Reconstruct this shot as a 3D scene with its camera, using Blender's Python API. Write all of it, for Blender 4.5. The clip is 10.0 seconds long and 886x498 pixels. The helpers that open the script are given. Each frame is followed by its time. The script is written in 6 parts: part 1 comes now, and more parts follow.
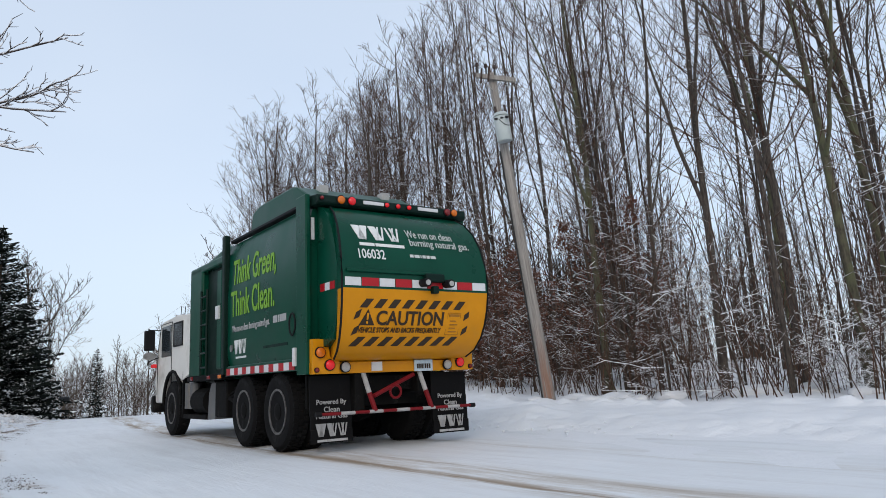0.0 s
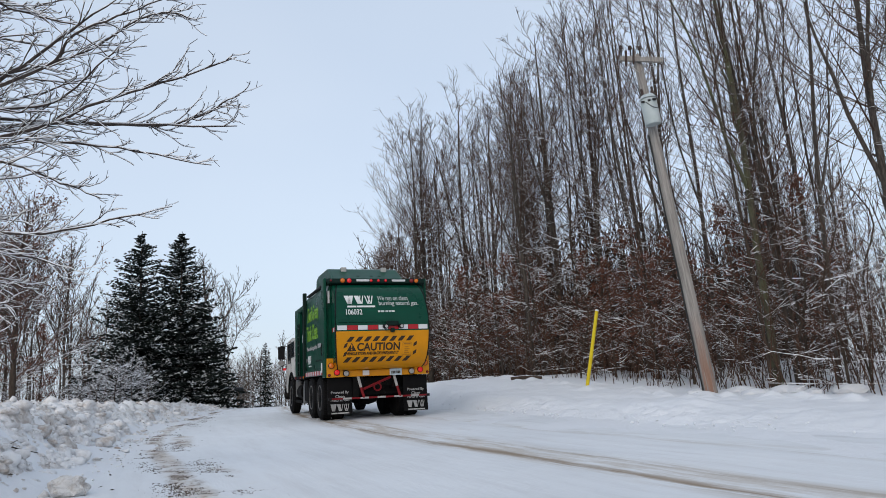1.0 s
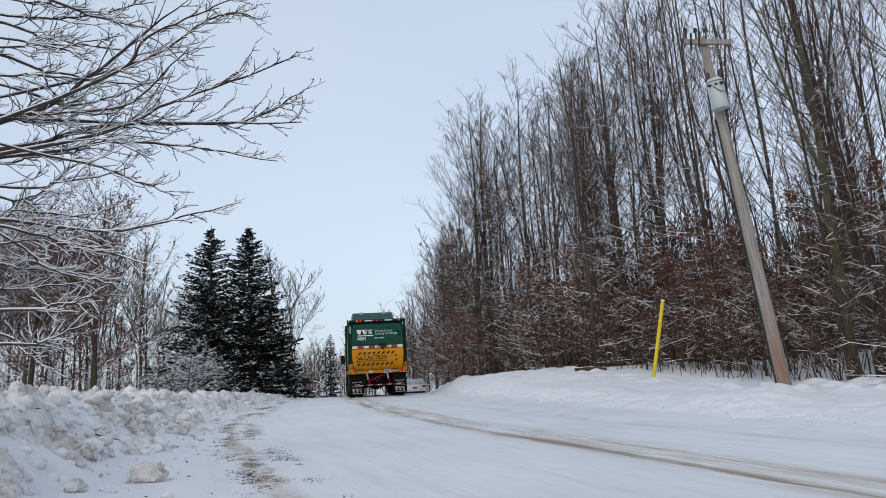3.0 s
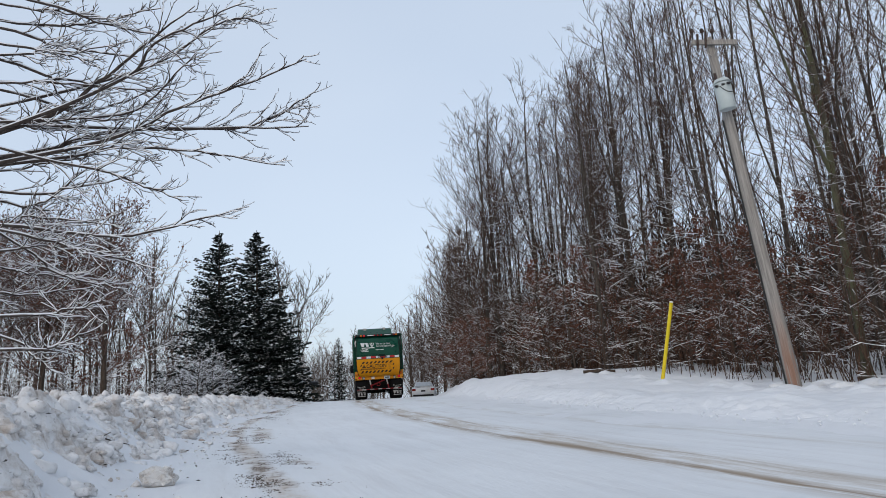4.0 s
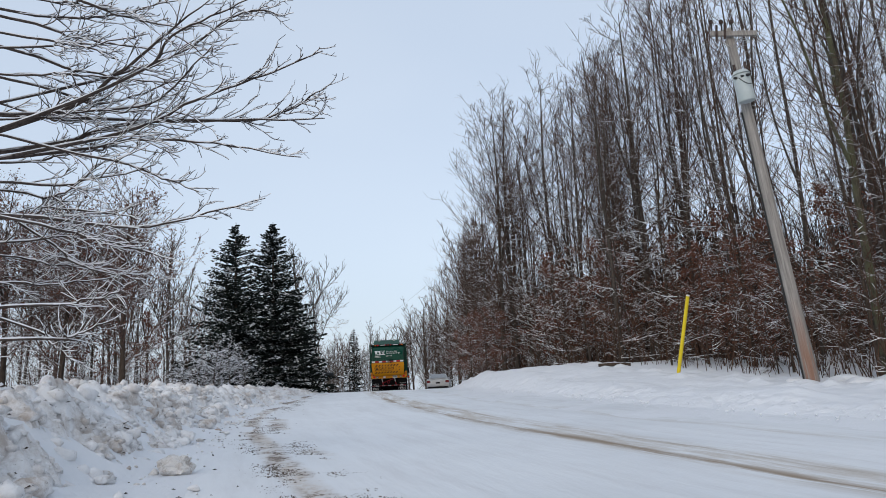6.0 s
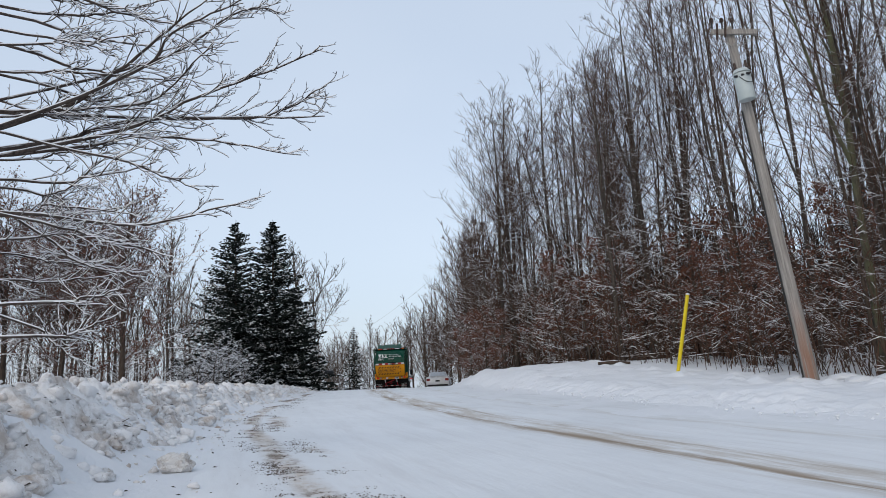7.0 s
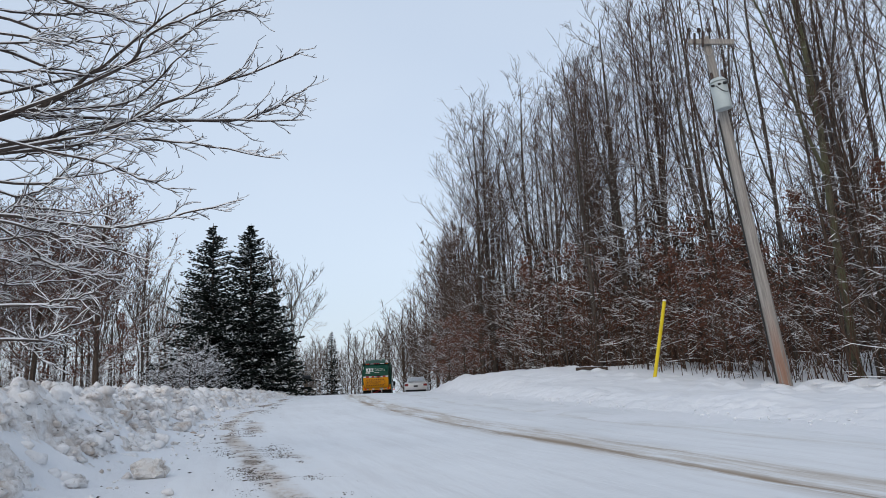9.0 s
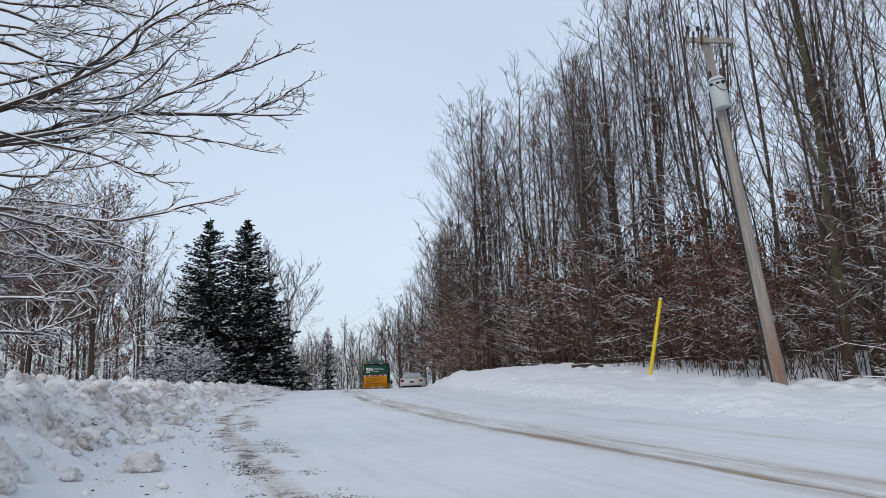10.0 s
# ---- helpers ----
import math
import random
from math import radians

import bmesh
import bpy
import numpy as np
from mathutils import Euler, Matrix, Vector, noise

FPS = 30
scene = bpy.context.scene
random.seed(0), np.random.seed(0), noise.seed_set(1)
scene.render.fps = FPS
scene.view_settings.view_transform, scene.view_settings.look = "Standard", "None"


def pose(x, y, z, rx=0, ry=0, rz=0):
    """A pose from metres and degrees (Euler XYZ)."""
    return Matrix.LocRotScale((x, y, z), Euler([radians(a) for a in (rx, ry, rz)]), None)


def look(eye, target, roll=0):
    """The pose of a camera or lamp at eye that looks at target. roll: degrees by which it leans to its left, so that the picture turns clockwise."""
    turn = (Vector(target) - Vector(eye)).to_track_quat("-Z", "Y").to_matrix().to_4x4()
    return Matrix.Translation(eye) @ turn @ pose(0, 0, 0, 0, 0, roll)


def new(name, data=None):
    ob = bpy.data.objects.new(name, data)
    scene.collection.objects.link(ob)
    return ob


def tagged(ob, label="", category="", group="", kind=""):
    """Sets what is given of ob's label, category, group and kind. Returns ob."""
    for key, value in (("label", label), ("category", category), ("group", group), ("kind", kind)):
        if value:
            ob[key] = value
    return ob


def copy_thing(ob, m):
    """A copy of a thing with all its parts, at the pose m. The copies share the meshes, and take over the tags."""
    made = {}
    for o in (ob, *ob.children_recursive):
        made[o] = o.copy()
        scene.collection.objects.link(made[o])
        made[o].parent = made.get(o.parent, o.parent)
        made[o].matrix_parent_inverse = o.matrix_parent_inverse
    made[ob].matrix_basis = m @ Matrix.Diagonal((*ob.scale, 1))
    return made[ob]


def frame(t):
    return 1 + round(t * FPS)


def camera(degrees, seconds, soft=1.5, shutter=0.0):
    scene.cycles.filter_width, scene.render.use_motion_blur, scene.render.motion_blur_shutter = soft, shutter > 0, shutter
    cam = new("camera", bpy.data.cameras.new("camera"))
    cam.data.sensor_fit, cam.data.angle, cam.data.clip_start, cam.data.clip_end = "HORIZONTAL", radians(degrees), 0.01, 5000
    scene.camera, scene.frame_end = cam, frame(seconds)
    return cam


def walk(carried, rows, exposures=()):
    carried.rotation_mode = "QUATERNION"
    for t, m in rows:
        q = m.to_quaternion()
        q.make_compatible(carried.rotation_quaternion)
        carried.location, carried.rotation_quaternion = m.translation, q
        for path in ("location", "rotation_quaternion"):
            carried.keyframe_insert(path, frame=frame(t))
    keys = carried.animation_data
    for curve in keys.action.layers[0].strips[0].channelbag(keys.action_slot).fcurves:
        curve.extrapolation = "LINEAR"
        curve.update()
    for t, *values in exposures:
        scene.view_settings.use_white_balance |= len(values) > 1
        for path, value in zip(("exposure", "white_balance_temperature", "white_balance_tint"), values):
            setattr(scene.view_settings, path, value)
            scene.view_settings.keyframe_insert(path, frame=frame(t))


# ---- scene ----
EYE = 0.85
cam = camera(62.8, 10.0, soft=0.6)
# seconds, x, y, z, yaw, pitch, roll: a hand-held camera turning on the spot
VIEW = [
    (0.0, 0.08, 0, EYE - 0.02, -17.23, 12.24, 3.19), (0.5, 0.045, 0, EYE - 0.012, -9.43, 12.04, 2.94), (1.0, 0.02, 0, EYE - 0.005, -5.65, 12.20, 2.74),
    (1.5, 0.008, 0, EYE, -3.83, 12.15, 2.55), (2.0, 0, 0, EYE, -2.68, 11.77, 2.48), (2.5, 0, 0, EYE, -1.72, 11.53, 2.49),
    (3.0, 0, 0, EYE, -0.81, 11.72, 2.44), (4.5, 0, 0, EYE, 0.0, 12.0, 2.65), (5.0, 0, 0, EYE, 0.36, 11.81, 2.38),
    (5.5, 0, 0, EYE, 0.9, 11.59, 2.32), (7.0, 0, 0, EYE, 0.95, 11.27, 2.14), (7.5, 0, 0, EYE, 0.29, 11.46, 1.96),
    (8.0, 0, 0, EYE, -0.38, 11.64, 1.82), (8.5, 0, 0, EYE, -0.75, 11.66, 2.0), (9.0, 0, 0, EYE, -0.74, 11.61, 2.05),
    (9.5, 0, 0, EYE, -0.88, 11.45, 1.85), (10.0, 0, 0, EYE, -1.07, 11.3, 1.61)]
walk(cam, [(t, pose(x, y, z, 90 + p, r, w)) for t, x, y, z, w, p, r in VIEW], exposures=[(0.0, 0.12), (0.5, 0.10), (1.5, 0.0), (10.0, 0.0)])

# ---- light: an overcast winter sky with a weak, wide sun behind the cloud ----
world = bpy.data.worlds.new("world")
scene.world = world
world.use_nodes = True
wn, wl = world.node_tree.nodes, world.node_tree.links
wn.clear()
SUN_EL, SUN_ROT = radians(28), radians(200)
sky = wn.new("ShaderNodeTexSky")
sky.sky_type, sky.sun_disc = "NISHITA", False
sky.sun_elevation, sky.sun_rotation, sky.dust_density = SUN_EL, SUN_ROT, 3.0
sky_bg = wn.new("ShaderNodeBackground")
sky_bg.inputs["Strength"].default_value = 0.05
wl.new(sky.outputs["Color"], sky_bg.inputs["Color"])
cloud_co = wn.new("ShaderNodeTexCoord")
cloud_map = wn.new("ShaderNodeMapping")
cloud_map.inputs["Scale"].default_value = (1.0, 1.0, 2.2)
cloud_noise = wn.new("ShaderNodeTexNoise")
cloud_noise.inputs["Scale"].default_value, cloud_noise.inputs["Detail"].default_value = 1.6, 3.0
cloud_ramp = wn.new("ShaderNodeValToRGB")
cloud_ramp.color_ramp.elements[0].position, cloud_ramp.color_ramp.elements[1].position = 0.3, 0.75
cloud_ramp.color_ramp.elements[0].color = (0.545, 0.63, 0.75, 1)
cloud_ramp.color_ramp.elements[1].color = (0.615, 0.69, 0.79, 1)
cloud_bg = wn.new("ShaderNodeBackground")
cloud_bg.inputs["Strength"].default_value = 0.88
wl.new(cloud_co.outputs["Generated"], cloud_map.inputs["Vector"])
wl.new(cloud_map.outputs["Vector"], cloud_noise.inputs["Vector"])
wl.new(cloud_noise.outputs["Fac"], cloud_ramp.inputs["Fac"])
wl.new(cloud_ramp.outputs["Color"], cloud_bg.inputs["Color"])
sky_sum = wn.new("ShaderNodeAddShader")
wl.new(sky_bg.outputs[0], sky_sum.inputs[0])
wl.new(cloud_bg.outputs[0], sky_sum.inputs[1])
world_out = wn.new("ShaderNodeOutputWorld")
wl.new(sky_sum.outputs[0], world_out.inputs["Surface"])

sun_data = bpy.data.lights.new("sun", "SUN")
sun_data.energy, sun_data.angle, sun_data.color = 0.4, radians(25), (1.0, 0.96, 0.9)
sun = new("sun", sun_data)
SUN_DIR = Vector((math.sin(SUN_ROT) * math.cos(SUN_EL), math.cos(SUN_ROT) * math.cos(SUN_EL), math.sin(SUN_EL)))
sun.matrix_world = look(SUN_DIR * 50, (0, 0, 0))


# ---- materials ----
def material(name):
    m = bpy.data.materials.new(name)
    m.use_nodes = True
    return m, m.node_tree.nodes, m.node_tree.links, m.node_tree.nodes["Principled BSDF"]


def noise_node(n, l, scale, detail=4.0, rough=0.55, vector=None):
    t = n.new("ShaderNodeTexNoise")
    t.inputs["Scale"].default_value, t.inputs["Detail"].default_value, t.inputs["Roughness"].default_value = scale, detail, rough
    if vector:
        l.new(vector, t.inputs["Vector"])
    return t


def ramp_node(n, l, fac, stops):
    r = n.new("ShaderNodeValToRGB")
    e = r.color_ramp.elements
    while len(e) < len(stops):
        e.new(0.5)
    for el, (p, c) in zip(e, stops):
        el.position, el.color = p, (*c, 1)
    l.new(fac, r.inputs["Fac"])
    return r


def mix_node(n, l, fac, a, b):
    m = n.new("ShaderNodeMix")
    m.data_type = "RGBA"
    for socket, v in ((m.inputs[0], fac), (m.inputs[6], a), (m.inputs[7], b)):
        if hasattr(v, "is_linked"):
            l.new(v, socket)
        else:
            socket.default_value = v if isinstance(v, (int, float)) else (*v, 1)
    return m.outputs[2]


def math_node(n, l, op, a, b=0.5, clamp=False):
    m = n.new("ShaderNodeMath")
    m.operation, m.use_clamp = op, clamp
    for i, v in enumerate((a, b)):
        if hasattr(v, "is_linked"):
            l.new(v, m.inputs[i])
        else:
            m.inputs[i].default_value = v
    return m.outputs[0]


def range_node(n, l, v, lo, hi, a=0.0, b=1.0):
    m = n.new("ShaderNodeMapRange")
    m.interpolation_type = "SMOOTHSTEP"
    for k, x in (("From Min", lo), ("From Max", hi), ("To Min", a), ("To Max", b)):
        m.inputs[k].default_value = x
    l.new(v, m.inputs["Value"])
    return m.outputs[0]


def bump_node(n, l, height, strength, distance, bsdf):
    b = n.new("ShaderNodeBump")
    b.inputs["Strength"].default_value, b.inputs["Distance"].default_value = strength, distance
    l.new(height, b.inputs["Height"])
    l.new(b.outputs[0], bsdf.inputs["Normal"])


def plain(name, colour, rough=0.5, metal=0.0, vary=0.12, scale=6.0, dirt=None, dirt_at=0.62, bump=0.0, bump_scale=40.0, gloss=0.3):
    """A surface of one colour with broad and fine variation and, where given, dirt in patches."""
    m, n, l, b = material(name)
    co = n.new("ShaderNodeTexCoord").outputs["Object"]
    a = noise_node(n, l, scale, 5, 0.6, co)
    fine = noise_node(n, l, scale * 9, 3, 0.6, co)
    lo = tuple(c * (1 - vary) for c in colour)
    hi = tuple(min(1, c * (1 + vary)) for c in colour)
    c = ramp_node(n, l, a.outputs["Fac"], [(0.3, lo), (0.7, hi)]).outputs[0]
    c = mix_node(n, l, math_node(n, l, "MULTIPLY", fine.outputs["Fac"], vary), c, lo)
    if dirt:
        d = range_node(n, l, noise_node(n, l, scale * 0.6, 7, 0.7, co).outputs["Fac"], dirt_at - 0.12, dirt_at + 0.12)
        c = mix_node(n, l, math_node(n, l, "MULTIPLY", d, 0.75), c, dirt)
    l.new(c, b.inputs["Base Color"])
    l.new(range_node(n, l, a.outputs["Fac"], 0.2, 0.8, max(0, rough - 0.08), min(1, rough + 0.08)), b.inputs["Roughness"])
    b.inputs["Metallic"].default_value = metal
    b.inputs["Specular IOR Level"].default_value = gloss
    if bump:
        bump_node(n, l, noise_node(n, l, bump_scale, 5, 0.6, co).outputs["Fac"], 0.6, bump, b)
    return m


def snow_material(name, dirt=0.0, relief=0.03, base=(0.74, 0.755, 0.785)):
    """Snow: white with faint blue and grey drifts, granular relief and, where the plough threw it, grit."""
    m, n, l, b = material(name)
    co = n.new("ShaderNodeTexCoord").outputs["Object"]
    broad = noise_node(n, l, 0.35, 4, 0.55, co)
    mid = noise_node(n, l, 3.2, 6, 0.6, co)
    fine = noise_node(n, l, 28, 5, 0.65, co)
    c = ramp_node(n, l, broad.outputs["Fac"], [(0.3, tuple(x * 0.93 for x in base)), (0.7, base)]).outputs[0]
    if dirt:
        piece = n.new("ShaderNodeNewGeometry").outputs["Random Per Island"]
        d = range_node(n, l, noise_node(n, l, 1.9, 8, 0.74, co).outputs["Fac"], 0.45, 0.66)
        d = math_node(n, l, "MULTIPLY", d, range_node(n, l, piece, 0.0, 1.0, 0.45, 1.0))
        c = mix_node(n, l, math_node(n, l, "MULTIPLY", d, dirt), c, (0.36, 0.29, 0.235))
        s = range_node(n, l, noise_node(n, l, 15, 6, 0.78, co).outputs["Fac"], 0.60, 0.68)
        c = mix_node(n, l, math_node(n, l, "MULTIPLY", s, dirt * 0.8), c, (0.13, 0.10, 0.075))
    l.new(c, b.inputs["Base Color"])
    b.inputs["Roughness"].default_value = 0.75
    b.inputs["Specular IOR Level"].default_value = 0.25
    h = math_node(n, l, "ADD", mid.outputs["Fac"], math_node(n, l, "MULTIPLY", fine.outputs["Fac"], 0.35))
    bump_node(n, l, h, 0.7, relief, b)
    return m


def bark_material(name, dark, light, snow=0.25, scale=5.0, moss=None):
    """Bark in upright furrows; snow lies where the surface faces up."""
    m, n, l, b = material(name)
    co = n.new("ShaderNodeTexCoord").outputs["Object"]
    mp = n.new("ShaderNodeMapping")
    mp.inputs["Scale"].default_value = (1, 1, 0.22)
    l.new(co, mp.inputs["Vector"])
    furrow = noise_node(n, l, scale * 4, 6, 0.65, mp.outputs[0])
    patch = noise_node(n, l, scale * 0.25, 4, 0.6, co)
    c = ramp_node(n, l, furrow.outputs["Fac"], [(0.3, dark), (0.7, light)]).outputs[0]
    if moss:
        c = mix_node(n, l, range_node(n, l, patch.outputs["Fac"], 0.45, 0.62), c, moss)
    g = n.new("ShaderNodeNewGeometry")
    sep = n.new("ShaderNodeSeparateXYZ")
    l.new(g.outputs["Normal"], sep.inputs[0])
    up = math_node(n, l, "ADD", sep.outputs["Z"], math_node(n, l, "MULTIPLY", math_node(n, l, "SUBTRACT", noise_node(n, l, 2.2, 4, 0.6, co).outputs["Fac"], 0.5), 0.9))
    cover = range_node(n, l, up, 1 - snow - 0.12, 1 - snow + 0.12)
    c = mix_node(n, l, cover, c, (0.83, 0.85, 0.88))
    l.new(c, b.inputs["Base Color"])
    b.inputs["Roughness"].default_value = 0.9
    b.inputs["Specular IOR Level"].default_value = 0.2
    bump_node(n, l, furrow.outputs["Fac"], 0.8, 0.015, b)
    return m


SNOW = snow_material("fresh_snow", 0.0, 0.05)
PLOUGHED = snow_material("ploughed_snow", 0.95, 0.06, (0.79, 0.785, 0.79))
LUMP_SNOW = snow_material("dirty_snow_lump", 0.95, 0.03, (0.72, 0.70, 0.68))


# ---- the lie of the land ----
def table(rows, lo=-60.0, hi=420.0, step=0.5, soft=5):
    """A smooth curve through the rows (at, value)."""
    at = np.arange(lo, hi, step)
    v = np.interp(at, [r[0] for r in rows], [r[1] for r in rows])
    k = np.hanning(2 * soft + 1)
    v = np.convolve(np.pad(v, soft, mode="edge"), k / k.sum(), mode="valid")
    return lambda y: np.interp(y, at, v)


road_z = table([(-60, -1.4), (-20, -0.62), (0, -0.03), (10.9, 0.37), (14.9, 0.52), (18.9, 0.67), (22.6, 0.80), (30, 1.03), (33.3, 1.13), (39, 1.225),
                (42.6, 1.25), (49, 1.21), (57.7, 1.05), (63.6, 0.85), (72, 0.53), (90, -0.3), (130, -2.0), (300, -4.0), (420, -4.0)])
path_x = table([(-60, 50), (-20, 17), (0, 6.0), (5, 4.0), (10.9, 2.075), (14.9, 0.955), (18.9, -0.03), (22.6, -0.81), (26.3, -1.42), (30, -1.97), (33.3, -2.47),
                (42.6, -3.67), (49.1, -4.45), (57.6, -4.87), (64, -4.95), (72, -5.05), (90, -4.5), (130, 0), (300, 30), (420, 50)])
left_x = table([(-60, 43), (-20, 9.5), (0, 0.6), (4.9, -1.0), (8, -2.15), (12.5, -3.7), (16.5, -4.6), (24, -5.5), (37, -6.9), (50, -7.9), (60, -8.3), (72, -8.4), (90, -7.9), (130, -3), (300, 27), (420, 47)])
right_x = table([(-60, 54), (-20, 20), (0, 8.6), (5, 6.2), (10.9, 4.0), (14.9, 2.95), (19, 2.1), (22.6, 1.3), (30, 0.1), (33, -0.4), (42.6, -1.2), (50, -1.0), (60, -0.1), (72, 0.2), (90, 0), (130, 4), (300, 34), (420, 54)])
hump = table([(-60, 0.25), (0, 0.19), (10, 0.17), (16.7, 0.18), (21, 0.42), (24.5, 0.67), (28, 0.85), (33, 0.62), (40, 0.3), (60, 0.2), (420, 0.2)])
bank_h = table([(-60, 0.5), (0, 0.75), (10, 0.68), (20, 0.5), (30, 0.32), (37, 0.22), (45, 0.1), (60, 0.05), (420, 0.05)])
bank_gap = table([(-60, 2), (0, 1.9), (6.8, 1.35), (10.6, 0.6), (16.5, 0.2), (35, 0.1), (420, 0.1)])


hump_w = table([(-60, 4.4), (20, 4.4), (28, 3.4), (38, 1.7), (420, 1.7)])


def smooth(a, b, v):
    t = np.clip((v - a) / (b - a), 0, 1)
    return t * t * (3 - 2 * t)


def land(x, y):
    """Height of the snow beside and under the road."""
    z = road_z(y)
    u = x - right_x(y)
    far = smooth(60, 160, np.hypot(x, y))
    rise = hump(y) * (0.5 * smooth(0.7, 1.7, u) + 0.5 * smooth(1.4, hump_w(y), u)) + 0.02 * np.clip(u - 5, 0, 30)
    w = left_x(y) - bank_gap(y) - x
    bank = bank_h(y) * (smooth(0, 1.05, w) - 0.35 * smooth(2.0, 4.0, w)) + 0.012 * np.clip(w - 5, 0, 30)
    return z + rise + bank - 0.03 * smooth(-0.6, -0.9, np.maximum(u, w)) * (1 - far)


def fbm(x, y, z, scale, octaves=4):
    return noise.fractal(Vector((x * scale, y * scale, z * scale)), 1.0, 2.0, octaves)


def link_mesh(name, verts, faces, mat, parent=None, label="", shade=False):
    me = bpy.data.meshes.new(name)
    me.from_pydata([tuple(v) for v in verts], [], [tuple(f) for f in faces])
    me.materials.append(mat)
    if shade:
        me.polygons.foreach_set("use_smooth", [True] * len(me.polygons))
    me.update()
    ob = new(name, me)
    if parent:
        ob.parent = parent
    return tagged(ob, label)


def part(name, bm, mat, parent=None, label="", smooth_angle=0.0):
    """Links a bmesh as one mesh object under a thing or a part."""
    me = bpy.data.meshes.new(name)
    bmesh.ops.recalc_face_normals(bm, faces=bm.faces)
    bm.to_mesh(me)
    bm.free()
    for m in mat if isinstance(mat, (list, tuple)) else [mat]:
        me.materials.append(m)
    if smooth_angle:
        me.polygons.foreach_set("use_smooth", [True] * len(me.polygons))
        me.set_sharp_from_angle(angle=radians(smooth_angle))
    me.update()
    ob = new(name, me)
    if parent:
        ob.parent = parent
    return tagged(ob, label)


def grid_mesh(name, xs, ys, height, mat, shade=True):
    """A sheet over the plan: xs(y) gives each row's x values."""
    rows = [np.asarray(xs(y)) for y in ys]
    k = len(rows[0])
    v = [(x, y, h) for y, r in zip(ys, rows) for x, h in zip(r, height(r, np.full(k, y)))]
    f = [(i * k + j, i * k + j + 1, (i + 1) * k + j + 1, (i + 1) * k + j) for i in range(len(ys) - 1) for j in range(k - 1)]
    return link_mesh(name, v, f, mat, shade=shade)


def stretched(near, far, step, growth):
    out, d = [0.0], step
    while out[-1] < far:
        if out[-1] > near:
            d *= growth
        out.append(out[-1] + d)
    return out


side = stretched(24, 2500, 0.6, 1.13)
ahead = stretched(80, 2500, 0.7, 1.15)
back = stretched(15, 2500, 0.8, 1.2)
GX = np.array([-v for v in reversed(side[1:])] + side) + 0.0
GY = np.array([-v for v in reversed(back[1:])] + ahead)


def rough_land(x, y):
    z = land(x, y)
    off = np.maximum(x - right_x(y), left_x(y) - x)
    k = smooth(0.3, 3, off)
    return z + k * np.array([0.10 * fbm(a, b, 0.0, 0.35, 4) + 0.03 * fbm(a, b, 3.0, 1.6, 3) for a, b in zip(x, y)])


ground = tagged(grid_mesh("ground", lambda y: GX, GY, rough_land, SNOW), "snow-covered ground reaching away under the bare woods", "ground", kind="structure")


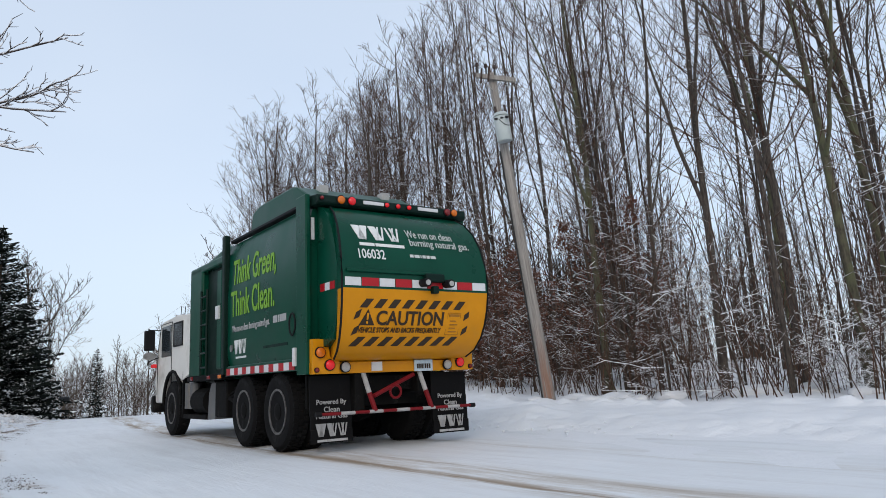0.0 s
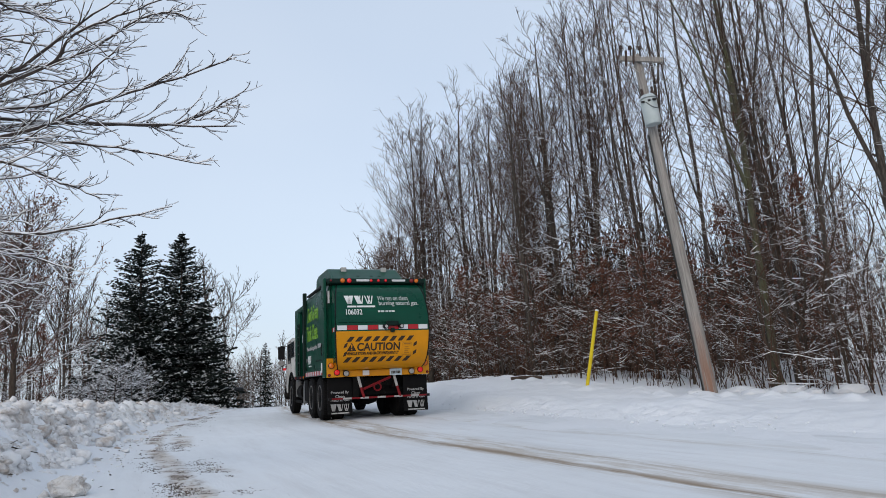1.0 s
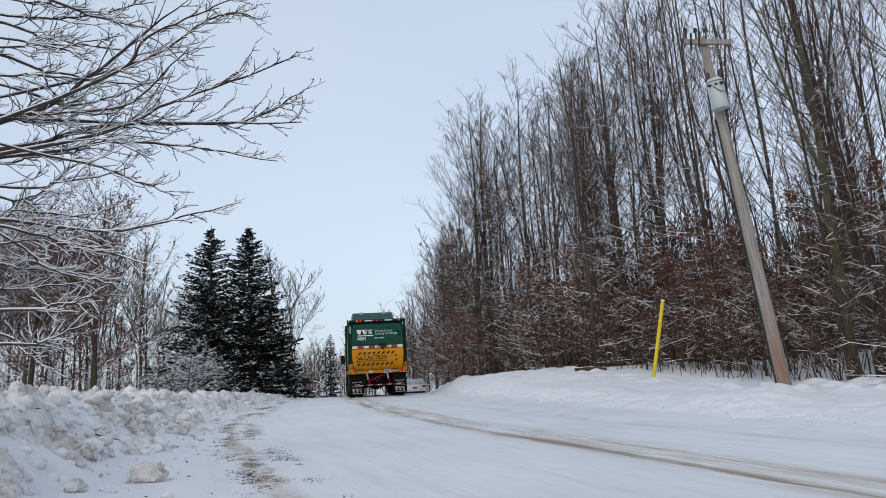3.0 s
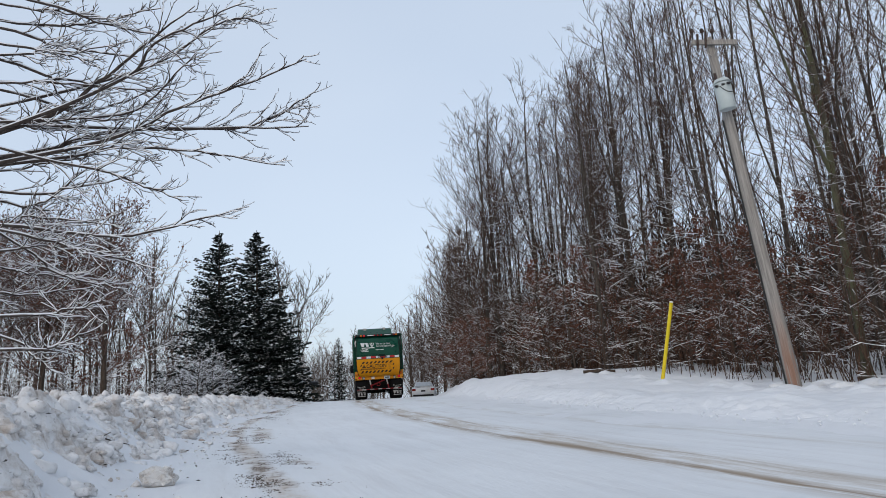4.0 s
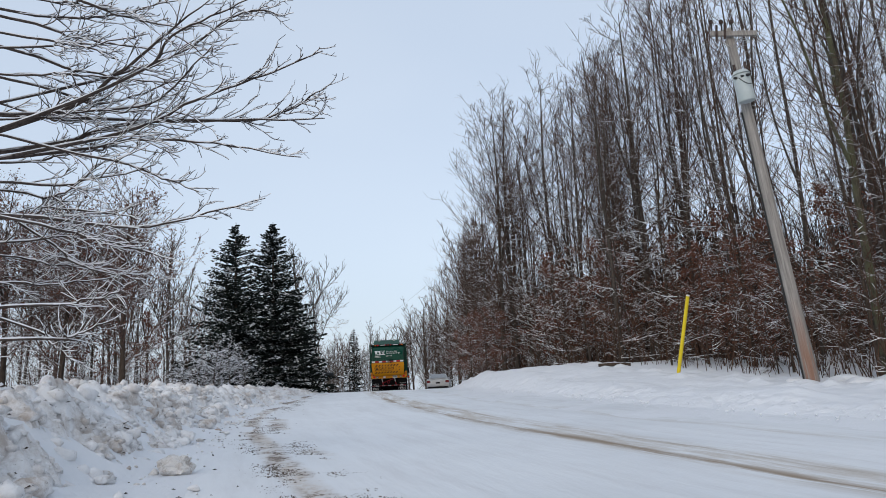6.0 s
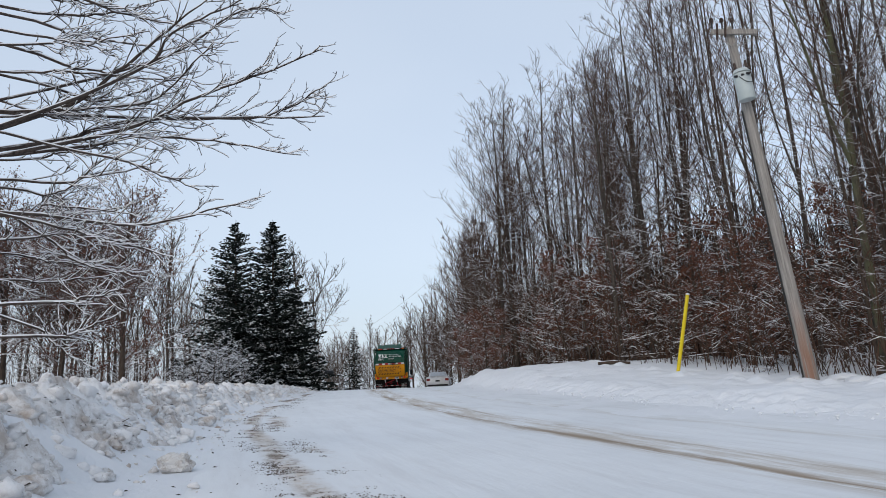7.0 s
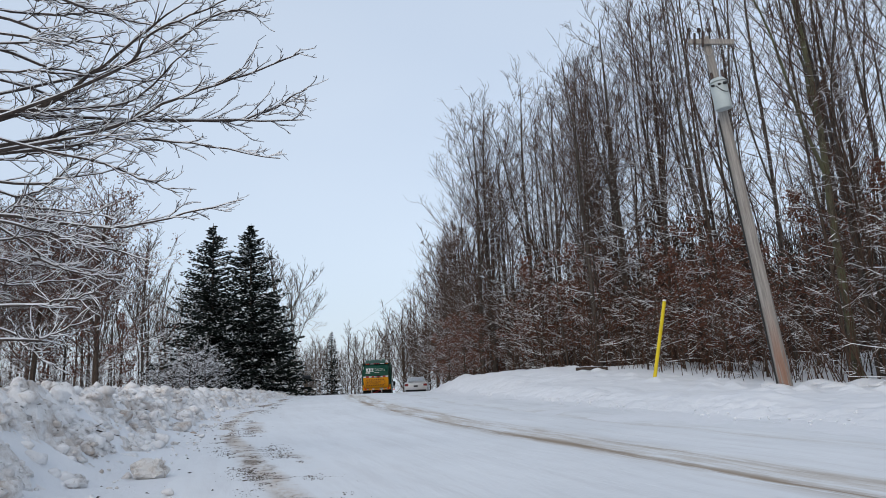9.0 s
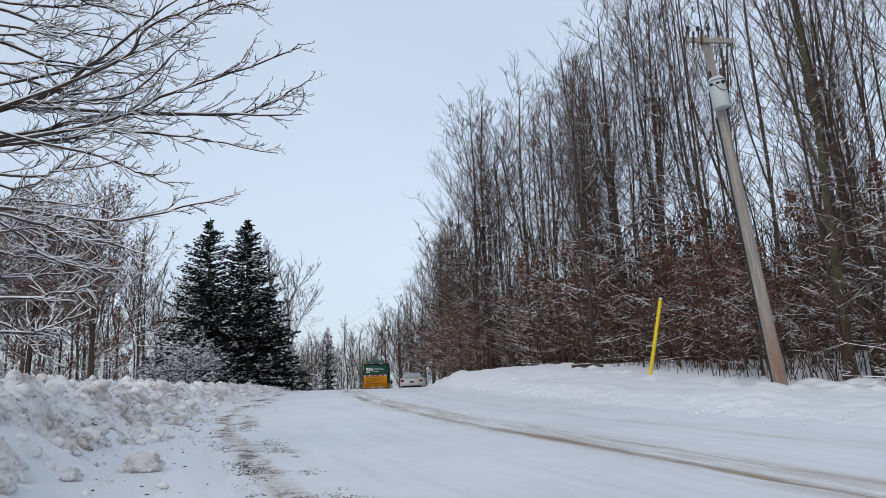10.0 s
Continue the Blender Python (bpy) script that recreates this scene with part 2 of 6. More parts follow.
# ---- the road and the ploughed banks ----
def road_material():
    """Packed snow, with the wheel tracks worn down to brown slush and grit."""
    m, n, l, b = material("packed_snow_road")
    co = n.new("ShaderNodeTexCoord").outputs["Object"]
    lat = n.new("ShaderNodeAttribute")
    lat.attribute_name = "lat"
    edge = n.new("ShaderNodeAttribute")
    edge.attribute_name = "edge"
    sep = n.new("ShaderNodeSeparateXYZ")
    l.new(co, sep.inputs[0])
    run = n.new("ShaderNodeCombineXYZ")
    l.new(lat.outputs["Fac"], run.inputs[0])
    l.new(math_node(n, l, "MULTIPLY", sep.outputs["Y"], 0.11), run.inputs[1])
    streak = noise_node(n, l, 3.4, 9, 0.72, run.outputs[0])
    broad = noise_node(n, l, 0.45, 4, 0.6, co)
    fine = noise_node(n, l, 24, 5, 0.7, co)
    wob = math_node(n, l, "MULTIPLY", math_node(n, l, "SUBTRACT", broad.outputs["Fac"], 0.5), 0.22)
    lat_w = math_node(n, l, "ADD", lat.outputs["Fac"], wob)
    c = ramp_node(n, l, broad.outputs["Fac"], [(0.3, (0.67, 0.69, 0.715)), (0.7, (0.745, 0.765, 0.79))]).outputs[0]
    c = mix_node(n, l, range_node(n, l, streak.outputs["Fac"], 0.42, 0.72, 0, 0.45), c, (0.56, 0.56, 0.575))

    def band(at, width, soft):
        d = math_node(n, l, "ABSOLUTE", math_node(n, l, "SUBTRACT", lat_w, at))
        return range_node(n, l, d, width, width + soft, 1.0, 0.0)

    def lay(c, at, width, soft, lo, hi, colour, amount):
        k = math_node(n, l, "MULTIPLY", band(at, width, soft), range_node(n, l, streak.outputs["Fac"], lo, hi, 0, amount))
        return mix_node(n, l, k, c, colour)

    c = lay(c, -1.08, 0.10, 0.62, 0.36, 0.60, (0.46, 0.405, 0.345), 0.85)
    c = lay(c, -1.28, 0.0, 0.18, 0.40, 0.60, (0.25, 0.185, 0.125), 0.9)
    c = lay(c, -0.78, 0.0, 0.12, 0.42, 0.66, (0.30, 0.235, 0.165), 0.75)
    c = lay(c, 1.1, 0.05, 0.35, 0.38, 0.72, (0.50, 0.47, 0.43), 0.55)
    c = lay(c, -0.1, 0.1, 0.3, 0.5, 0.75, (0.55, 0.53, 0.5), 0.4)
    # the shoulder, worn through to dark gravel in ragged patches
    e = math_node(n, l, "ADD", edge.outputs["Fac"], wob)
    d = range_node(n, l, math_node(n, l, "ABSOLUTE", math_node(n, l, "SUBTRACT", e, 0.20)), 0.02, 0.22, 1.0, 0.0)
    mp2 = n.new("ShaderNodeMapping")
    mp2.inputs["Scale"].default_value = (1.3, 0.7, 1)
    l.new(co, mp2.inputs["Vector"])
    rag = noise_node(n, l, 4.2, 12, 0.78, mp2.outputs[0])
    d2 = range_node(n, l, math_node(n, l, "ABSOLUTE", math_node(n, l, "SUBTRACT", e, 0.68)), 0.02, 0.26, 0.8, 0.0)
    d = math_node(n, l, "MAXIMUM", d, math_node(n, l, "MULTIPLY", d2, range_node(n, l, broad.outputs["Fac"], 0.50, 0.60)))
    k = math_node(n, l, "MULTIPLY", d, math_node(n, l, "MULTIPLY", range_node(n, l, rag.outputs["Fac"], 0.50, 0.535), range_node(n, l, noise_node(n, l, 1.5, 3, 0.6, co).outputs["Fac"], 0.42, 0.54)))
    c = mix_node(n, l, math_node(n, l, "MULTIPLY", d, 0.38), c, (0.50, 0.45, 0.40))
    grit = ramp_node(n, l, fine.outputs["Fac"], [(0.3, (0.055, 0.034, 0.020)), (0.7, (0.19, 0.125, 0.078))]).outputs[0]
    crumb = range_node(n, l, noise_node(n, l, 46, 4, 0.8, mp2.outputs[0]).outputs["Fac"], 0.40, 0.50)
    c = mix_node(n, l, math_node(n, l, "MULTIPLY", d, math_node(n, l, "MULTIPLY", range_node(n, l, rag.outputs["Fac"], 0.40, 0.55), 0.5)), c, (0.47, 0.36, 0.26))
    c = mix_node(n, l, math_node(n, l, "MULTIPLY", k, crumb), c, grit)
    l.new(c, b.inputs["Base Color"])
    b.inputs["Roughness"].default_value = 0.62
    b.inputs["Specular IOR Level"].default_value = 0.3
    h = math_node(n, l, "ADD", streak.outputs["Fac"], math_node(n, l, "MULTIPLY", fine.outputs["Fac"], 0.2))
    bump_node(n, l, math_node(n, l, "SUBTRACT", h, math_node(n, l, "MULTIPLY", k, 0.6)), 0.6, 0.035, b)
    return m


def build_road():
    ys = np.concatenate([np.arange(-30, 2, 1.0), np.arange(2, 50, 0.25), np.arange(50, 130, 1.0)])
    k = 44
    verts, faces, lat, edge = [], [], [], []
    for y in ys:
        a, b = left_x(y) - 0.9, right_x(y) + 0.75
        for i in range(k):
            x = a + (b - a) * i / (k - 1)
            u = x - path_x(y)
            rut = -0.018 * (math.exp(-((u + 1.27) / 0.22) ** 2) + math.exp(-((u - 1.1) / 0.25) ** 2))
            z = road_z(y) + rut + 0.018 * fbm(x, y * 0.5, 1, 0.9, 3)
            if i in (0, k - 1):
                z = float(land(np.array([x]), np.array([y]))[0]) - 0.05
            verts.append((x, y, z)), lat.append(u), edge.append(x - left_x(y))
    for r in range(len(ys) - 1):
        for i in range(k - 1):
            j = r * k + i
            faces.append((j, j + 1, j + k + 1, j + k))
    ob = link_mesh("road", verts, faces, road_material(), shade=True)
    for name, values in (("lat", lat), ("edge", edge)):
        ob.data.attributes.new(name, "FLOAT", "POINT").data.foreach_set("value", values)
    return tagged(ob, "snow-packed country road with brown wheel tracks and gravel shoulder", "road", kind="structure")


build_road()


def bank_relief(x, y, w):
    """Heaps and hollows of the ploughed bank, w metres in from its foot."""
    fade = float(smooth(-0.25, 0.3, w) * (1 - smooth(3.2, 4.1, w)))
    cell = noise.voronoi(Vector((x * 2.6, y * 2.6, 0.3)))[0]
    cell2 = noise.voronoi(Vector((x * 6, y * 6, 4.3)))[0]
    bump = 0.40 * min(0.4, cell[1] - cell[0]) + 0.20 * min(0.3, cell2[1] - cell2[0]) - 0.10 + 0.15 * fbm(x, y, 0, 0.9, 4) + 0.05 * fbm(x, y, 3, 5.0, 3)
    return fade, fade * bump * min(1.0, 0.35 + float(bank_h(y)))


def left_bank():
    """The bank the plough threw up: a lumpy ridge of broken, gritty snow."""
    ys = np.concatenate([np.arange(-4, 4, 0.14), np.arange(4, 15, 0.05), np.arange(15, 24, 0.11), np.arange(24, 47, 0.25)])
    k = 96
    v = []
    for y in ys:
        foot = left_x(y) - bank_gap(y)
        w = np.linspace(-0.35, 4.2, k)
        x = foot - w
        z = land(x, np.full(k, y))
        for xx, zz, ww in zip(x, z, w):
            ff, bump = bank_relief(xx, y, ww)
            v.append((xx + 0.05 * fbm(xx, y, 7, 3, 2), y, zz + bump + 0.025 * ff - 0.06 * (1 - ff)))
    n = len(ys)
    f = [(i * k + j, (i + 1) * k + j, (i + 1) * k + j + 1, i * k + j + 1) for i in range(n - 1) for j in range(k - 1)]
    return tagged(link_mesh("snow_bank", v, f, PLOUGHED, shade=True), "lumpy ploughed bank of gritty snow along the road edge", "snow bank", kind="structure")


def right_bank():
    ys = np.concatenate([np.arange(2, 34, 0.10), np.arange(34, 64, 0.4)])
    k = 76
    v = []
    for y in ys:
        w = np.linspace(0.25, 7.0, k)
        x = right_x(y) + w
        z = land(x, np.full(k, y))
        fade = smooth(0.25, 1.2, w) * (1 - smooth(6.0, 6.9, w))
        for xx, zz, ff, ww in zip(x, z, fade, w):
            ridge = math.exp(-((ww - 4.6) / 0.8) ** 2)
            cut = 0.5 + 0.5 * fbm(xx, y, 4, 0.5, 2)
            lump = 0.07 * fbm(xx, y, 0, 0.45, 4) + 0.034 * fbm(xx, y, 5, 2.0, 4) + 0.075 * (0.4 + cut) * math.exp(-((ww - 1.35) / 0.55) ** 2) * (0.2 + 0.9 * fbm(xx, y, 8, 5.5, 4))
            chunk = ridge * 0.15 * max(0.0, 0.55 - noise.voronoi(Vector((xx * 1.7, y * 1.7, 2)))[0][0])
            lip = 0.16 * math.exp(-((ww - 2.0) / 0.55) ** 2) * (0.5 + fbm(xx, y, 9, 0.5, 3))
            v.append((xx, y, zz + ff * (lump + chunk * 2 + lip) + 0.03 * ff - 0.06 * (1 - ff)))
    n = len(ys)
    f = [(i * k + j, i * k + j + 1, (i + 1) * k + j + 1, (i + 1) * k + j) for i in range(n - 1) for j in range(k - 1)]
    return tagged(link_mesh("snow_bank", v, f, SNOW, shade=True), "smooth white snow bank before the woods", "snow bank", kind="structure")


left_bank()
right_bank()


def height_at(x, y):
    return float(rough_land(np.array([x]), np.array([y]))[0])


# ---- trees ----
def tubes(branches):
    """Tapered tubes along polylines: (points, radii, sides) each."""
    verts, faces, base = [], [], 0
    for pts, radii, n in branches:
        pts = np.asarray(pts, float)
        k = len(pts)
        t = np.gradient(pts, axis=0)
        t /= np.linalg.norm(t, axis=1)[:, None] + 1e-9
        sidev = np.cross(t, (0.0, 0.0, 1.0))
        ln = np.linalg.norm(sidev, axis=1)
        sidev[ln < 0.15] = np.cross(t[ln < 0.15], (0.0, 1.0, 0.0)) if (ln < 0.15).any() else 0
        sidev /= np.linalg.norm(sidev, axis=1)[:, None] + 1e-9
        upv = np.cross(sidev, t)
        ang = np.arange(n) * 2 * np.pi / n + (-np.pi / 6 if n == 3 else 0)
        ring = pts[:, None] + np.asarray(radii)[:, None, None] * (np.cos(ang)[None, :, None] * sidev[:, None] + np.sin(ang)[None, :, None] * upv[:, None])
        verts.append(ring.reshape(-1, 3))
        for i in range(k - 1):
            for j in range(n):
                a, b = base + i * n + j, base + i * n + (j + 1) % n
                faces.append((a, b, b + n, a + n))
        base += k * n
    return np.concatenate(verts), faces


def unit(v):
    v = np.asarray(v, float)
    return v / (np.linalg.norm(v) + 1e-9)


def limb(rng, start, way, length, r0, r1, steps, wander=0.12, lift=0.0):
    """A crooked polyline from start, lifting or drooping as it goes."""
    pts, d = [np.asarray(start, float)], unit(way)
    for i in range(steps):
        d = unit(d + rng.normal(0, wander, 3) + np.array((0, 0, lift / steps)))
        pts.append(pts[-1] + d * length / steps)
    return np.array(pts), np.linspace(r0, r1, steps + 1)


def along(pts, f):
    x = f * (len(pts) - 1)
    i = min(int(x), len(pts) - 2)
    return pts[i] + (pts[i + 1] - pts[i]) * (x - i), unit(pts[i + 1] - pts[i])


def offshoot(rng, way, angle):
    """A direction that leaves way by about angle degrees, to any side."""
    s = unit(np.cross(way, rng.normal(0, 1, 3)))
    a = radians(angle + rng.normal(0, 8))
    return unit(np.asarray(way) * math.cos(a) + s * math.sin(a))


def tree_branches(seed, height, radius, crown=0.35, limbs=24, reach=0.28, angle=48, lean=(0, 0), twigs=6, twiglets=2, lift=0.8, tw=0.008, fork=0, fork_at=(0.30, 0.50), spread=24, sway=0.12, droop=0.0):
    """Trunk polyline and crown polylines of a bare tree with its foot at the origin."""
    rng = np.random.default_rng(seed)
    f = np.linspace(0, 1, 14)
    ph = rng.uniform(0, 6.28, 4)
    wav = lambda k: sway * f * (np.sin(f * 5.2 + ph[k]) - math.sin(ph[k])) + 0.35 * sway * f * (np.sin(f * 13 + ph[k + 1]) - math.sin(ph[k + 1]))
    tp = np.stack([lean[0] * f * height + wav(0), lean[1] * f * height + wav(2), -0.25 + f * (height + 0.25)], axis=1)
    tr = radius * (1 - f) ** 0.75 + 0.010
    tr[0] *= 1.3
    trunk, crown_b, tips = [(tp, tr, 8)], [], []
    stems = [(tp, crown, radius, limbs)]
    for k in range(fork):
        p, d = along(tp, rng.uniform(*fork_at))
        fp, fr = limb(rng, p, offshoot(rng, d, spread), height * rng.uniform(0.42, 0.58), radius * 0.55, 0.012, 9, 0.07, 0.45)
        trunk.append((fp, fr, 6))
        stems.append((fp, 0.15, radius * 0.5, limbs // 2))
    for stem, lo, rad, count in stems:
        for i in range(count):
            g = lo + (0.985 - lo) * (i + rng.random()) / count
            p, d = along(stem, g)
            u = (g - lo) / (1 - lo)
            ln = height * reach * (0.30 + 0.70 * (1 - u) ** 0.9) * rng.uniform(0.45, 1.25)
            lp, lr = limb(rng, p, offshoot(rng, d, angle + 10 * (1 - u)), ln, max(tw * 1.6, rad * 0.42 * (1.04 - g) * min(1.0, ln / 2.0)), tw * 0.8, 5, 0.11, lift)
            crown_b.append((lp, lr, 3))
            for j in range(twigs):
                h = rng.uniform(0.15, 1.0)
                q, e = along(lp, h)
                sp, sr = limb(rng, q, offshoot(rng, e, 44), ln * rng.uniform(0.18, 0.48) * (1.25 - 0.6 * h), tw, tw * 0.6, 2, 0.16, lift * 0.5 - droop)
                crown_b.append((sp, sr, 3))
                for m in range(twiglets):
                    a, w = along(sp, rng.uniform(0.15, 1.0))
                    ep, er = limb(rng, a, offshoot(rng, w, 42), ln * rng.uniform(0.06, 0.17), tw * 0.75, tw * 0.45, 1, 0.1, 0.1 - droop)
                    crown_b.append((ep, er, 3))
                    tips.append(ep[-1])
    return trunk, crown_b, tips


def leaf_cloud(rng, points, size):
    """Small curled leaves hanging at the points."""
    v, f = [], []
    for p in points:
        a, b = unit(rng.normal(0, 1, 3)), unit(rng.normal(0, 1, 3))
        n = len(v)
        s = size * rng.uniform(0.6, 1.3)
        c = unit(np.cross(a, b)) * s * 0.3
        v += [p, p + (a * 0.5 + b * 0.4) * s + c, p + a * s, p + (a * 0.5 - b * 0.4) * s + c]
        f.append((n, n + 1, n + 2, n + 3))
    return v, f


BARK_GREY = bark_material("grey_bark", (0.026, 0.021, 0.018), (0.105, 0.088, 0.075), 0.16)
BARK_BROWN = bark_material("brown_bark", (0.025, 0.018, 0.014), (0.090, 0.068, 0.053), 0.16)
BARK_MOSS = bark_material("mossy_bark", (0.034, 0.03, 0.021), (0.115, 0.102, 0.076), 0.12, moss=(0.10, 0.105, 0.060))
TWIG_SNOW = bark_material("snowy_twigs", (0.034, 0.019, 0.013), (0.112, 0.065, 0.045), 0.55)
TWIG_BARE = bark_material("bare_twigs", (0.030, 0.018, 0.013), (0.098, 0.060, 0.043), 0.50)
TWIG_HEAVY = bark_material("snow_heaped_twigs", (0.04, 0.028, 0.02), (0.10, 0.07, 0.05), 0.64)
TWIG_FROST = bark_material("frosted_twigs", (0.034, 0.025, 0.019), (0.095, 0.07, 0.054), 0.50)
TWIG_RUST = bark_material("rusty_frosted_twigs", (0.052, 0.031, 0.026), (0.15, 0.096, 0.079), 0.54)
# twigs darkened, with less snow, for the shade deep in the wood
TWIG_SHADED = bark_material("shaded_twigs", (0.020, 0.013, 0.010), (0.062, 0.042, 0.032), 0.22)
LEAF_DEAD = bark_material("dead_leaves", (0.085, 0.034, 0.024), (0.20, 0.086, 0.057), 0.17)


def make_tree(seed, bark, twig, label, leaves=0.0, leaf=0.10, name="bare_tree", **kw):
    root = new(name)
    trunk, crown, tips = tree_branches(seed, **kw)
    v, f = tubes(trunk)
    link_mesh("trunk", v, f, bark, root, shade=True)
    v, f = tubes(crown)
    link_mesh("crown", v, f, twig, root)
    if leaves:
        rng = np.random.default_rng(seed + 5)
        pick = [p + rng.normal(0, 0.09, 3) for p in tips * 4 if rng.random() < leaves]
        v, f = leaf_cloud(rng, pick, leaf)
        link_mesh("leaves", v, f, LEAF_DEAD, root, "curled brown leaves")
    return tagged(root, label, "tree")


def ray_spot(az, d):
    """A spot in the plan: degrees to the right of straight ahead, and metres away."""
    x, y = d * math.sin(radians(az)), d * math.cos(radians(az))
    return x, y


woods_edge = table([(-60, 40), (0, 15.5), (8, 12), (16.7, 9.0), (21, 7.6), (25, 6.2), (30, 5.0), (38, 3.4), (50, 2.2), (60, 2.2), (90, 4), (420, 40)])
TALL = [
    make_tree(11, BARK_GREY, TWIG_BARE, "tall bare grey-barked tree dusted with snow", height=17.5, radius=0.072, crown=0.26, limbs=26, reach=0.25, angle=46, lean=(-0.01, 0), fork=1, lift=0.95, tw=0.009),
    make_tree(12, BARK_BROWN, TWIG_SNOW, "slender bare tree with snow along its branches", height=15.5, radius=0.048, crown=0.14, limbs=30, reach=0.22, angle=48, lean=(-0.02, 0.01), lift=0.75, tw=0.009),
    make_tree(13, BARK_GREY, TWIG_BARE, "tall forked bare tree with snowy twigs", height=18.5, radius=0.13, crown=0.36, limbs=22, reach=0.29, angle=46, lean=(-0.01, 0), fork=2, lift=0.95, tw=0.009, sway=0.2),
    make_tree(14, BARK_MOSS, TWIG_BARE, "bare tree with greenish mossy trunk", height=19, radius=0.125, crown=0.36, limbs=22, reach=0.27, angle=46, lean=(-0.02, -0.01), fork=2, lift=0.9, tw=0.009, sway=0.2),
    make_tree(15, BARK_BROWN, TWIG_SNOW, "thin bare sapling with snow on its twigs", height=10.5, radius=0.034, crown=0.05, limbs=30, reach=0.22, angle=56, lean=(-0.02, 0), lift=0.35, tw=0.0085, sway=0.3, droop=0.1),
    make_tree(16, BARK_GREY, TWIG_SNOW, "young bare tree with snow-lined branches", height=12.5, radius=0.042, crown=0.06, limbs=30, reach=0.21, angle=54, lean=(-0.02, 0.02), lift=0.45, tw=0.0085, sway=0.3, droop=0.05),
    make_tree(17, BARK_BROWN, TWIG_SNOW, "small oak holding brown dead leaves", height=6.5, radius=0.06, crown=0.1, limbs=26, reach=0.34, angle=58, lift=0.25, leaves=0.95, leaf=0.125, tw=0.009, twigs=9),
    make_tree(18, BARK_BROWN, TWIG_SNOW, "bare understory shrub bowed with snow", name="bare_shrub", height=4.2, radius=0.022, crown=0.05, limbs=20, reach=0.42, angle=56, lift=-0.05, tw=0.009, sway=0.35, droop=0.3),
    make_tree(19, BARK_GREY, TWIG_FROST, "round-crowned bare tree frosted with snow", height=8, radius=0.07, crown=0.22, limbs=22, reach=0.40, angle=46, fork=1, lift=0.8, tw=0.014, twigs=7),
    make_tree(21, BARK_BROWN, TWIG_BARE, "spreading bare tree with dark fine twigs", height=9, radius=0.11, crown=0.14, limbs=26, reach=0.38, angle=44, fork=1, lift=0.75, tw=0.015, twigs=7),
    make_tree(20, BARK_BROWN, TWIG_FROST, "upright bare tree with frosted twigs", height=8, radius=0.05, crown=0.16, limbs=24, reach=0.26, angle=38, lift=0.7, tw=0.014, sway=0.25, twigs=5),
    make_tree(22, BARK_GREY, TWIG_BARE, "tall spreading bare tree at the edge of the woods", height=15, radius=0.125, crown=0.16, limbs=36, reach=0.36, angle=50, fork=1, lift=0.95, tw=0.010, twigs=8, twiglets=3),
    make_tree(23, BARK_BROWN, TWIG_HEAVY, "broad shrub bowed under fresh snow", name="snowy_shrub", height=3.0, radius=0.03, crown=0.04, limbs=28, reach=0.62, angle=55, lift=0.25, tw=0.011, twigs=8, droop=0.2),
    make_tree(24, BARK_BROWN, TWIG_RUST, "broad young oak with rusty frosted twigs and clinging leaves", height=6.4, radius=0.085, crown=0.16, limbs=40, reach=0.50, angle=56, fork=2, lift=0.55, leaves=0.28, leaf=0.065, tw=0.010, twigs=9, twiglets=4),
    make_tree(26, BARK_BROWN, TWIG_SNOW, "many-stemmed bare tree arching over the road edge", height=8.5, radius=0.07, crown=0.12, limbs=18, reach=0.36, angle=42, fork=5, fork_at=(0.03, 0.18), spread=30, lift=0.6, tw=0.012, twigs=7),
]


HEIGHTS = (17.5, 15.5, 18.5, 19.0, 10.5, 12.5, 6.5, 4.2, 8.0, 9.0, 8.0, 15.0, 3.0, 6.4, 8.5)


def canopy(x, y):
    """How high the wood stands there: low and young at its far end, tall near by."""
    az, d = math.degrees(math.atan2(x, y)), math.hypot(x, y)
    el = float(np.interp(az, [-2, 0, 1.2, 3.2, 5.5, 8.3, 10.8, 12.9, 16.1, 26, 40], [7.5, 11, 16, 17.5, 19.5, 23.2, 22.4, 25.4, 29, 36, 42]))
    return EYE + d * math.tan(radians(el)) - height_at(x, y)


def plant(kind, x, y, turn, size=1.0, sink=0.0, group=""):
    if group.startswith("woods"):
        size = min(size, canopy(x, y) / HEIGHTS[kind] * (1 - 0.12 * math.sin(x * 7 + y * 3) ** 2))
    tip = 1.8 if group.startswith("woods") else 0.0
    # those at the edge of the wood lean out over the road
    out = 3.5 * max(0.0, 1 - (x - float(woods_edge(y))) / 5.0) * (0.5 + 0.5 * math.sin(x * 11 + y * 5)) if tip and y > 24 else 0.0
    m = pose(x, y, height_at(x, y) - sink, tip * math.sin(x * 5 + y), tip * math.cos(x * 3 - y * 2) - out, 0) @ pose(0, 0, 0, 0, 0, turn)
    ob = copy_thing(TALL[kind], m)
    ob.scale = (size, size, size)
    return tagged(ob, group=group)


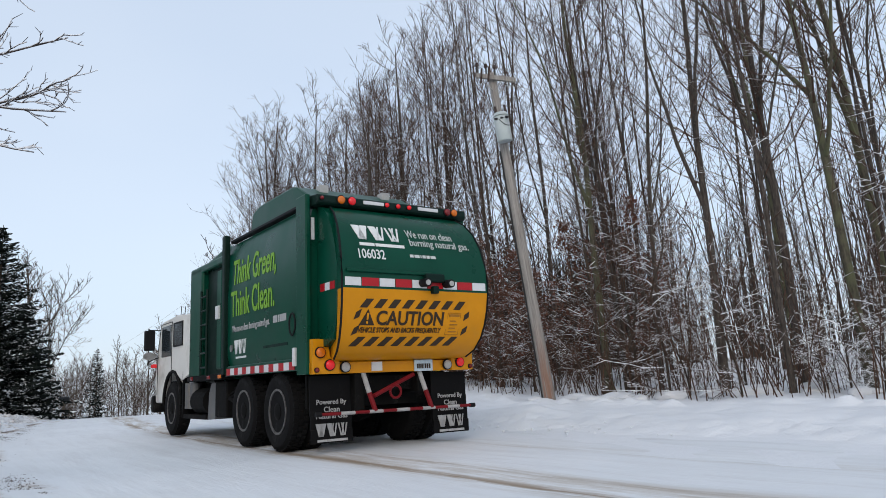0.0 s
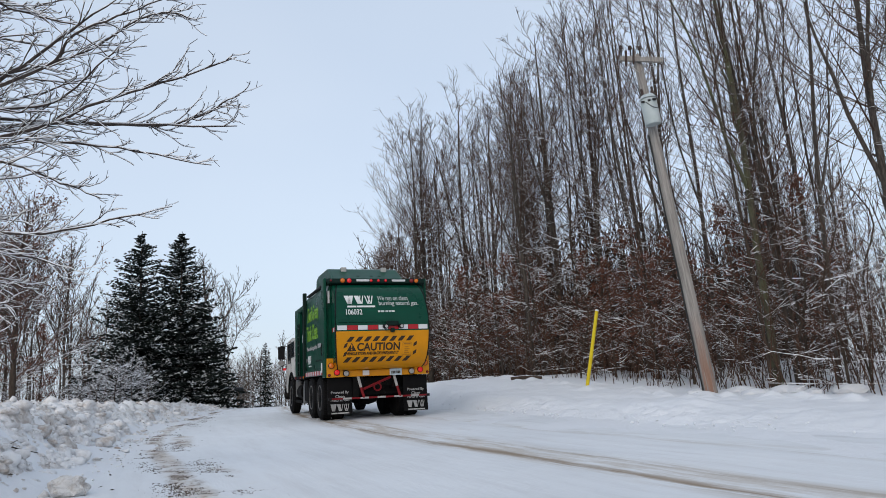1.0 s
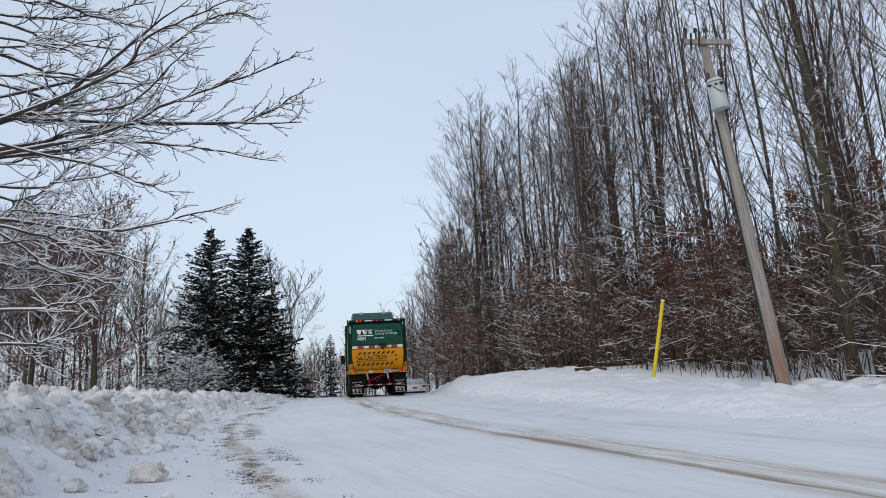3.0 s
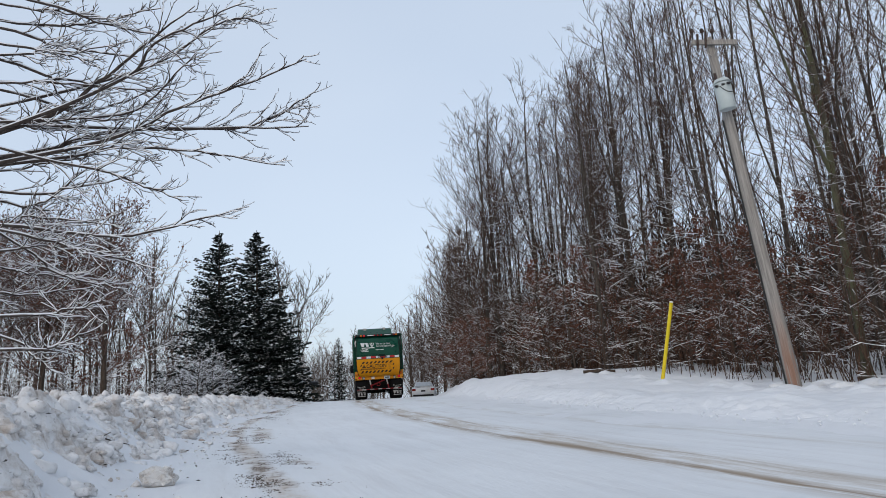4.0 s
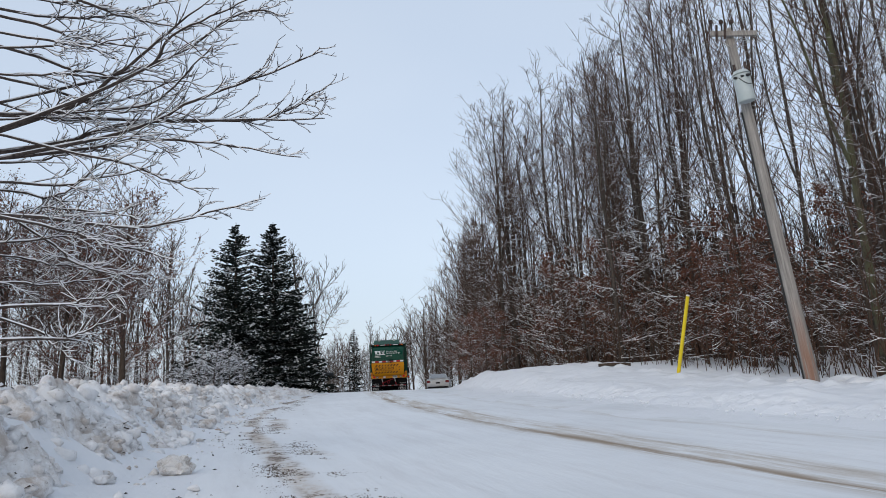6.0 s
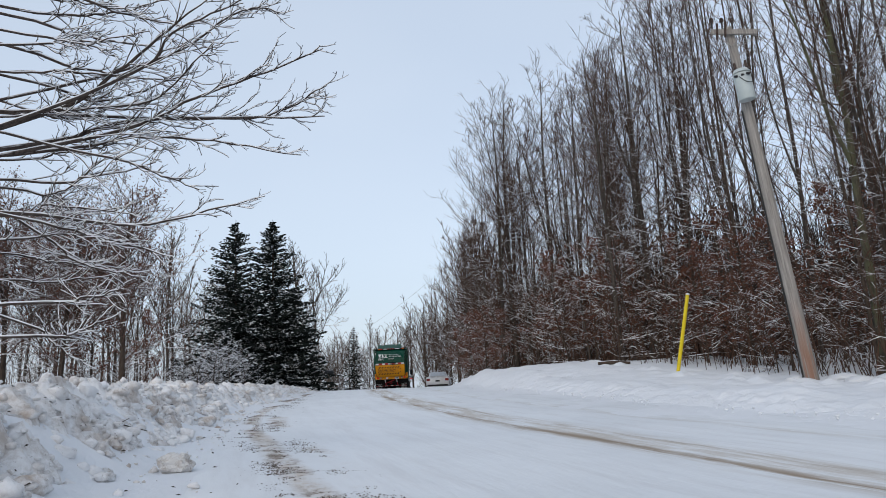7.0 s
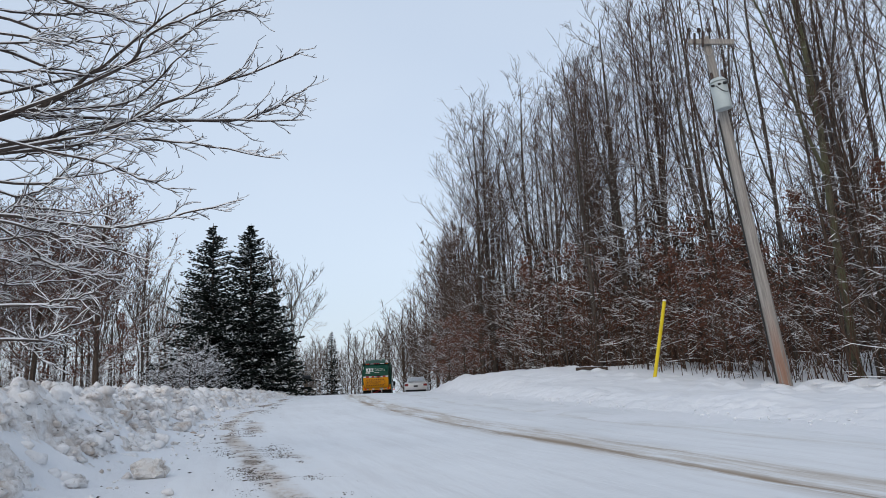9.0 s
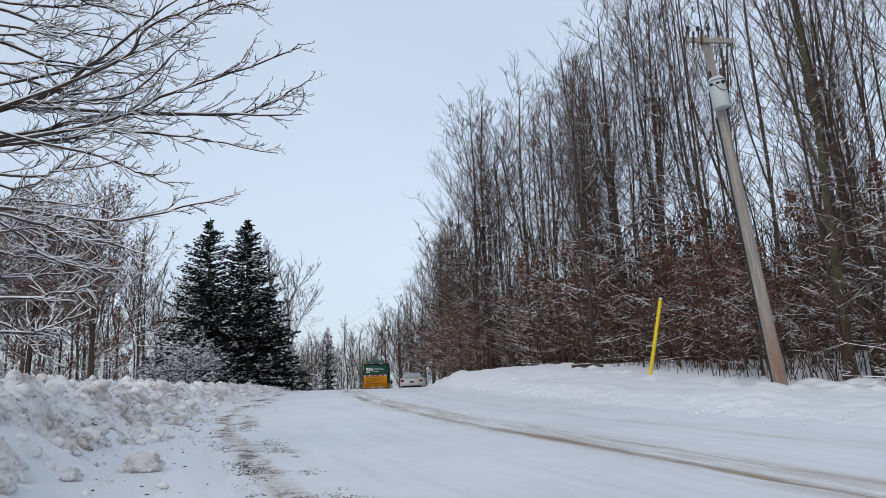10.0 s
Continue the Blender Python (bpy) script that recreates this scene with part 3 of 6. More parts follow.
def plant_woods():
    rng = np.random.default_rng(42)
    for ob, (x, y) in zip(TALL, ((14.5, 22), (10.5, 24), (13, 29), (17, 18), (9.5, 29), (8.5, 36), (5.5, 41), (12.5, 15), (-17.5, 37), (2.2, 58), (-15, 39), (3.3, 38.5), (-9.5, 29.5), ray_spot(-24.4, 23.5), (3.2, 46))):
        ob.location = (x, y, height_at(x, y))
        if ob is TALL[12]:
            ob.scale = (0.62, 0.62, 0.55)
        tagged(ob, group="woods beside the road")
    # the trunks that stand out at the front of the wood
    for kind, az, d, turn, size in ((3, 30.2, 20.5, 8, 1.0), (2, 38.4, 18.5, 0, 1.15), (2, 43.6, 19, 12, 1.05), (3, 47.6, 18.0, 40, 1.0), (0, 26.5, 26, -20, 1.0),
                                    (2, 9.6, 36, -15, 0.95), (0, 13.2, 34, 10, 1.0), (0, 15.6, 30, 10, 0.98), (0, 18.5, 31, 10, 1.05), (0, 21.5, 27, 3, 1.0), (3, 50, 22, 0, 1.05)):
        x, y = ray_spot(az, d)
        plant(kind, x, y, turn, size, group="woods beside the road")
    count = 0
    while count < 112:
        y = rng.uniform(6, 74)
        dep = rng.uniform(0.3, 1) ** 2.0 * 24 - 2.0 if rng.random() < 0.8 else rng.uniform(0, 6)
        x = float(woods_edge(y)) + max(0.3, dep)
        if (math.hypot(x, y) < 26 and rng.random() < 0.72) or (y > 38 and rng.random() < 0.86):
            continue
        r = rng.random()
        kind = 0 if r < 0.20 else 1 if r < 0.50 else 2 if r < 0.53 else 4 if r < 0.76 else 5
        plant(kind, x, y, rng.uniform(-38, 38) + 180 * int(rng.random() < 0.3), rng.uniform(0.78, 1.12), group="woods beside the road")
        count += 1
    for i in range(34):
        y = rng.uniform(8, 60)
        x = float(woods_edge(y)) + abs(rng.normal(0, 2.2)) - 0.2
        plant(7, x, y, rng.uniform(0, 360), rng.uniform(0.6, 1.25), group="brush at the edge of the woods")
    for az, d, size in ((8.2, 36.5, 1.02), (18.8, 31, 1.05), (12.6, 36, 1.02), (3.9, 37.5, 0.97), (6.0, 38.5, 0.82), (2.6, 44, 0.80), (1.2, 50, 0.72), (5.0, 42, 0.9), (10.4, 35, 0.95), (15.2, 30, 1.0)):
        x, y = ray_spot(az, d)
        tagged(plant(11, x, y, az * 40, size), group="woods beside the road")
    for az, d, size in ((44.8, 17.0, 0.42), (46.4, 16.6, 0.55), (48.4, 16.8, 0.6)):
        x, y = ray_spot(az, d)
        plant(12, x, y, az * 29, size, group="snowy shrubs by the woods")
    for az, d, size in ((45.0, 17.2, 0.5), (50.5, 17, 0.6), (23.6, 21.5, 0.6), (26.4, 20.8, 0.55), (27.8, 22.4, 0.75), (29.2, 20.6, 0.6), (31.0, 21.8, 0.7), (33.0, 20.4, 0.6), (35.2, 21.0, 0.7), (37.0, 20.0, 0.55)):
        x, y = ray_spot(az, d)
        plant(7, x, y, az * 29, size, group="brush at the edge of the woods")
    for az, d, size in ((2.9, 50, 1.15), (1.2, 54, 0.95), (5.6, 43, 1.2), (3.2, 42.5, 0.85), (4.7, 39, 0.85), (6.6, 37, 0.9), (-0.2, 58, 0.8), (8.6, 35, 0.85), (2.0, 47, 0.8)):
        x, y = ray_spot(az, d)
        plant(14, x, y, az * 67, size, group="trees at the end of the woods")
    for az, d, size in ((0.3, 44, 0.50), (1.3, 40.5, 0.56), (2.5, 37.5, 0.54), (3.8, 35, 0.46), (1.9, 42.5, 0.6), (8, 33, 0.8), (20.5, 27, 0.8), (23.5, 25, 0.7), (28, 24, 0.8), (33, 24, 0.9), (11, 31, 0.8), (5.0, 46, 0.8), (7.2, 41, 0.75), (9.5, 36, 0.6), (3.6, 44, 0.6), (6.0, 39, 0.6), (14, 29, 0.6), (17.5, 28, 0.7), (22, 24, 0.6), (8.8, 33, 0.7), (12.4, 29.5, 0.75), (19.0, 25, 0.6), (24.6, 22, 0.55)):
        x, y = ray_spot(az, d)
        plant(6, x, y, az * 37, size, group="small oaks in the woods")


plant_woods()


# ---- shared shaping helpers ----
def box(bm, x0, x1, y0, y1, z0, z1, bevel=0.0, m=None, mat_index=0):
    out = bmesh.ops.create_cube(bm, size=1.0, matrix=(m or Matrix()) @ Matrix.Translation(((x0 + x1) / 2, (y0 + y1) / 2, (z0 + z1) / 2)) @ Matrix.Diagonal((x1 - x0, y1 - y0, z1 - z0, 1)))
    fs = {f for v in out["verts"] for f in v.link_faces}
    for f in fs:
        f.material_index = mat_index
    if bevel:
        bmesh.ops.bevel(bm, geom=list({e for f in fs for e in f.edges}), offset=bevel, segments=2, affect="EDGES", profile=0.5)


def rod(bm, a, b, r, r2=None, n=12):
    """A round bar from a to b."""
    a, b = Vector(a), Vector(b)
    m = Matrix.Translation((a + b) / 2) @ (b - a).to_track_quat("Z", "Y").to_matrix().to_4x4()
    bmesh.ops.create_cone(bm, cap_ends=True, segments=n, radius1=r, radius2=r if r2 is None else r2, depth=(b - a).length, matrix=m)


def lathe(bm, profile, n=32, m=None):
    """Turns (radius, along x) points round the x axis."""
    rings = []
    for r, x in profile:
        rings.append([bm.verts.new((m or Matrix()) @ Vector((x, r * math.cos(2 * math.pi * i / n), r * math.sin(2 * math.pi * i / n)))) for i in range(n)])
    for a, b in zip(rings, rings[1:]):
        for i in range(n):
            bm.faces.new((a[i], a[(i + 1) % n], b[(i + 1) % n], b[i]))
    for ring in (rings[0], rings[-1]):
        if len(ring) > 2:
            bm.faces.new(ring)


def prism(bm, outline, x0, x1, mat_index=0):
    """A solid between x0 and x1 with that outline in the y-z plane."""
    a = [bm.verts.new((x0, y, z)) for y, z in outline]
    b = [bm.verts.new((x1, y, z)) for y, z in outline]
    fs = [bm.faces.new(a), bm.faces.new(list(reversed(b)))]
    for i in range(len(a)):
        j = (i + 1) % len(a)
        fs.append(bm.faces.new((a[i], b[i], b[j], a[j])))
    for f in fs:
        f.material_index = mat_index
    return fs


def flat_shapes(name, shapes, place, mat, parent, depth=0.003):
    """Thin lettering or stripes: outlines in (u, v), set on a surface by place(u, v, lift)."""
    bm = bmesh.new()
    for s in shapes:
        lo = [bm.verts.new(place(u, v, 0.001)) for u, v in s]
        hi = [bm.verts.new(place(u, v, depth + 0.001)) for u, v in s]
        bm.faces.new(hi)
        for i in range(len(s)):
            j = (i + 1) % len(s)
            bm.faces.new((lo[i], lo[j], hi[j], hi[i]))
    return part(name, bm, mat, parent)


def words(name, text, u0, u1, v0, v1, place, mat, parent, lift=0.006, slant=0.0, bold=0.0):
    """Lettering in the built-in font, fitted into a box on a surface."""
    cu = bpy.data.curves.new(name, "FONT")
    cu.body, cu.extrude, cu.offset, cu.shear, cu.resolution_u = text, 0.004, bold, slant, 3
    tmp = bpy.data.objects.new(name, cu)
    scene.collection.objects.link(tmp)
    dg = bpy.context.evaluated_depsgraph_get()
    me = bpy.data.meshes.new_from_object(tmp.evaluated_get(dg))
    bpy.data.objects.remove(tmp)
    bpy.data.curves.remove(cu)
    xs, ys = [v.co.x for v in me.vertices], [v.co.y for v in me.vertices]
    ax, bx, ay, by = min(xs), max(xs), min(ys), max(ys)
    for v in me.vertices:
        u = u0 + (v.co.x - ax) / (bx - ax) * (u1 - u0)
        w = v0 + (v.co.y - ay) / (by - ay) * (v1 - v0)
        v.co = place(u, w, lift + v.co.z * 0.8)
    me.materials.clear()
    me.materials.append(mat)
    ob = new(name, me)
    ob.parent = parent
    return ob


def rect(u0, u1, v0, v1):
    return [(u0, v0), (u1, v0), (u1, v1), (u0, v1)]


def emblem(u0, u1, v0, v1):
    """The maker's mark as plain shapes: a row of solid slanted bars, then hollow ones."""
    w, solid, hollow = (u1 - u0) / 9, [], []
    for i in range(3):
        a = u0 + w * (0.2 + 1.45 * i)
        s = 0.75 * w * (1 if i % 2 == 0 else -1)
        solid.append([(a + s, v0), (a + s + 1.25 * w, v0), (a + 1.25 * w, v1), (a, v1)])
    for i in range(3):
        a = u0 + w * (4.7 + 1.35 * i)
        s = 0.6 * w * (-1 if i % 2 == 0 else 1)
        t = 0.28 * w
        hollow += [[(a + s, v0), (a + s + t, v0), (a + t, v1), (a, v1)], [(a + s + 1.1 * w - t, v0), (a + s + 1.1 * w, v0), (a + 1.1 * w, v1), (a + 1.1 * w - t, v1)],
                   [(a + s + t, v0), (a + s + 1.1 * w - t, v0), (a + s + 1.1 * w - t, v0 + t), (a + s + t, v0 + t)]]
    return solid + hollow


def emblem_bars(shapes, place, mat, parent, depth=0.003):
    for one in shapes:
        flat_shapes("emblem_bar", [one], place, mat, parent, depth)


def dashes(u0, u1, v0, v1, lengths):
    """Writing that cannot be read, or may not be: plain bars."""
    total = sum(lengths) + 0.35 * (len(lengths) - 1)
    k, u, out = (u1 - u0) / total, u0, []
    for n in lengths:
        out.append(rect(u, u + n * k, v0, v1))
        u += (n + 0.35) * k
    return out


# ---- truck materials ----
GRIME = (0.16, 0.14, 0.12)
GREEN = plain("truck_green_paint", (0.0008, 0.048, 0.028), 0.32, gloss=0.16, vary=0.15, scale=1.6, dirt=(0.012, 0.030, 0.023), dirt_at=0.70)
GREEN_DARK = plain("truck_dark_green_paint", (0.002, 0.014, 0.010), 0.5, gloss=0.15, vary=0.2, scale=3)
YELLOW = plain("truck_yellow_paint", (0.58, 0.235, 0.004), 0.38, gloss=0.2, vary=0.08, scale=2.0, dirt=(0.42, 0.22, 0.03), dirt_at=0.70)
CAB_WHITE = plain("cab_white_paint", (0.62, 0.61, 0.58), 0.35, vary=0.07, scale=2.0, dirt=(0.34, 0.31, 0.27), dirt_at=0.60)
RUBBER = plain("tyre_rubber", (0.009, 0.009, 0.0095), 0.9, gloss=0.08, vary=0.3, scale=8, dirt=(0.035, 0.035, 0.036), dirt_at=0.66, bump=0.004)
FLAP = plain("black_mudflap", (0.006, 0.006, 0.0065), 0.7, gloss=0.08, vary=0.3, scale=5, dirt=(0.02, 0.02, 0.02), dirt_at=0.70)
STEEL = plain("dull_steel", (0.30, 0.30, 0.30), 0.45, 0.8, vary=0.2, scale=9, dirt=(0.12, 0.11, 0.10))
RIM_METAL = plain("dirty_rim_metal", (0.17, 0.165, 0.16), 0.6, 0.5, vary=0.35, scale=14, dirt=(0.05, 0.046, 0.042), dirt_at=0.52)
CHASSIS = plain("chassis_black", (0.007, 0.007, 0.007), 0.8, gloss=0.08, vary=0.3, scale=6, dirt=(0.05, 0.046, 0.042), dirt_at=0.66, bump=0.003)
ALLOY = plain("grey_tank_metal", (0.13, 0.13, 0.13), 0.4, 0.5, vary=0.2, scale=5, dirt=GRIME)
# red paint, its colour lowered for the shade under the tail
RED_SHADED = plain("shaded_red_paint", (0.16, 0.008, 0.012), 0.55, gloss=0.15, vary=0.15, scale=10)
TAPE_RED = plain("red_reflective_tape", (0.36, 0.008, 0.014), 0.35, vary=0.1, scale=14)
TAPE_WHITE = plain("white_reflective_tape", (0.58, 0.59, 0.60), 0.35, vary=0.06, scale=14)
DULL_WHITE = plain("dull_white_paint", (0.34, 0.34, 0.34), 0.5, vary=0.15, scale=14, gloss=0.15)
LETTER_WHITE = plain("white_lettering", (0.66, 0.67, 0.66), 0.5, vary=0.05, scale=12)
LETTER_PALE = plain("pale_lettering", (0.50, 0.52, 0.51), 0.5, vary=0.08, scale=12)
LETTER_GREY = plain("greyed_lettering", (0.34, 0.34, 0.34), 0.6, vary=0.2, scale=12)
LETTER_LIME = plain("lime_lettering", (0.16, 0.33, 0.03), 0.5, vary=0.06, scale=12)
LETTER_BLACK = plain("black_lettering", (0.030, 0.018, 0.008), 0.5, vary=0.1, scale=12)
PLATE_BLUE = plain("plate_enamel", (0.45, 0.55, 0.62), 0.4, vary=0.2, scale=20)
LENS_WHITE = plain("clear_lens", (0.36, 0.36, 0.35), 0.15, vary=0.1, scale=30)
GLASS_DARK = plain("dark_cab_glass", (0.020, 0.026, 0.030), 0.06, vary=0.1, scale=4)
HOOD_GREY = plain("mirror_black", (0.010, 0.010, 0.011), 0.6, gloss=0.12)


def lamp_material(name, colour, glow):
    m, n, l, b = material(name)
    b.inputs["Base Color"].default_value, b.inputs["Roughness"].default_value = (*colour, 1), 0.25
    b.inputs["Emission Color"].default_value, b.inputs["Emission Strength"].default_value = (*colour, 1), glow
    return m


LAMP_RED = lamp_material("red_lamp_lens", (0.42, 0.008, 0.012), 0.55)
LAMP_RED_DIM = lamp_material("dim_red_lens", (0.15, 0.005, 0.007), 0.03)
LAMP_AMBER = lamp_material("amber_lamp_lens", (0.42, 0.10, 0.006), 0.25)

# ---- the refuse truck: origin on the ground under the middle of the rearmost axle, y ahead ----
truck = tagged(new("garbage_truck"), "green and yellow garbage truck with a white cab", "truck")
YB = -1.12


def build_body():
    bm = bmesh.new()
    prof = [(-1.185, 1.12), (-1.23, 1.4), (-1.235, 2.4), (-1.2, 3.0), (-1.13, 3.24), (-1.02, 3.31)]
    prof = prof + [(-x, z) for x, z in reversed(prof)]
    ends = []
    for y in (YB + 0.06, 2.2):
        ends.append([bm.verts.new((x, y, z)) for x, z in prof])
    k = len(prof)
    for i in range(k):
        j = (i + 1) % k
        bm.faces.new((ends[0][i], ends[0][j], ends[1][j], ends[1][i]))
    bm.faces.new(ends[0]), bm.faces.new(list(reversed(ends[1])))
    body = part("body", bm, GREEN, truck, smooth_angle=35)
    # rear corner posts and the front post
    for sx in (-1, 1):
        bm = bmesh.new()
        box(bm, sx * 1.255 - 0.035, sx * 1.255 + 0.035, YB - 0.02, YB + 0.30, 1.0, 3.36, 0.015)
        part("corner_post", bm, GREEN, body)
        bm = bmesh.new()
        box(bm, sx * 1.25 - 0.05, sx * 1.25 + 0.05, 2.1, 2.24, 1.1, 3.40, 0.015)
        part("front_post", bm, GREEN_DARK, body)
        bm = bmesh.new()
        box(bm, sx * 1.235 - 0.03, sx * 1.235 + 0.03, YB + 0.3, 2.1, 1.06, 1.22, 0.012)
        part("side_rail", bm, GREEN, body)
        bm = bmesh.new()
        box(bm, sx * 1.15 - 0.05, sx * 1.15 + 0.05, YB + 0.25, 2.1, 3.265, 3.31, 0.01)
        part("roof_slot", bm, HOOD_GREY, body)
    # the raised roof hood
    bm = bmesh.new()
    fs = prism(bm, [(YB + 0.25, 3.3), (YB + 0.30, 3.38), (YB + 0.95, 3.72), (YB + 1.1, 3.76), (1.30, 3.77), (1.62, 3.70), (1.75, 3.3)], -1.0, 0.80)
    bmesh.ops.bevel(bm, geom=list({e for f in fs for e in f.edges}), offset=0.03, segments=2, affect="EDGES", profile=0.5)
    hood = part("roof_hood", bm, GREEN, body)
    for x in (-0.62, 0.42):
        bm = bmesh.new()
        box(bm, x - 0.07, x + 0.07, YB + 0.80, YB + 0.95, 3.64, 3.76, 0.01)
        part("work_light", bm, LENS_WHITE, hood)
    for x in (-0.32, 0.02, 0.22):
        bm = bmesh.new()
        box(bm, x - 0.04, x + 0.04, YB + 0.50, YB + 0.62, 3.44, 3.50, 0.01)
        part("bracket", bm, HOOD_GREY, hood)

    # tape along the side rail, the sign writing
    def side_at(u, v, lift):
        return Vector((-1.268 - lift, u, v))

    def skin(u, v, lift):
        x = np.interp(v, [1.12, 1.4, 2.4, 3.0, 3.24], [1.185, 1.23, 1.235, 1.2, 1.13])
        return Vector((-float(x) - lift, u, v))

    def skin_rev(u, v, lift):
        return skin(-u, v, lift)

    n, a, b = 15, 2.02, -0.72
    for i in range(n):
        w = (a - b) / n
        flat_shapes("tape_block", [rect(a - (i + 1) * w, a - i * w, 1.075, 1.18)], side_at, TAPE_RED if i % 2 == 0 else TAPE_WHITE, body)
    words("lettering", "Think Green,", -1.88, -0.02, 2.45, 2.93, skin_rev, LETTER_LIME, body, bold=0.012)
    words("lettering", "Think Clean.", -1.92, -0.06, 2.00, 2.42, skin_rev, LETTER_LIME, body, bold=0.012)
    words("lettering", "We run on clean burning natural gas.", -1.85, -0.25, 1.72, 1.86, skin_rev, LETTER_GREY, body, bold=0.01)
    flat_shapes("web_line", dashes(-0.12, 0.36, 1.76, 1.86, [2, 0.4, 3]), skin_rev, LETTER_GREY, body)
    emblem_bars(emblem(-1.78, -1.20, 1.40, 1.62), skin_rev, LETTER_WHITE, body)
    flat_shapes("emblem_line", dashes(-1.72, -1.24, 1.33, 1.36, [5, 8]), skin_rev, LETTER_WHITE, body)
    flat_shapes("small_line", dashes(-0.5, 0.4, 1.42, 1.46, [3, 2, 5, 4, 6]), skin_rev, GREEN_DARK, body)
    bm = bmesh.new()
    box(bm, -1.30, -1.255, YB + 0.34, YB + 0.42, 1.12, 1.36, 0.008)
    part("reflector", bm, TAPE_WHITE, body)
    bm = bmesh.new()
    rod(bm, (-1.235, 1.86, 1.50), (-1.26, 1.86, 1.50), 0.055, n=18)
    part("filler_cap", bm, STEEL, body)
    bm = bmesh.new()
    for i in range(14):
        p, q = 2 * math.pi * i / 14, 2 * math.pi * (i + 1) / 14
        rod(bm, (-1.26, -0.62 + 0.10 * math.cos(p), 1.68 + 0.15 * math.sin(p)), (-1.26, -0.62 + 0.10 * math.cos(q), 1.68 + 0.15 * math.sin(q)), 0.012, n=6)
    part("hose_loop", bm, HOOD_GREY, body)
    return body


def build_hopper():
    """The loading section between cab and body: recess, ladder, arm."""
    bm = bmesh.new()
    fs = prism(bm, [(2.24, 1.02), (2.24, 3.22), (2.6, 3.34), (4.20, 3.16), (4.28, 3.0), (4.34, 1.5), (4.30, 1.02)], -1.08, 1.22)
    bmesh.ops.bevel(bm, geom=list({e for f in fs for e in f.edges}), offset=0.03, segments=2, affect="EDGES", profile=0.5)
    hop = part("hopper", bm, GREEN, truck)
    bm = bmesh.new()
    box(bm, -1.24, -1.02, 3.55, 4.30, 1.05, 3.10, 0.04)
    part("side_panel", bm, GREEN, hop)
    bm = bmesh.new()
    box(bm, -1.24, -1.02, 2.24, 4.28, 2.98, 3.12, 0.03)
    part("top_beam", bm, GREEN, hop)
    # the recess is a flat panel, its shade put into the darker green
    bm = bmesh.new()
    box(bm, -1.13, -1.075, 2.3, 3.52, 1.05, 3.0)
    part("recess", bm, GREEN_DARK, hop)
    bm = bmesh.new()
    box(bm, -1.20, -1.08, 2.55, 2.80, 1.2, 2.9, 0.02)
    part("lift_rail", bm, GREEN, hop)
    bm = bmesh.new()
    box(bm, -1.235, -1.19, 2.62, 2.78, 2.05, 2.28, 0.01)
    part("notice", bm, TAPE_WHITE, hop)
    for y in (3.12, 3.46):
        bm = bmesh.new()
        rod(bm, (-1.27, y, 1.1), (-1.27, y, 2.62), 0.022, n=8)
        part("ladder_rail", bm, GREEN_DARK, hop)
    for i in range(6):
        bm = bmesh.new()
        rod(bm, (-1.27, 3.12, 1.25 + 0.25 * i), (-1.27, 3.46, 1.25 + 0.25 * i), 0.018, n=8)
        part("ladder_rung", bm, GREEN_DARK, hop)
    bm = bmesh.new()
    box(bm, -1.27, -1.05, 2.26, 4.3, 1.02, 1.12, 0.01)
    part("arm_beam", bm, CHASSIS, hop)
    for y, m in ((2.30, LAMP_AMBER), (2.9, LAMP_RED_DIM), (3.9, LAMP_RED_DIM)):
        bm = bmesh.new()
        box(bm, -1.285, -1.262, y, y + 0.14, 1.04, 1.10, 0.006)
        part("marker_light", bm, m, hop)


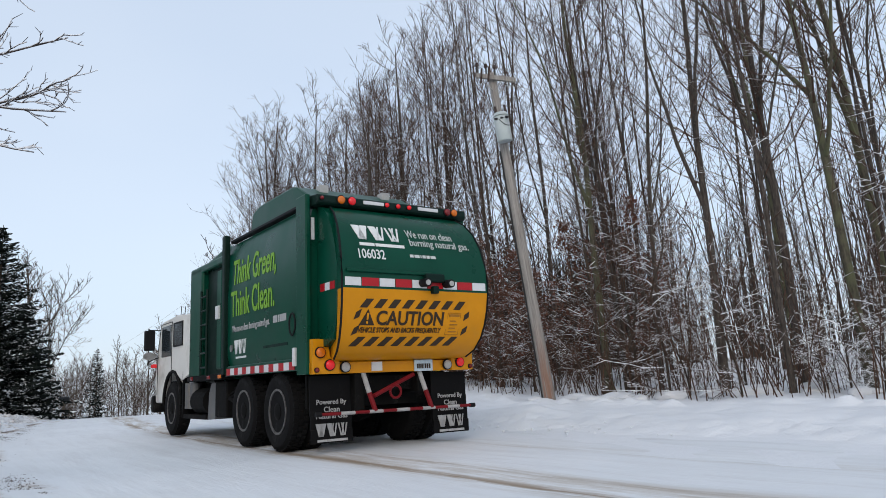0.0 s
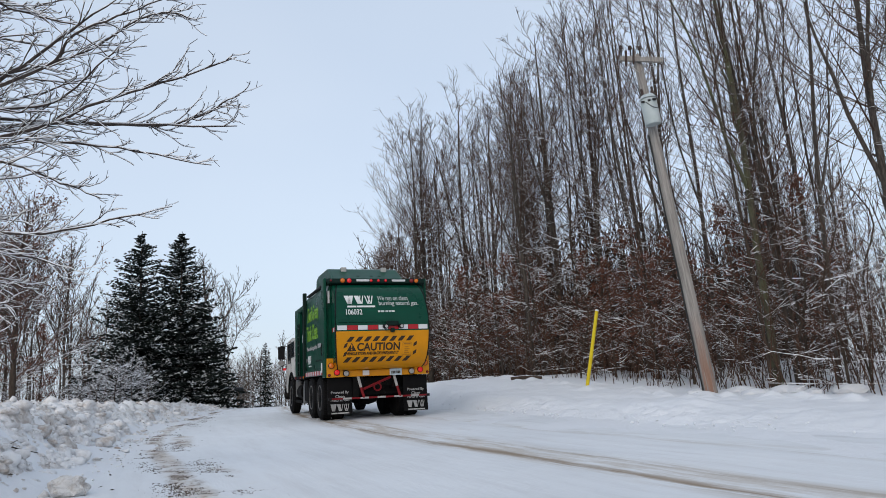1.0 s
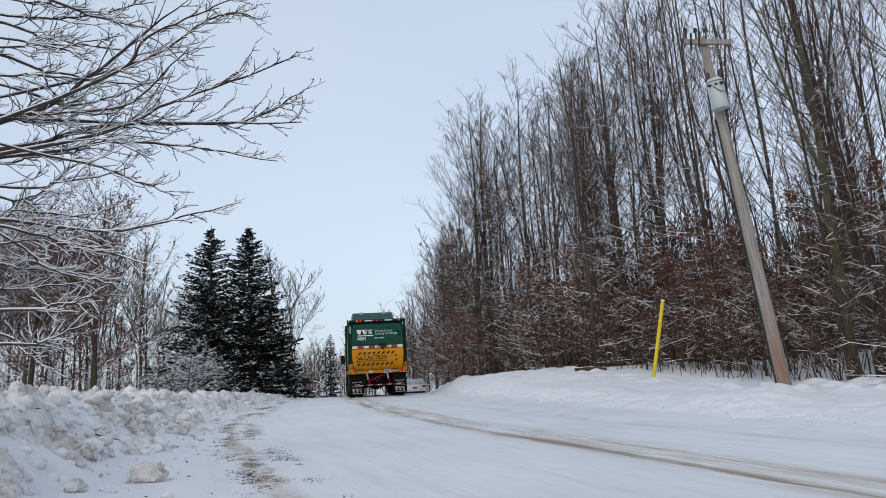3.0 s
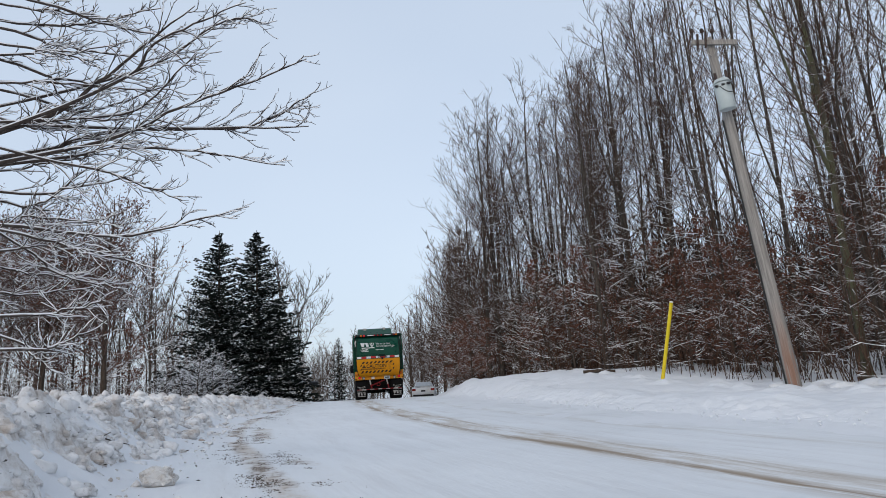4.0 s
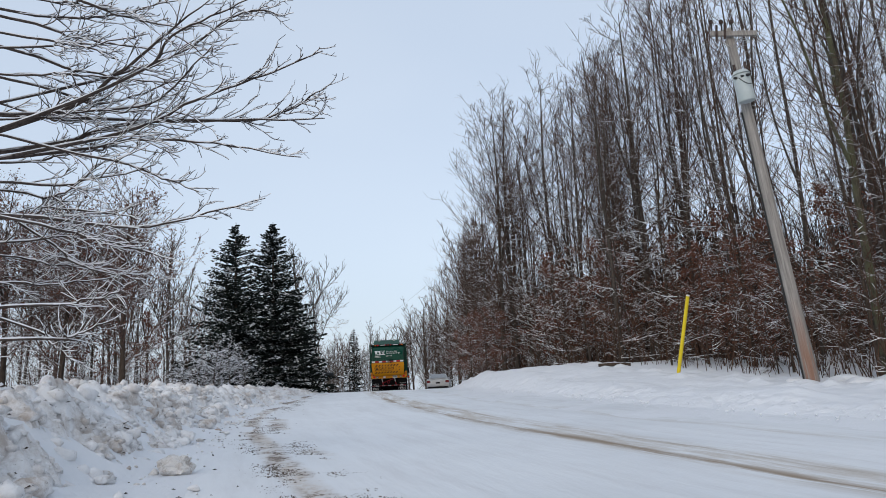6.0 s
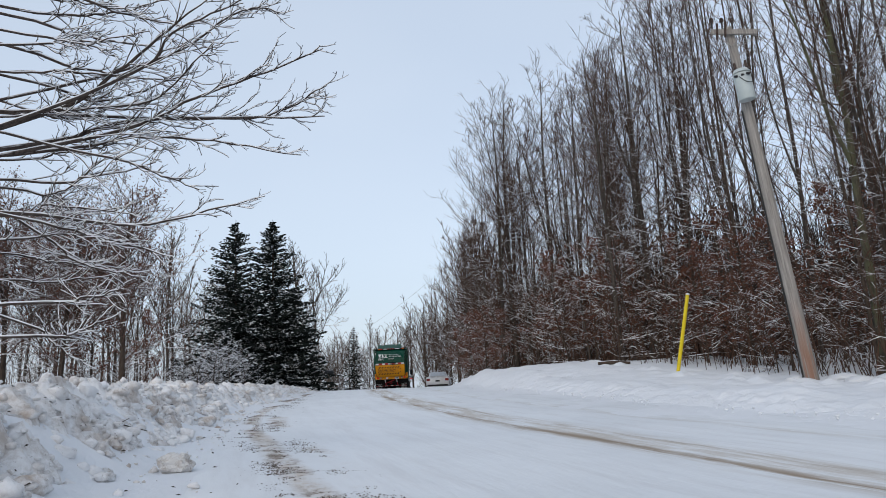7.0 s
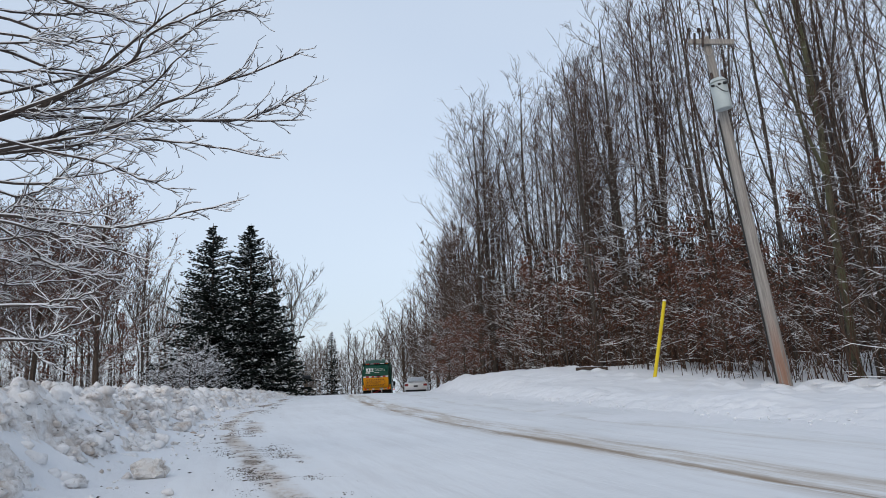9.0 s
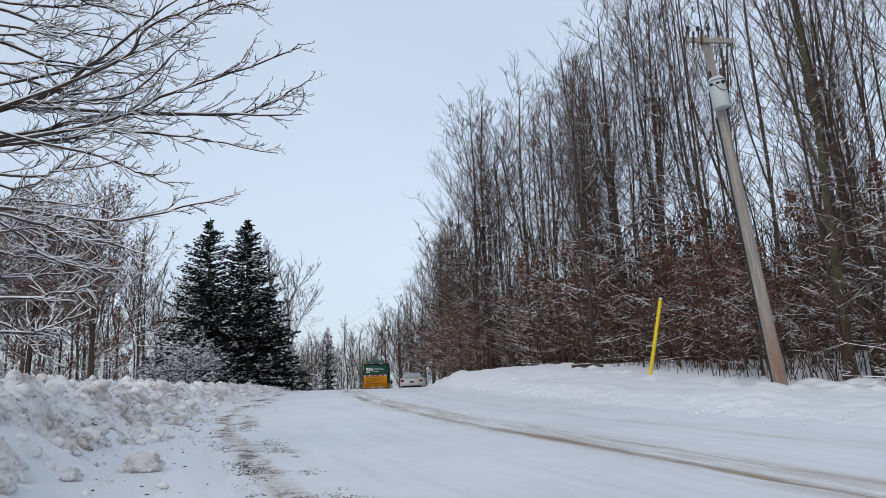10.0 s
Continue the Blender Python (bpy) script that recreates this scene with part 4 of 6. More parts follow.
def build_tailgate():
    prof = [(0.0, 3.20), (-0.16, 3.17), (-0.36, 3.06), (-0.54, 2.88), (-0.67, 2.66), (-0.75, 2.42), (-0.785, 2.20), (-0.785, 2.02), (-0.75, 1.80), (-0.69, 1.60), (-0.60, 1.42), (-0.46, 1.27), (-0.27, 1.18), (0.0, 1.15)]
    x0, x1 = -1.16, 1.08

    def surf(u, v, lift):
        zs = [p[1] for p in reversed(prof)]
        y = float(np.interp(v, zs, [p[0] for p in reversed(prof)]))
        dy = (float(np.interp(v + 0.03, zs, [p[0] for p in reversed(prof)])) - float(np.interp(v - 0.03, zs, [p[0] for p in reversed(prof)]))) / 0.06
        nrm = Vector((0, -1, dy)).normalized()
        return Vector((u, YB + y, v)) + nrm * lift

    def drum(bm, points):
        """Between the two edges, which flare out with the belly."""
        pts = points + [(0.02, points[-1][1]), (0.02, points[0][1])]
        edge = [[bm.verts.new(((-0.96 - 0.20 * max(0, -y) / 0.785) if k == 0 else (1.0 + 0.08 * max(0, -y) / 0.785), YB + y, z)) for y, z in pts] for k in (0, 1)]
        bm.faces.new(edge[0]), bm.faces.new(edge[1])
        for i in range(len(pts)):
            j = (i + 1) % len(pts)
            bm.faces.new((edge[0][i], edge[0][j], edge[1][j], edge[1][i]))

    # curved drum of the tailgate: green above, yellow below
    bm = bmesh.new()
    up = [p for p in prof if p[1] >= 2.02]
    low = [p for p in prof if p[1] <= 2.02]
    drum(bm, up)
    gate = part("tailgate", bm, GREEN, truck, "curved green and yellow tailgate", smooth_angle=40)
    bm = bmesh.new()
    drum(bm, low)
    part("lower_panel", bm, YELLOW, gate, "yellow warning panel", smooth_angle=40)
    # side cheeks with a dark lip
    for sx, xa, xb in ((-1, -1.10, -0.97), (1, 1.0, 1.12)):
        bm = bmesh.new()
        prism(bm, [(YB + y * 0.70, z) for y, z in prof if z > 1.4] + [(YB + 0.02, 1.30), (YB + 0.02, 3.2)], xa, xb)
        part("side_cheek", bm, GREEN, gate, smooth_angle=40)
        rim_pts = [((-0.96 + 0.20 * y / 0.785) if sx < 0 else (1.0 - 0.08 * y / 0.785), YB + y - 0.002, z) for y, z in prof[1:-1]]
        v, f = tubes([(rim_pts, [0.014] * len(rim_pts), 6)])
        link_mesh("seal", v, f, HOOD_GREY, gate, shade=True)
    # reflective tape round the belly
    n = 9
    w = (x1 - x0 - 0.06) / n
    for i in range(n):
        a = x0 + 0.03 + i * w
        k = 0.0 if i % 2 else 0.02
        flat_shapes("tape_block", [rect(a + k / 2, a + w - k / 2, 2.05, 2.155)], surf, TAPE_WHITE if i % 2 == 0 else TAPE_RED, gate)

    def cheek(u, v, lift):
        return Vector((-1.10 - lift, u, v))

    for i, m in enumerate((TAPE_RED, TAPE_WHITE, TAPE_RED)):
        flat_shapes("tape_block", [rect(YB - 0.05 - 0.14 * (i + 1), YB - 0.05 - 0.14 * i, 2.05, 2.15)], cheek, m, gate)
    bm = bmesh.new()
    box(bm, x0 + 0.06, 0.15, YB - 0.815, YB - 0.76, 2.22, 2.26, 0.01)
    part("ledge", bm, GREEN, gate)
    # the two rear cameras in their black housing
    bm = bmesh.new()
    box(bm, 0.02, 0.32, YB - 0.86, YB - 0.77, 2.13, 2.24, 0.02)
    box(bm, 0.13, 0.22, YB - 0.86, YB - 0.77, 1.98, 2.08, 0.015)
    pod = part("camera_housing", bm, GREEN_DARK, gate)
    for x in (0.00, 0.37):
        bm = bmesh.new()
        rod(bm, (x, YB - 0.76, 2.12), (x, YB - 0.93, 2.11), 0.055, n=16)
        part("lamp_shell", bm, HOOD_GREY, pod)
        bm = bmesh.new()
        rod(bm, (x, YB - 0.93, 2.11), (x, YB - 0.938, 2.11), 0.036, n=16)
        part("lens", bm, LENS_WHITE, pod)
    # writing on the green
    emblem_bars(emblem(-0.93, -0.18, 2.66, 2.86), surf, LETTER_WHITE, gate, 0.01)
    flat_shapes("emblem_line", dashes(-0.86, -0.20, 2.575, 2.615, [5, 10]), surf, LETTER_WHITE, gate, 0.008)
    words("lettering", "We run on clean", -0.12, 0.62, 2.74, 2.85, surf, LETTER_PALE, gate, 0.008)
    words("lettering", "burning natural gas.", -0.10, 0.86, 2.59, 2.72, surf, LETTER_PALE, gate, 0.008)
    flat_shapes("web_line", dashes(-0.14, 0.26, 2.455, 2.495, [1.1, 1.6, 0.3, 1, 1, 1.6]), surf, LETTER_PALE, gate, 0.008)
    words("lettering", "106032", -0.90, -0.52, 2.40, 2.53, surf, LETTER_WHITE, gate, 0.008, bold=0.01)
    # the warning sign on the yellow
    def sign(u, v, lift):
        return surf(-0.97 + (u + 0.97) * 0.91, v, lift)

    s, za, zb = [], 1.785, 1.895
    lo_a, lo_b = 1.325, 1.435
    u = -0.90
    while u < 0.84:
        s.append([(u, za), (u + 0.115, za), (u + 0.115 + 0.10, zb), (u + 0.10, zb)])
        s.append([(u - 0.05, lo_a), (u + 0.065, lo_a), (u + 0.165, lo_b), (u + 0.05, lo_b)])
        u += 0.222
    for v in (1.45, 1.64):
        s.append([(-0.97, v), (-0.89, v + 0.03), (-0.86, v + 0.13), (-0.94, v + 0.09)])
        s.append([(0.86, v), (0.95, v + 0.05), (0.95, v + 0.13), (0.87, v + 0.08)])
    for one in s:
        flat_shapes("stripe", [one], sign, LETTER_BLACK, gate, 0.005)
    flat_shapes("warning_triangle", [[(-0.88, 1.575), (-0.64, 1.575), (-0.76, 1.765)]], sign, LETTER_BLACK, gate, 0.006)
    flat_shapes("warning_mark", [[(-0.77, 1.64), (-0.75, 1.64), (-0.742, 1.72), (-0.778, 1.72)], rect(-0.773, -0.747, 1.595, 1.622)], sign, YELLOW, gate, 0.010)
    words("lettering", "CAUTION", -0.62, 0.50, 1.575, 1.755, sign, LETTER_BLACK, gate, 0.007, bold=0.022)
    words("lettering", "VEHICLE STOPS AND BACKS FREQUENTLY", -0.88, 0.48, 1.475, 1.55, sign, LETTER_BLACK, gate, 0.007, bold=0.014)
    small = [rect(0.57, 0.575, 1.460, 1.740), rect(0.80, 0.805, 1.460, 1.740), rect(0.57, 0.80, 1.460, 1.465), rect(0.57, 0.80, 1.740, 1.745), rect(0.60, 0.78, 1.695, 1.725)]
    for i in range(4):
        small.append(rect(0.62, 0.76 - 0.03 * (i % 2), 1.495 + 0.045 * i, 1.508 + 0.045 * i))
    flat_shapes("small_notice", small, sign, plain("brown_notice_ink", (0.30, 0.13, 0.01), 0.5), gate, 0.006)


def round_lamp(parent, name, x, y, z, r, lens, rim=True):
    shell = None
    if rim:
        bm = bmesh.new()
        rod(bm, (x, y + 0.01, z), (x, y - 0.018, z), r * 1.18, n=20)
        shell = part(name, bm, HOOD_GREY, parent)
    bm = bmesh.new()
    lathe(bm, [(r, 0), (r * 0.97, 0.012), (r * 0.7, 0.024), (r * 0.01, 0.03)], 18, Matrix.Translation((x, y - (0.018 if rim else 0), z)) @ pose(0, 0, 0, 0, 0, -90))
    part("lens" if rim else name, bm, lens, shell or parent, smooth_angle=50)


def build_rear():
    # roof light bar
    bm = bmesh.new()
    fs = prism(bm, [(YB + 0.1, 3.19), (YB - 0.16, 3.19), (YB - 0.20, 3.23), (YB - 0.18, 3.33), (YB + 0.1, 3.36)], -1.20, 1.20)
    bmesh.ops.bevel(bm, geom=list({e for f in fs for e in f.edges}), offset=0.012, segments=1, affect="EDGES")
    bar = part("light_bar", bm, GREEN_DARK, truck)
    yb = YB - 0.195
    for x, lens, r in ((-0.86, LAMP_AMBER, 0.055), (-0.70, LAMP_RED, 0.055), (0.86, LAMP_RED_DIM, 0.052), (0.98, LAMP_AMBER, 0.05), (-1.14, LAMP_RED_DIM, 0.025),
                       (-0.16, LAMP_RED, 0.032), (0.02, LAMP_RED, 0.032), (0.20, LAMP_RED, 0.032)):
        round_lamp(bar, "lamp", x, yb, 3.275, r, lens)
    for a, b in ((-0.52, -0.20), (0.36, 0.70)):
        bm = bmesh.new()
        box(bm, a, b, yb - 0.012, yb + 0.02, 3.255, 3.305, 0.006)
        part("reflector", bm, TAPE_WHITE, bar)
    bm = bmesh.new()
    box(bm, -1.185, -1.135, YB + 0.035, YB + 0.055, 2.76, 3.06, 0.004)
    part("reflector", bm, TAPE_WHITE, truck)
    # yellow sill with its light clusters
    bm = bmesh.new()
    box(bm, -1.25, 1.25, YB - 0.10, YB + 0.05, 1.0, 1.15, 0.012)
    sill = part("rear_sill", bm, YELLOW, truck)
    for sx in (-1, 1):
        bm = bmesh.new()
        o = [(-1.25, 1.0), (-0.88, 1.0), (-0.88, 1.17), (-1.0, 1.20), (-1.05, 1.44), (-1.25, 1.44)]
        a = [bm.verts.new((sx * -x, YB - 0.125, z)) for x, z in o]
        b = [bm.verts.new((sx * -x, YB - 0.03, z)) for x, z in o]
        bm.faces.new(a), bm.faces.new(b)
        for i in range(len(o)):
            j = (i + 1) % len(o)
            bm.faces.new((a[i], a[j], b[j], b[i]))
        panel = part("light_panel", bm, YELLOW, sill)
        for x, z, r, lens in ((1.15, 1.27, 0.062, LAMP_AMBER), (1.02, 1.11, 0.062, LAMP_RED), (0.80, 1.08, 0.062, LENS_WHITE), (1.20, 1.05, 0.028, LAMP_RED_DIM)):
            round_lamp(panel, "lamp", sx * x, YB - 0.13, z, r, lens)
    bm = bmesh.new()
    box(bm, -0.40, -0.24, YB - 0.112, YB - 0.09, 1.02, 1.14)
    part("notice", bm, TAPE_WHITE, sill)
    bm = bmesh.new()
    box(bm, 0.26, 0.56, YB - 0.125, YB - 0.105, 1.0, 1.155, 0.004)
    plate = part("licence_plate", bm, PLATE_BLUE, sill)

    def on_plate(u, v, lift):
        return Vector((u, YB - 0.125 - lift, v))

    flat_shapes("plate_bar", dashes(0.30, 0.52, 1.035, 1.10, [1, 1, 1, 0.5, 1, 1, 1]), on_plate, LETTER_BLACK, plate)
    flat_shapes("plate_line", [rect(0.34, 0.48, 1.12, 1.14)], on_plate, PLATE_BLUE, plate)
    # mudflaps
    for a, b in ((-1.22, -0.64), (0.63, 1.23)):
        bm = bmesh.new()
        k = 5
        for i in range(k):
            z0, z1 = 0.98 - (0.84 * i) / k, 0.98 - (0.84 * (i + 1)) / k
            y = YB + 0.06 - 0.012 * i * i / 4
            box(bm, a, b, y - 0.012, y + 0.012, z1 - 0.004, z0)
        flap = part("mudflap", bm, FLAP, truck)
        c = (a + b) / 2

        def on_flap(u, v, lift):
            return Vector((c + u, YB + 0.044 - 0.05 * (0.98 - v) - lift, v))

        words("lettering", "Powered By", -0.21, 0.21, 0.60, 0.68, on_flap, LETTER_GREY, flap, 0.012, bold=0.01)
        words("lettering", "Clean", -0.11, 0.11, 0.52, 0.59, on_flap, LETTER_GREY, flap, 0.012, bold=0.01)
        words("lettering", "Natural Gas", -0.22, 0.22, 0.44, 0.51, on_flap, LETTER_GREY, flap, 0.012, bold=0.01)
        emblem_bars(emblem(-0.24, 0.24, 0.22, 0.38), on_flap, LETTER_GREY, flap, 0.014)
        flat_shapes("emblem_line", dashes(-0.21, 0.21, 0.155, 0.185, [5, 10]), on_flap, LETTER_GREY, flap, 0.014)
    # under-run bar on its struts
    yb, zb = YB - 0.17, 0.50
    bm = bmesh.new()
    rod(bm, (-1.20, yb, zb), (1.18, yb, zb), 0.021, n=12)
    bar = part("bumper_bar", bm, RED_SHADED, truck)
    n = 11
    for i in range(n):
        if i % 2:
            a = -1.10 + 2.26 * i / n
            bm = bmesh.new()
            rod(bm, (a, yb, zb), (a + 0.2, yb, zb), 0.023, n=12)
            part("white_band", bm, DULL_WHITE, bar)
    for x in (-1.20, 1.18):
        bm = bmesh.new()
        rod(bm, (x - 0.04, yb, zb), (x + 0.04, yb, zb), 0.030, n=12)
        part("end_cap", bm, HOOD_GREY, bar)
    for x in (-0.42, 0.46):
        bm = bmesh.new()
        rod(bm, (x - 0.08, YB - 0.05, 1.0), (x - 0.03, YB - 0.12, 0.74), 0.034, n=8)
        part("strut", bm, DULL_WHITE, bar)
        bm = bmesh.new()
        rod(bm, (x - 0.03, YB - 0.12, 0.74), (x + 0.03, yb, zb), 0.034, n=8)
        part("strut", bm, RED_SHADED, bar)
    bm = bmesh.new()
    box(bm, -0.62, -0.48, YB - 0.04, YB + 0.1, 0.50, 1.0, 0.01)
    part("hanger", bm, CHASSIS, bar)
    bm = bmesh.new()
    rod(bm, (-0.40, YB - 0.16, 0.70), (0.30, YB - 0.02, 0.96), 0.03, n=8)
    hook = part("tow_bar", bm, RED_SHADED, truck)
    bm = bmesh.new()
    for i in range(12):
        p, q = 2 * math.pi * i / 12, 2 * math.pi * (i + 1) / 12
        rod(bm, (-0.05 + 0.085 * math.cos(p), YB - 0.12, 0.74 + 0.085 * math.sin(p)), (-0.05 + 0.085 * math.cos(q), YB - 0.12, 0.74 + 0.085 * math.sin(q)), 0.018, n=6)
    part("tow_ring", bm, RED_SHADED, hook)


def build_wheel(x, y, dual, front=False):
    """An axle end: tyre and rim spin together about the axle."""
    root = new("wheel")
    root.parent = truck
    root.location = (x, y, 0.525)
    sx = 1 if x > 0 else -1
    for k in range(2 if dual else 1):
        off = -sx * 0.30 * k
        bm = bmesh.new()
        w = 0.14
        prof = [(0.30, -w + 0.02), (0.40, -w - 0.005), (0.47, -w), (0.508, -w + 0.03), (0.525, -w + 0.06), (0.525, w - 0.06), (0.508, w - 0.03), (0.47, w), (0.40, w + 0.005), (0.30, w - 0.02)]
        lathe(bm, prof, 40, Matrix.Translation((off, 0, 0)))
        # tread blocks
        for i in range(36):
            for c in (-0.075, 0.0, 0.075):
                m = pose(0, 0, 0, 10.0 * i + (5 if c == 0 else 0)) @ Matrix.Translation((off + c, 0, 0.525))
                box(bm, -0.031, 0.031, -0.031, 0.031, -0.01, 0.012, 0, m)
        part("tyre", bm, RUBBER, root, smooth_angle=30)
        bm = bmesh.new()
        d = 0.5 if not front else -0.2
        lathe(bm, [(0.305, sx * 0.115), (0.29, sx * 0.12), (0.275, sx * 0.09), (0.25, sx * 0.05 * d), (0.16, sx * 0.02 * d), (0.12, sx * 0.03), (0.115, sx * 0.13), (0.06, sx * 0.15), (0.005, sx * 0.155)], 32, Matrix.Translation((off, 0, 0)))
        rim = part("rim", bm, CHASSIS, root, smooth_angle=35)
        bm = bmesh.new()
        lathe(bm, [(0.31, sx * 0.112), (0.312, sx * 0.135), (0.285, sx * 0.135), (0.278, sx * 0.10)], 32, Matrix.Translation((off, 0, 0)))
        part("rim_ring", bm, RIM_METAL, rim, smooth_angle=35)
    bm = bmesh.new()
    for i in range(10):
        a = 2 * math.pi * i / 10
        rod(bm, (sx * 0.02, 0.17 * math.cos(a), 0.17 * math.sin(a)), (sx * 0.055, 0.17 * math.cos(a), 0.17 * math.sin(a)), 0.016, n=6)
    part("wheel_nuts", bm, STEEL, root)
    return root


def build_chassis():
    bm = bmesh.new()
    for x in (-0.43, 0.43):
        box(bm, x - 0.05, x + 0.05, YB, 7.0, 0.72, 1.0, 0.01)
    for y in (-0.9, 0.68, 2.2, 3.6, 4.6):
        box(bm, -0.43, 0.43, y - 0.06, y + 0.06, 0.76, 0.96)
    frame_ob = part("chassis_frame", bm, CHASSIS, truck)
    # black plates added to block bright snow and keep the underside dark
    bm = bmesh.new()
    box(bm, -1.1, 1.1, -0.72, -0.66, 0.56, 1.0, 0.01)
    box(bm, -0.7, 0.7, -0.66, 2.2, 0.80, 1.08, 0.01)
    part("underbody_blocker", bm, CHASSIS, frame_ob)
    for y in (0, 1.36, 5.69):
        bm = bmesh.new()
        rod(bm, (-1.0, y, 0.525), (1.0, y, 0.525), 0.075, n=12)
        if y < 5:
            lathe(bm, [(0.02, -0.26), (0.17, -0.18), (0.22, 0.0), (0.17, 0.18), (0.02, 0.26)], 16, Matrix.Translation((0, y, 0.525)))
        part("axle", bm, CHASSIS, frame_ob)
    # tanks, boxes and hoses between the axles
    bm = bmesh.new()
    box(bm, -1.16, -0.55, 2.35, 2.95, 0.40, 1.0, 0.03)
    part("tool_box", bm, CHASSIS, frame_ob)
    bm = bmesh.new()
    prism(bm, [(2.98, 0.36), (3.40, 0.36), (3.34, 0.80), (3.2, 0.98), (2.98, 0.98)], -1.14, -0.60)
    part("step_box", bm, ALLOY, frame_ob)
    bm = bmesh.new()
    rod(bm, (-0.95, 3.55, 0.66), (-0.95, 4.35, 0.66), 0.24, n=20)
    part("air_tank", bm, CHASSIS, frame_ob)
    for y in (4.45, 4.78):
        bm = bmesh.new()
        rod(bm, (-1.05, y, 0.52), (-1.05, y, 1.0), 0.11, n=16)
        part("filter", bm, ALLOY, frame_ob)
    bm = bmesh.new()
    box(bm, -1.15, -0.6, 3.5, 4.95, 0.34, 0.42, 0.01)
    part("step", bm, CHASSIS, frame_ob)
    for i in range(5):
        bm = bmesh.new()
        y = 2.3 - 0.10 * i
        pts = [(-1.08, y + 0.9, 1.02), (-1.12, y + 0.6, 0.86 - 0.03 * i), (-1.10, y + 0.2, 0.80 - 0.04 * i), (-0.9, y - 0.2, 0.95)]
        for a, b in zip(pts, pts[1:]):
            rod(bm, a, b, 0.022, n=6)
        part("hose", bm, RUBBER, frame_ob)
    bm = bmesh.new()
    rod(bm, (-1.14, 4.35, 1.0), (-1.14, 4.35, 1.45), 0.06, n=10)
    part("exhaust_stub", bm, STEEL, frame_ob)
    bm = bmesh.new()
    box(bm, 0.55, 1.15, 2.4, 4.4, 0.40, 1.0, 0.05)
    part("fuel_tank", bm, ALLOY, frame_ob)


def build_cab():
    bm = bmesh.new()
    fs = prism(bm, [(4.50, 1.12), (4.46, 2.70), (4.62, 2.86), (5.4, 2.93), (6.55, 2.88), (6.78, 2.74), (7.02, 1.95), (7.08, 1.1), (7.06, 0.62), (6.42, 0.62), (6.36, 1.0), (6.10, 1.22), (5.69, 1.28), (5.28, 1.22), (5.02, 1.0), (4.98, 1.12)], -1.17, 1.17)
    bmesh.ops.bevel(bm, geom=list({e for f in fs for e in f.edges if abs(e.verts[0].co.x - e.verts[1].co.x) < 0.01}), offset=0.05, segments=3, affect="EDGES", profile=0.5)
    cab = part("cab", bm, CAB_WHITE, truck, "grimy white cab", smooth_angle=30)
    for sx in (-1, 1):
        bm = bmesh.new()
        x = sx * 1.17
        box(bm, x - 0.012, x + 0.012, 5.02, 5.62, 2.02, 2.68, 0.012)
        win = part("rear_window", bm, GLASS_DARK, cab)
        bm = bmesh.new()
        for a, b, c, d in ((4.98, 5.66, 1.98, 2.03), (4.98, 5.66, 2.67, 2.72), (4.98, 5.03, 1.98, 2.72), (5.61, 5.66, 1.98, 2.72)):
            box(bm, x - 0.02, x + 0.02, a, b, c, d, 0.008)
        part("window_frame", bm, HOOD_GREY, win)
        bm = bmesh.new()
        box(bm, x - 0.012, x + 0.012, 5.86, 6.60, 1.72, 2.70, 0.012)
        part("door_window", bm, GLASS_DARK, cab)
        bm = bmesh.new()
        for a, b in (((5.80, 0.95), (5.80, 2.78)), ((5.80, 2.78), (6.68, 2.78)), ((6.68, 2.78), (6.92, 1.9)), ((6.92, 1.9), (6.92, 0.8))):
            rod(bm, (x, *a), (x, *b), 0.012, n=6)
        part("door_gap", bm, HOOD_GREY, cab)
        # fender lip and flap behind the front wheel
        bm = bmesh.new()
        for i in range(10):
            p, q = math.pi * i / 10, math.pi * (i + 1) / 10
            rod(bm, (x, 5.69 + 0.66 * math.cos(p), 0.60 + 0.66 * math.sin(p)), (x, 5.69 + 0.66 * math.cos(q), 0.60 + 0.66 * math.sin(q)), 0.035, n=6)
        part("fender_lip", bm, CHASSIS, cab)
        bm = bmesh.new()
        box(bm, x - sx * 0.45, x, 4.92, 4.96, 0.35, 1.25, 0.01)
        part("front_mudflap", bm, FLAP, cab)
        # mirrors on their arm
        bm = bmesh.new()
        rod(bm, (x, 6.75, 2.62), (sx * 1.36, 7.0, 2.66), 0.016, n=6)
        rod(bm, (x, 6.85, 1.75), (sx * 1.36, 7.0, 1.62), 0.016, n=6)
        rod(bm, (sx * 1.36, 7.0, 2.70), (sx * 1.36, 7.0, 1.50), 0.014, n=6)
        arm = part("mirror_arm", bm, HOOD_GREY, cab)
        bm = bmesh.new()
        box(bm, sx * 1.34 - 0.11, sx * 1.34 + 0.11, 6.95, 7.06, 1.98, 2.64, 0.03)
        part("mirror", bm, HOOD_GREY, arm)
        bm = bmesh.new()
        lathe(bm, [(0.13, 0.0), (0.12, 0.04), (0.06, 0.07), (0.005, 0.08)], 16, Matrix.Translation((sx * 1.34, 6.97, 1.80)) @ pose(0, 0, 0, 0, 0, 90))
        part("round_mirror", bm, STEEL, arm)
        bm = bmesh.new()
        box(bm, sx * 1.24 - 0.05, sx * 1.24 + 0.13 * (1 if sx > 0 else 0) + 0.05, 6.90, 7.05, 1.42, 1.54, 0.02)
        part("turn_signal", bm, LAMP_RED, cab)
    bm = bmesh.new()
    box(bm, -1.05, 1.05, 6.86, 6.94, 1.85, 2.62, 0.01, pose(0, 0, 0, 0, 0, 0))
    part("windshield", bm, GLASS_DARK, cab)
    bm = bmesh.new()
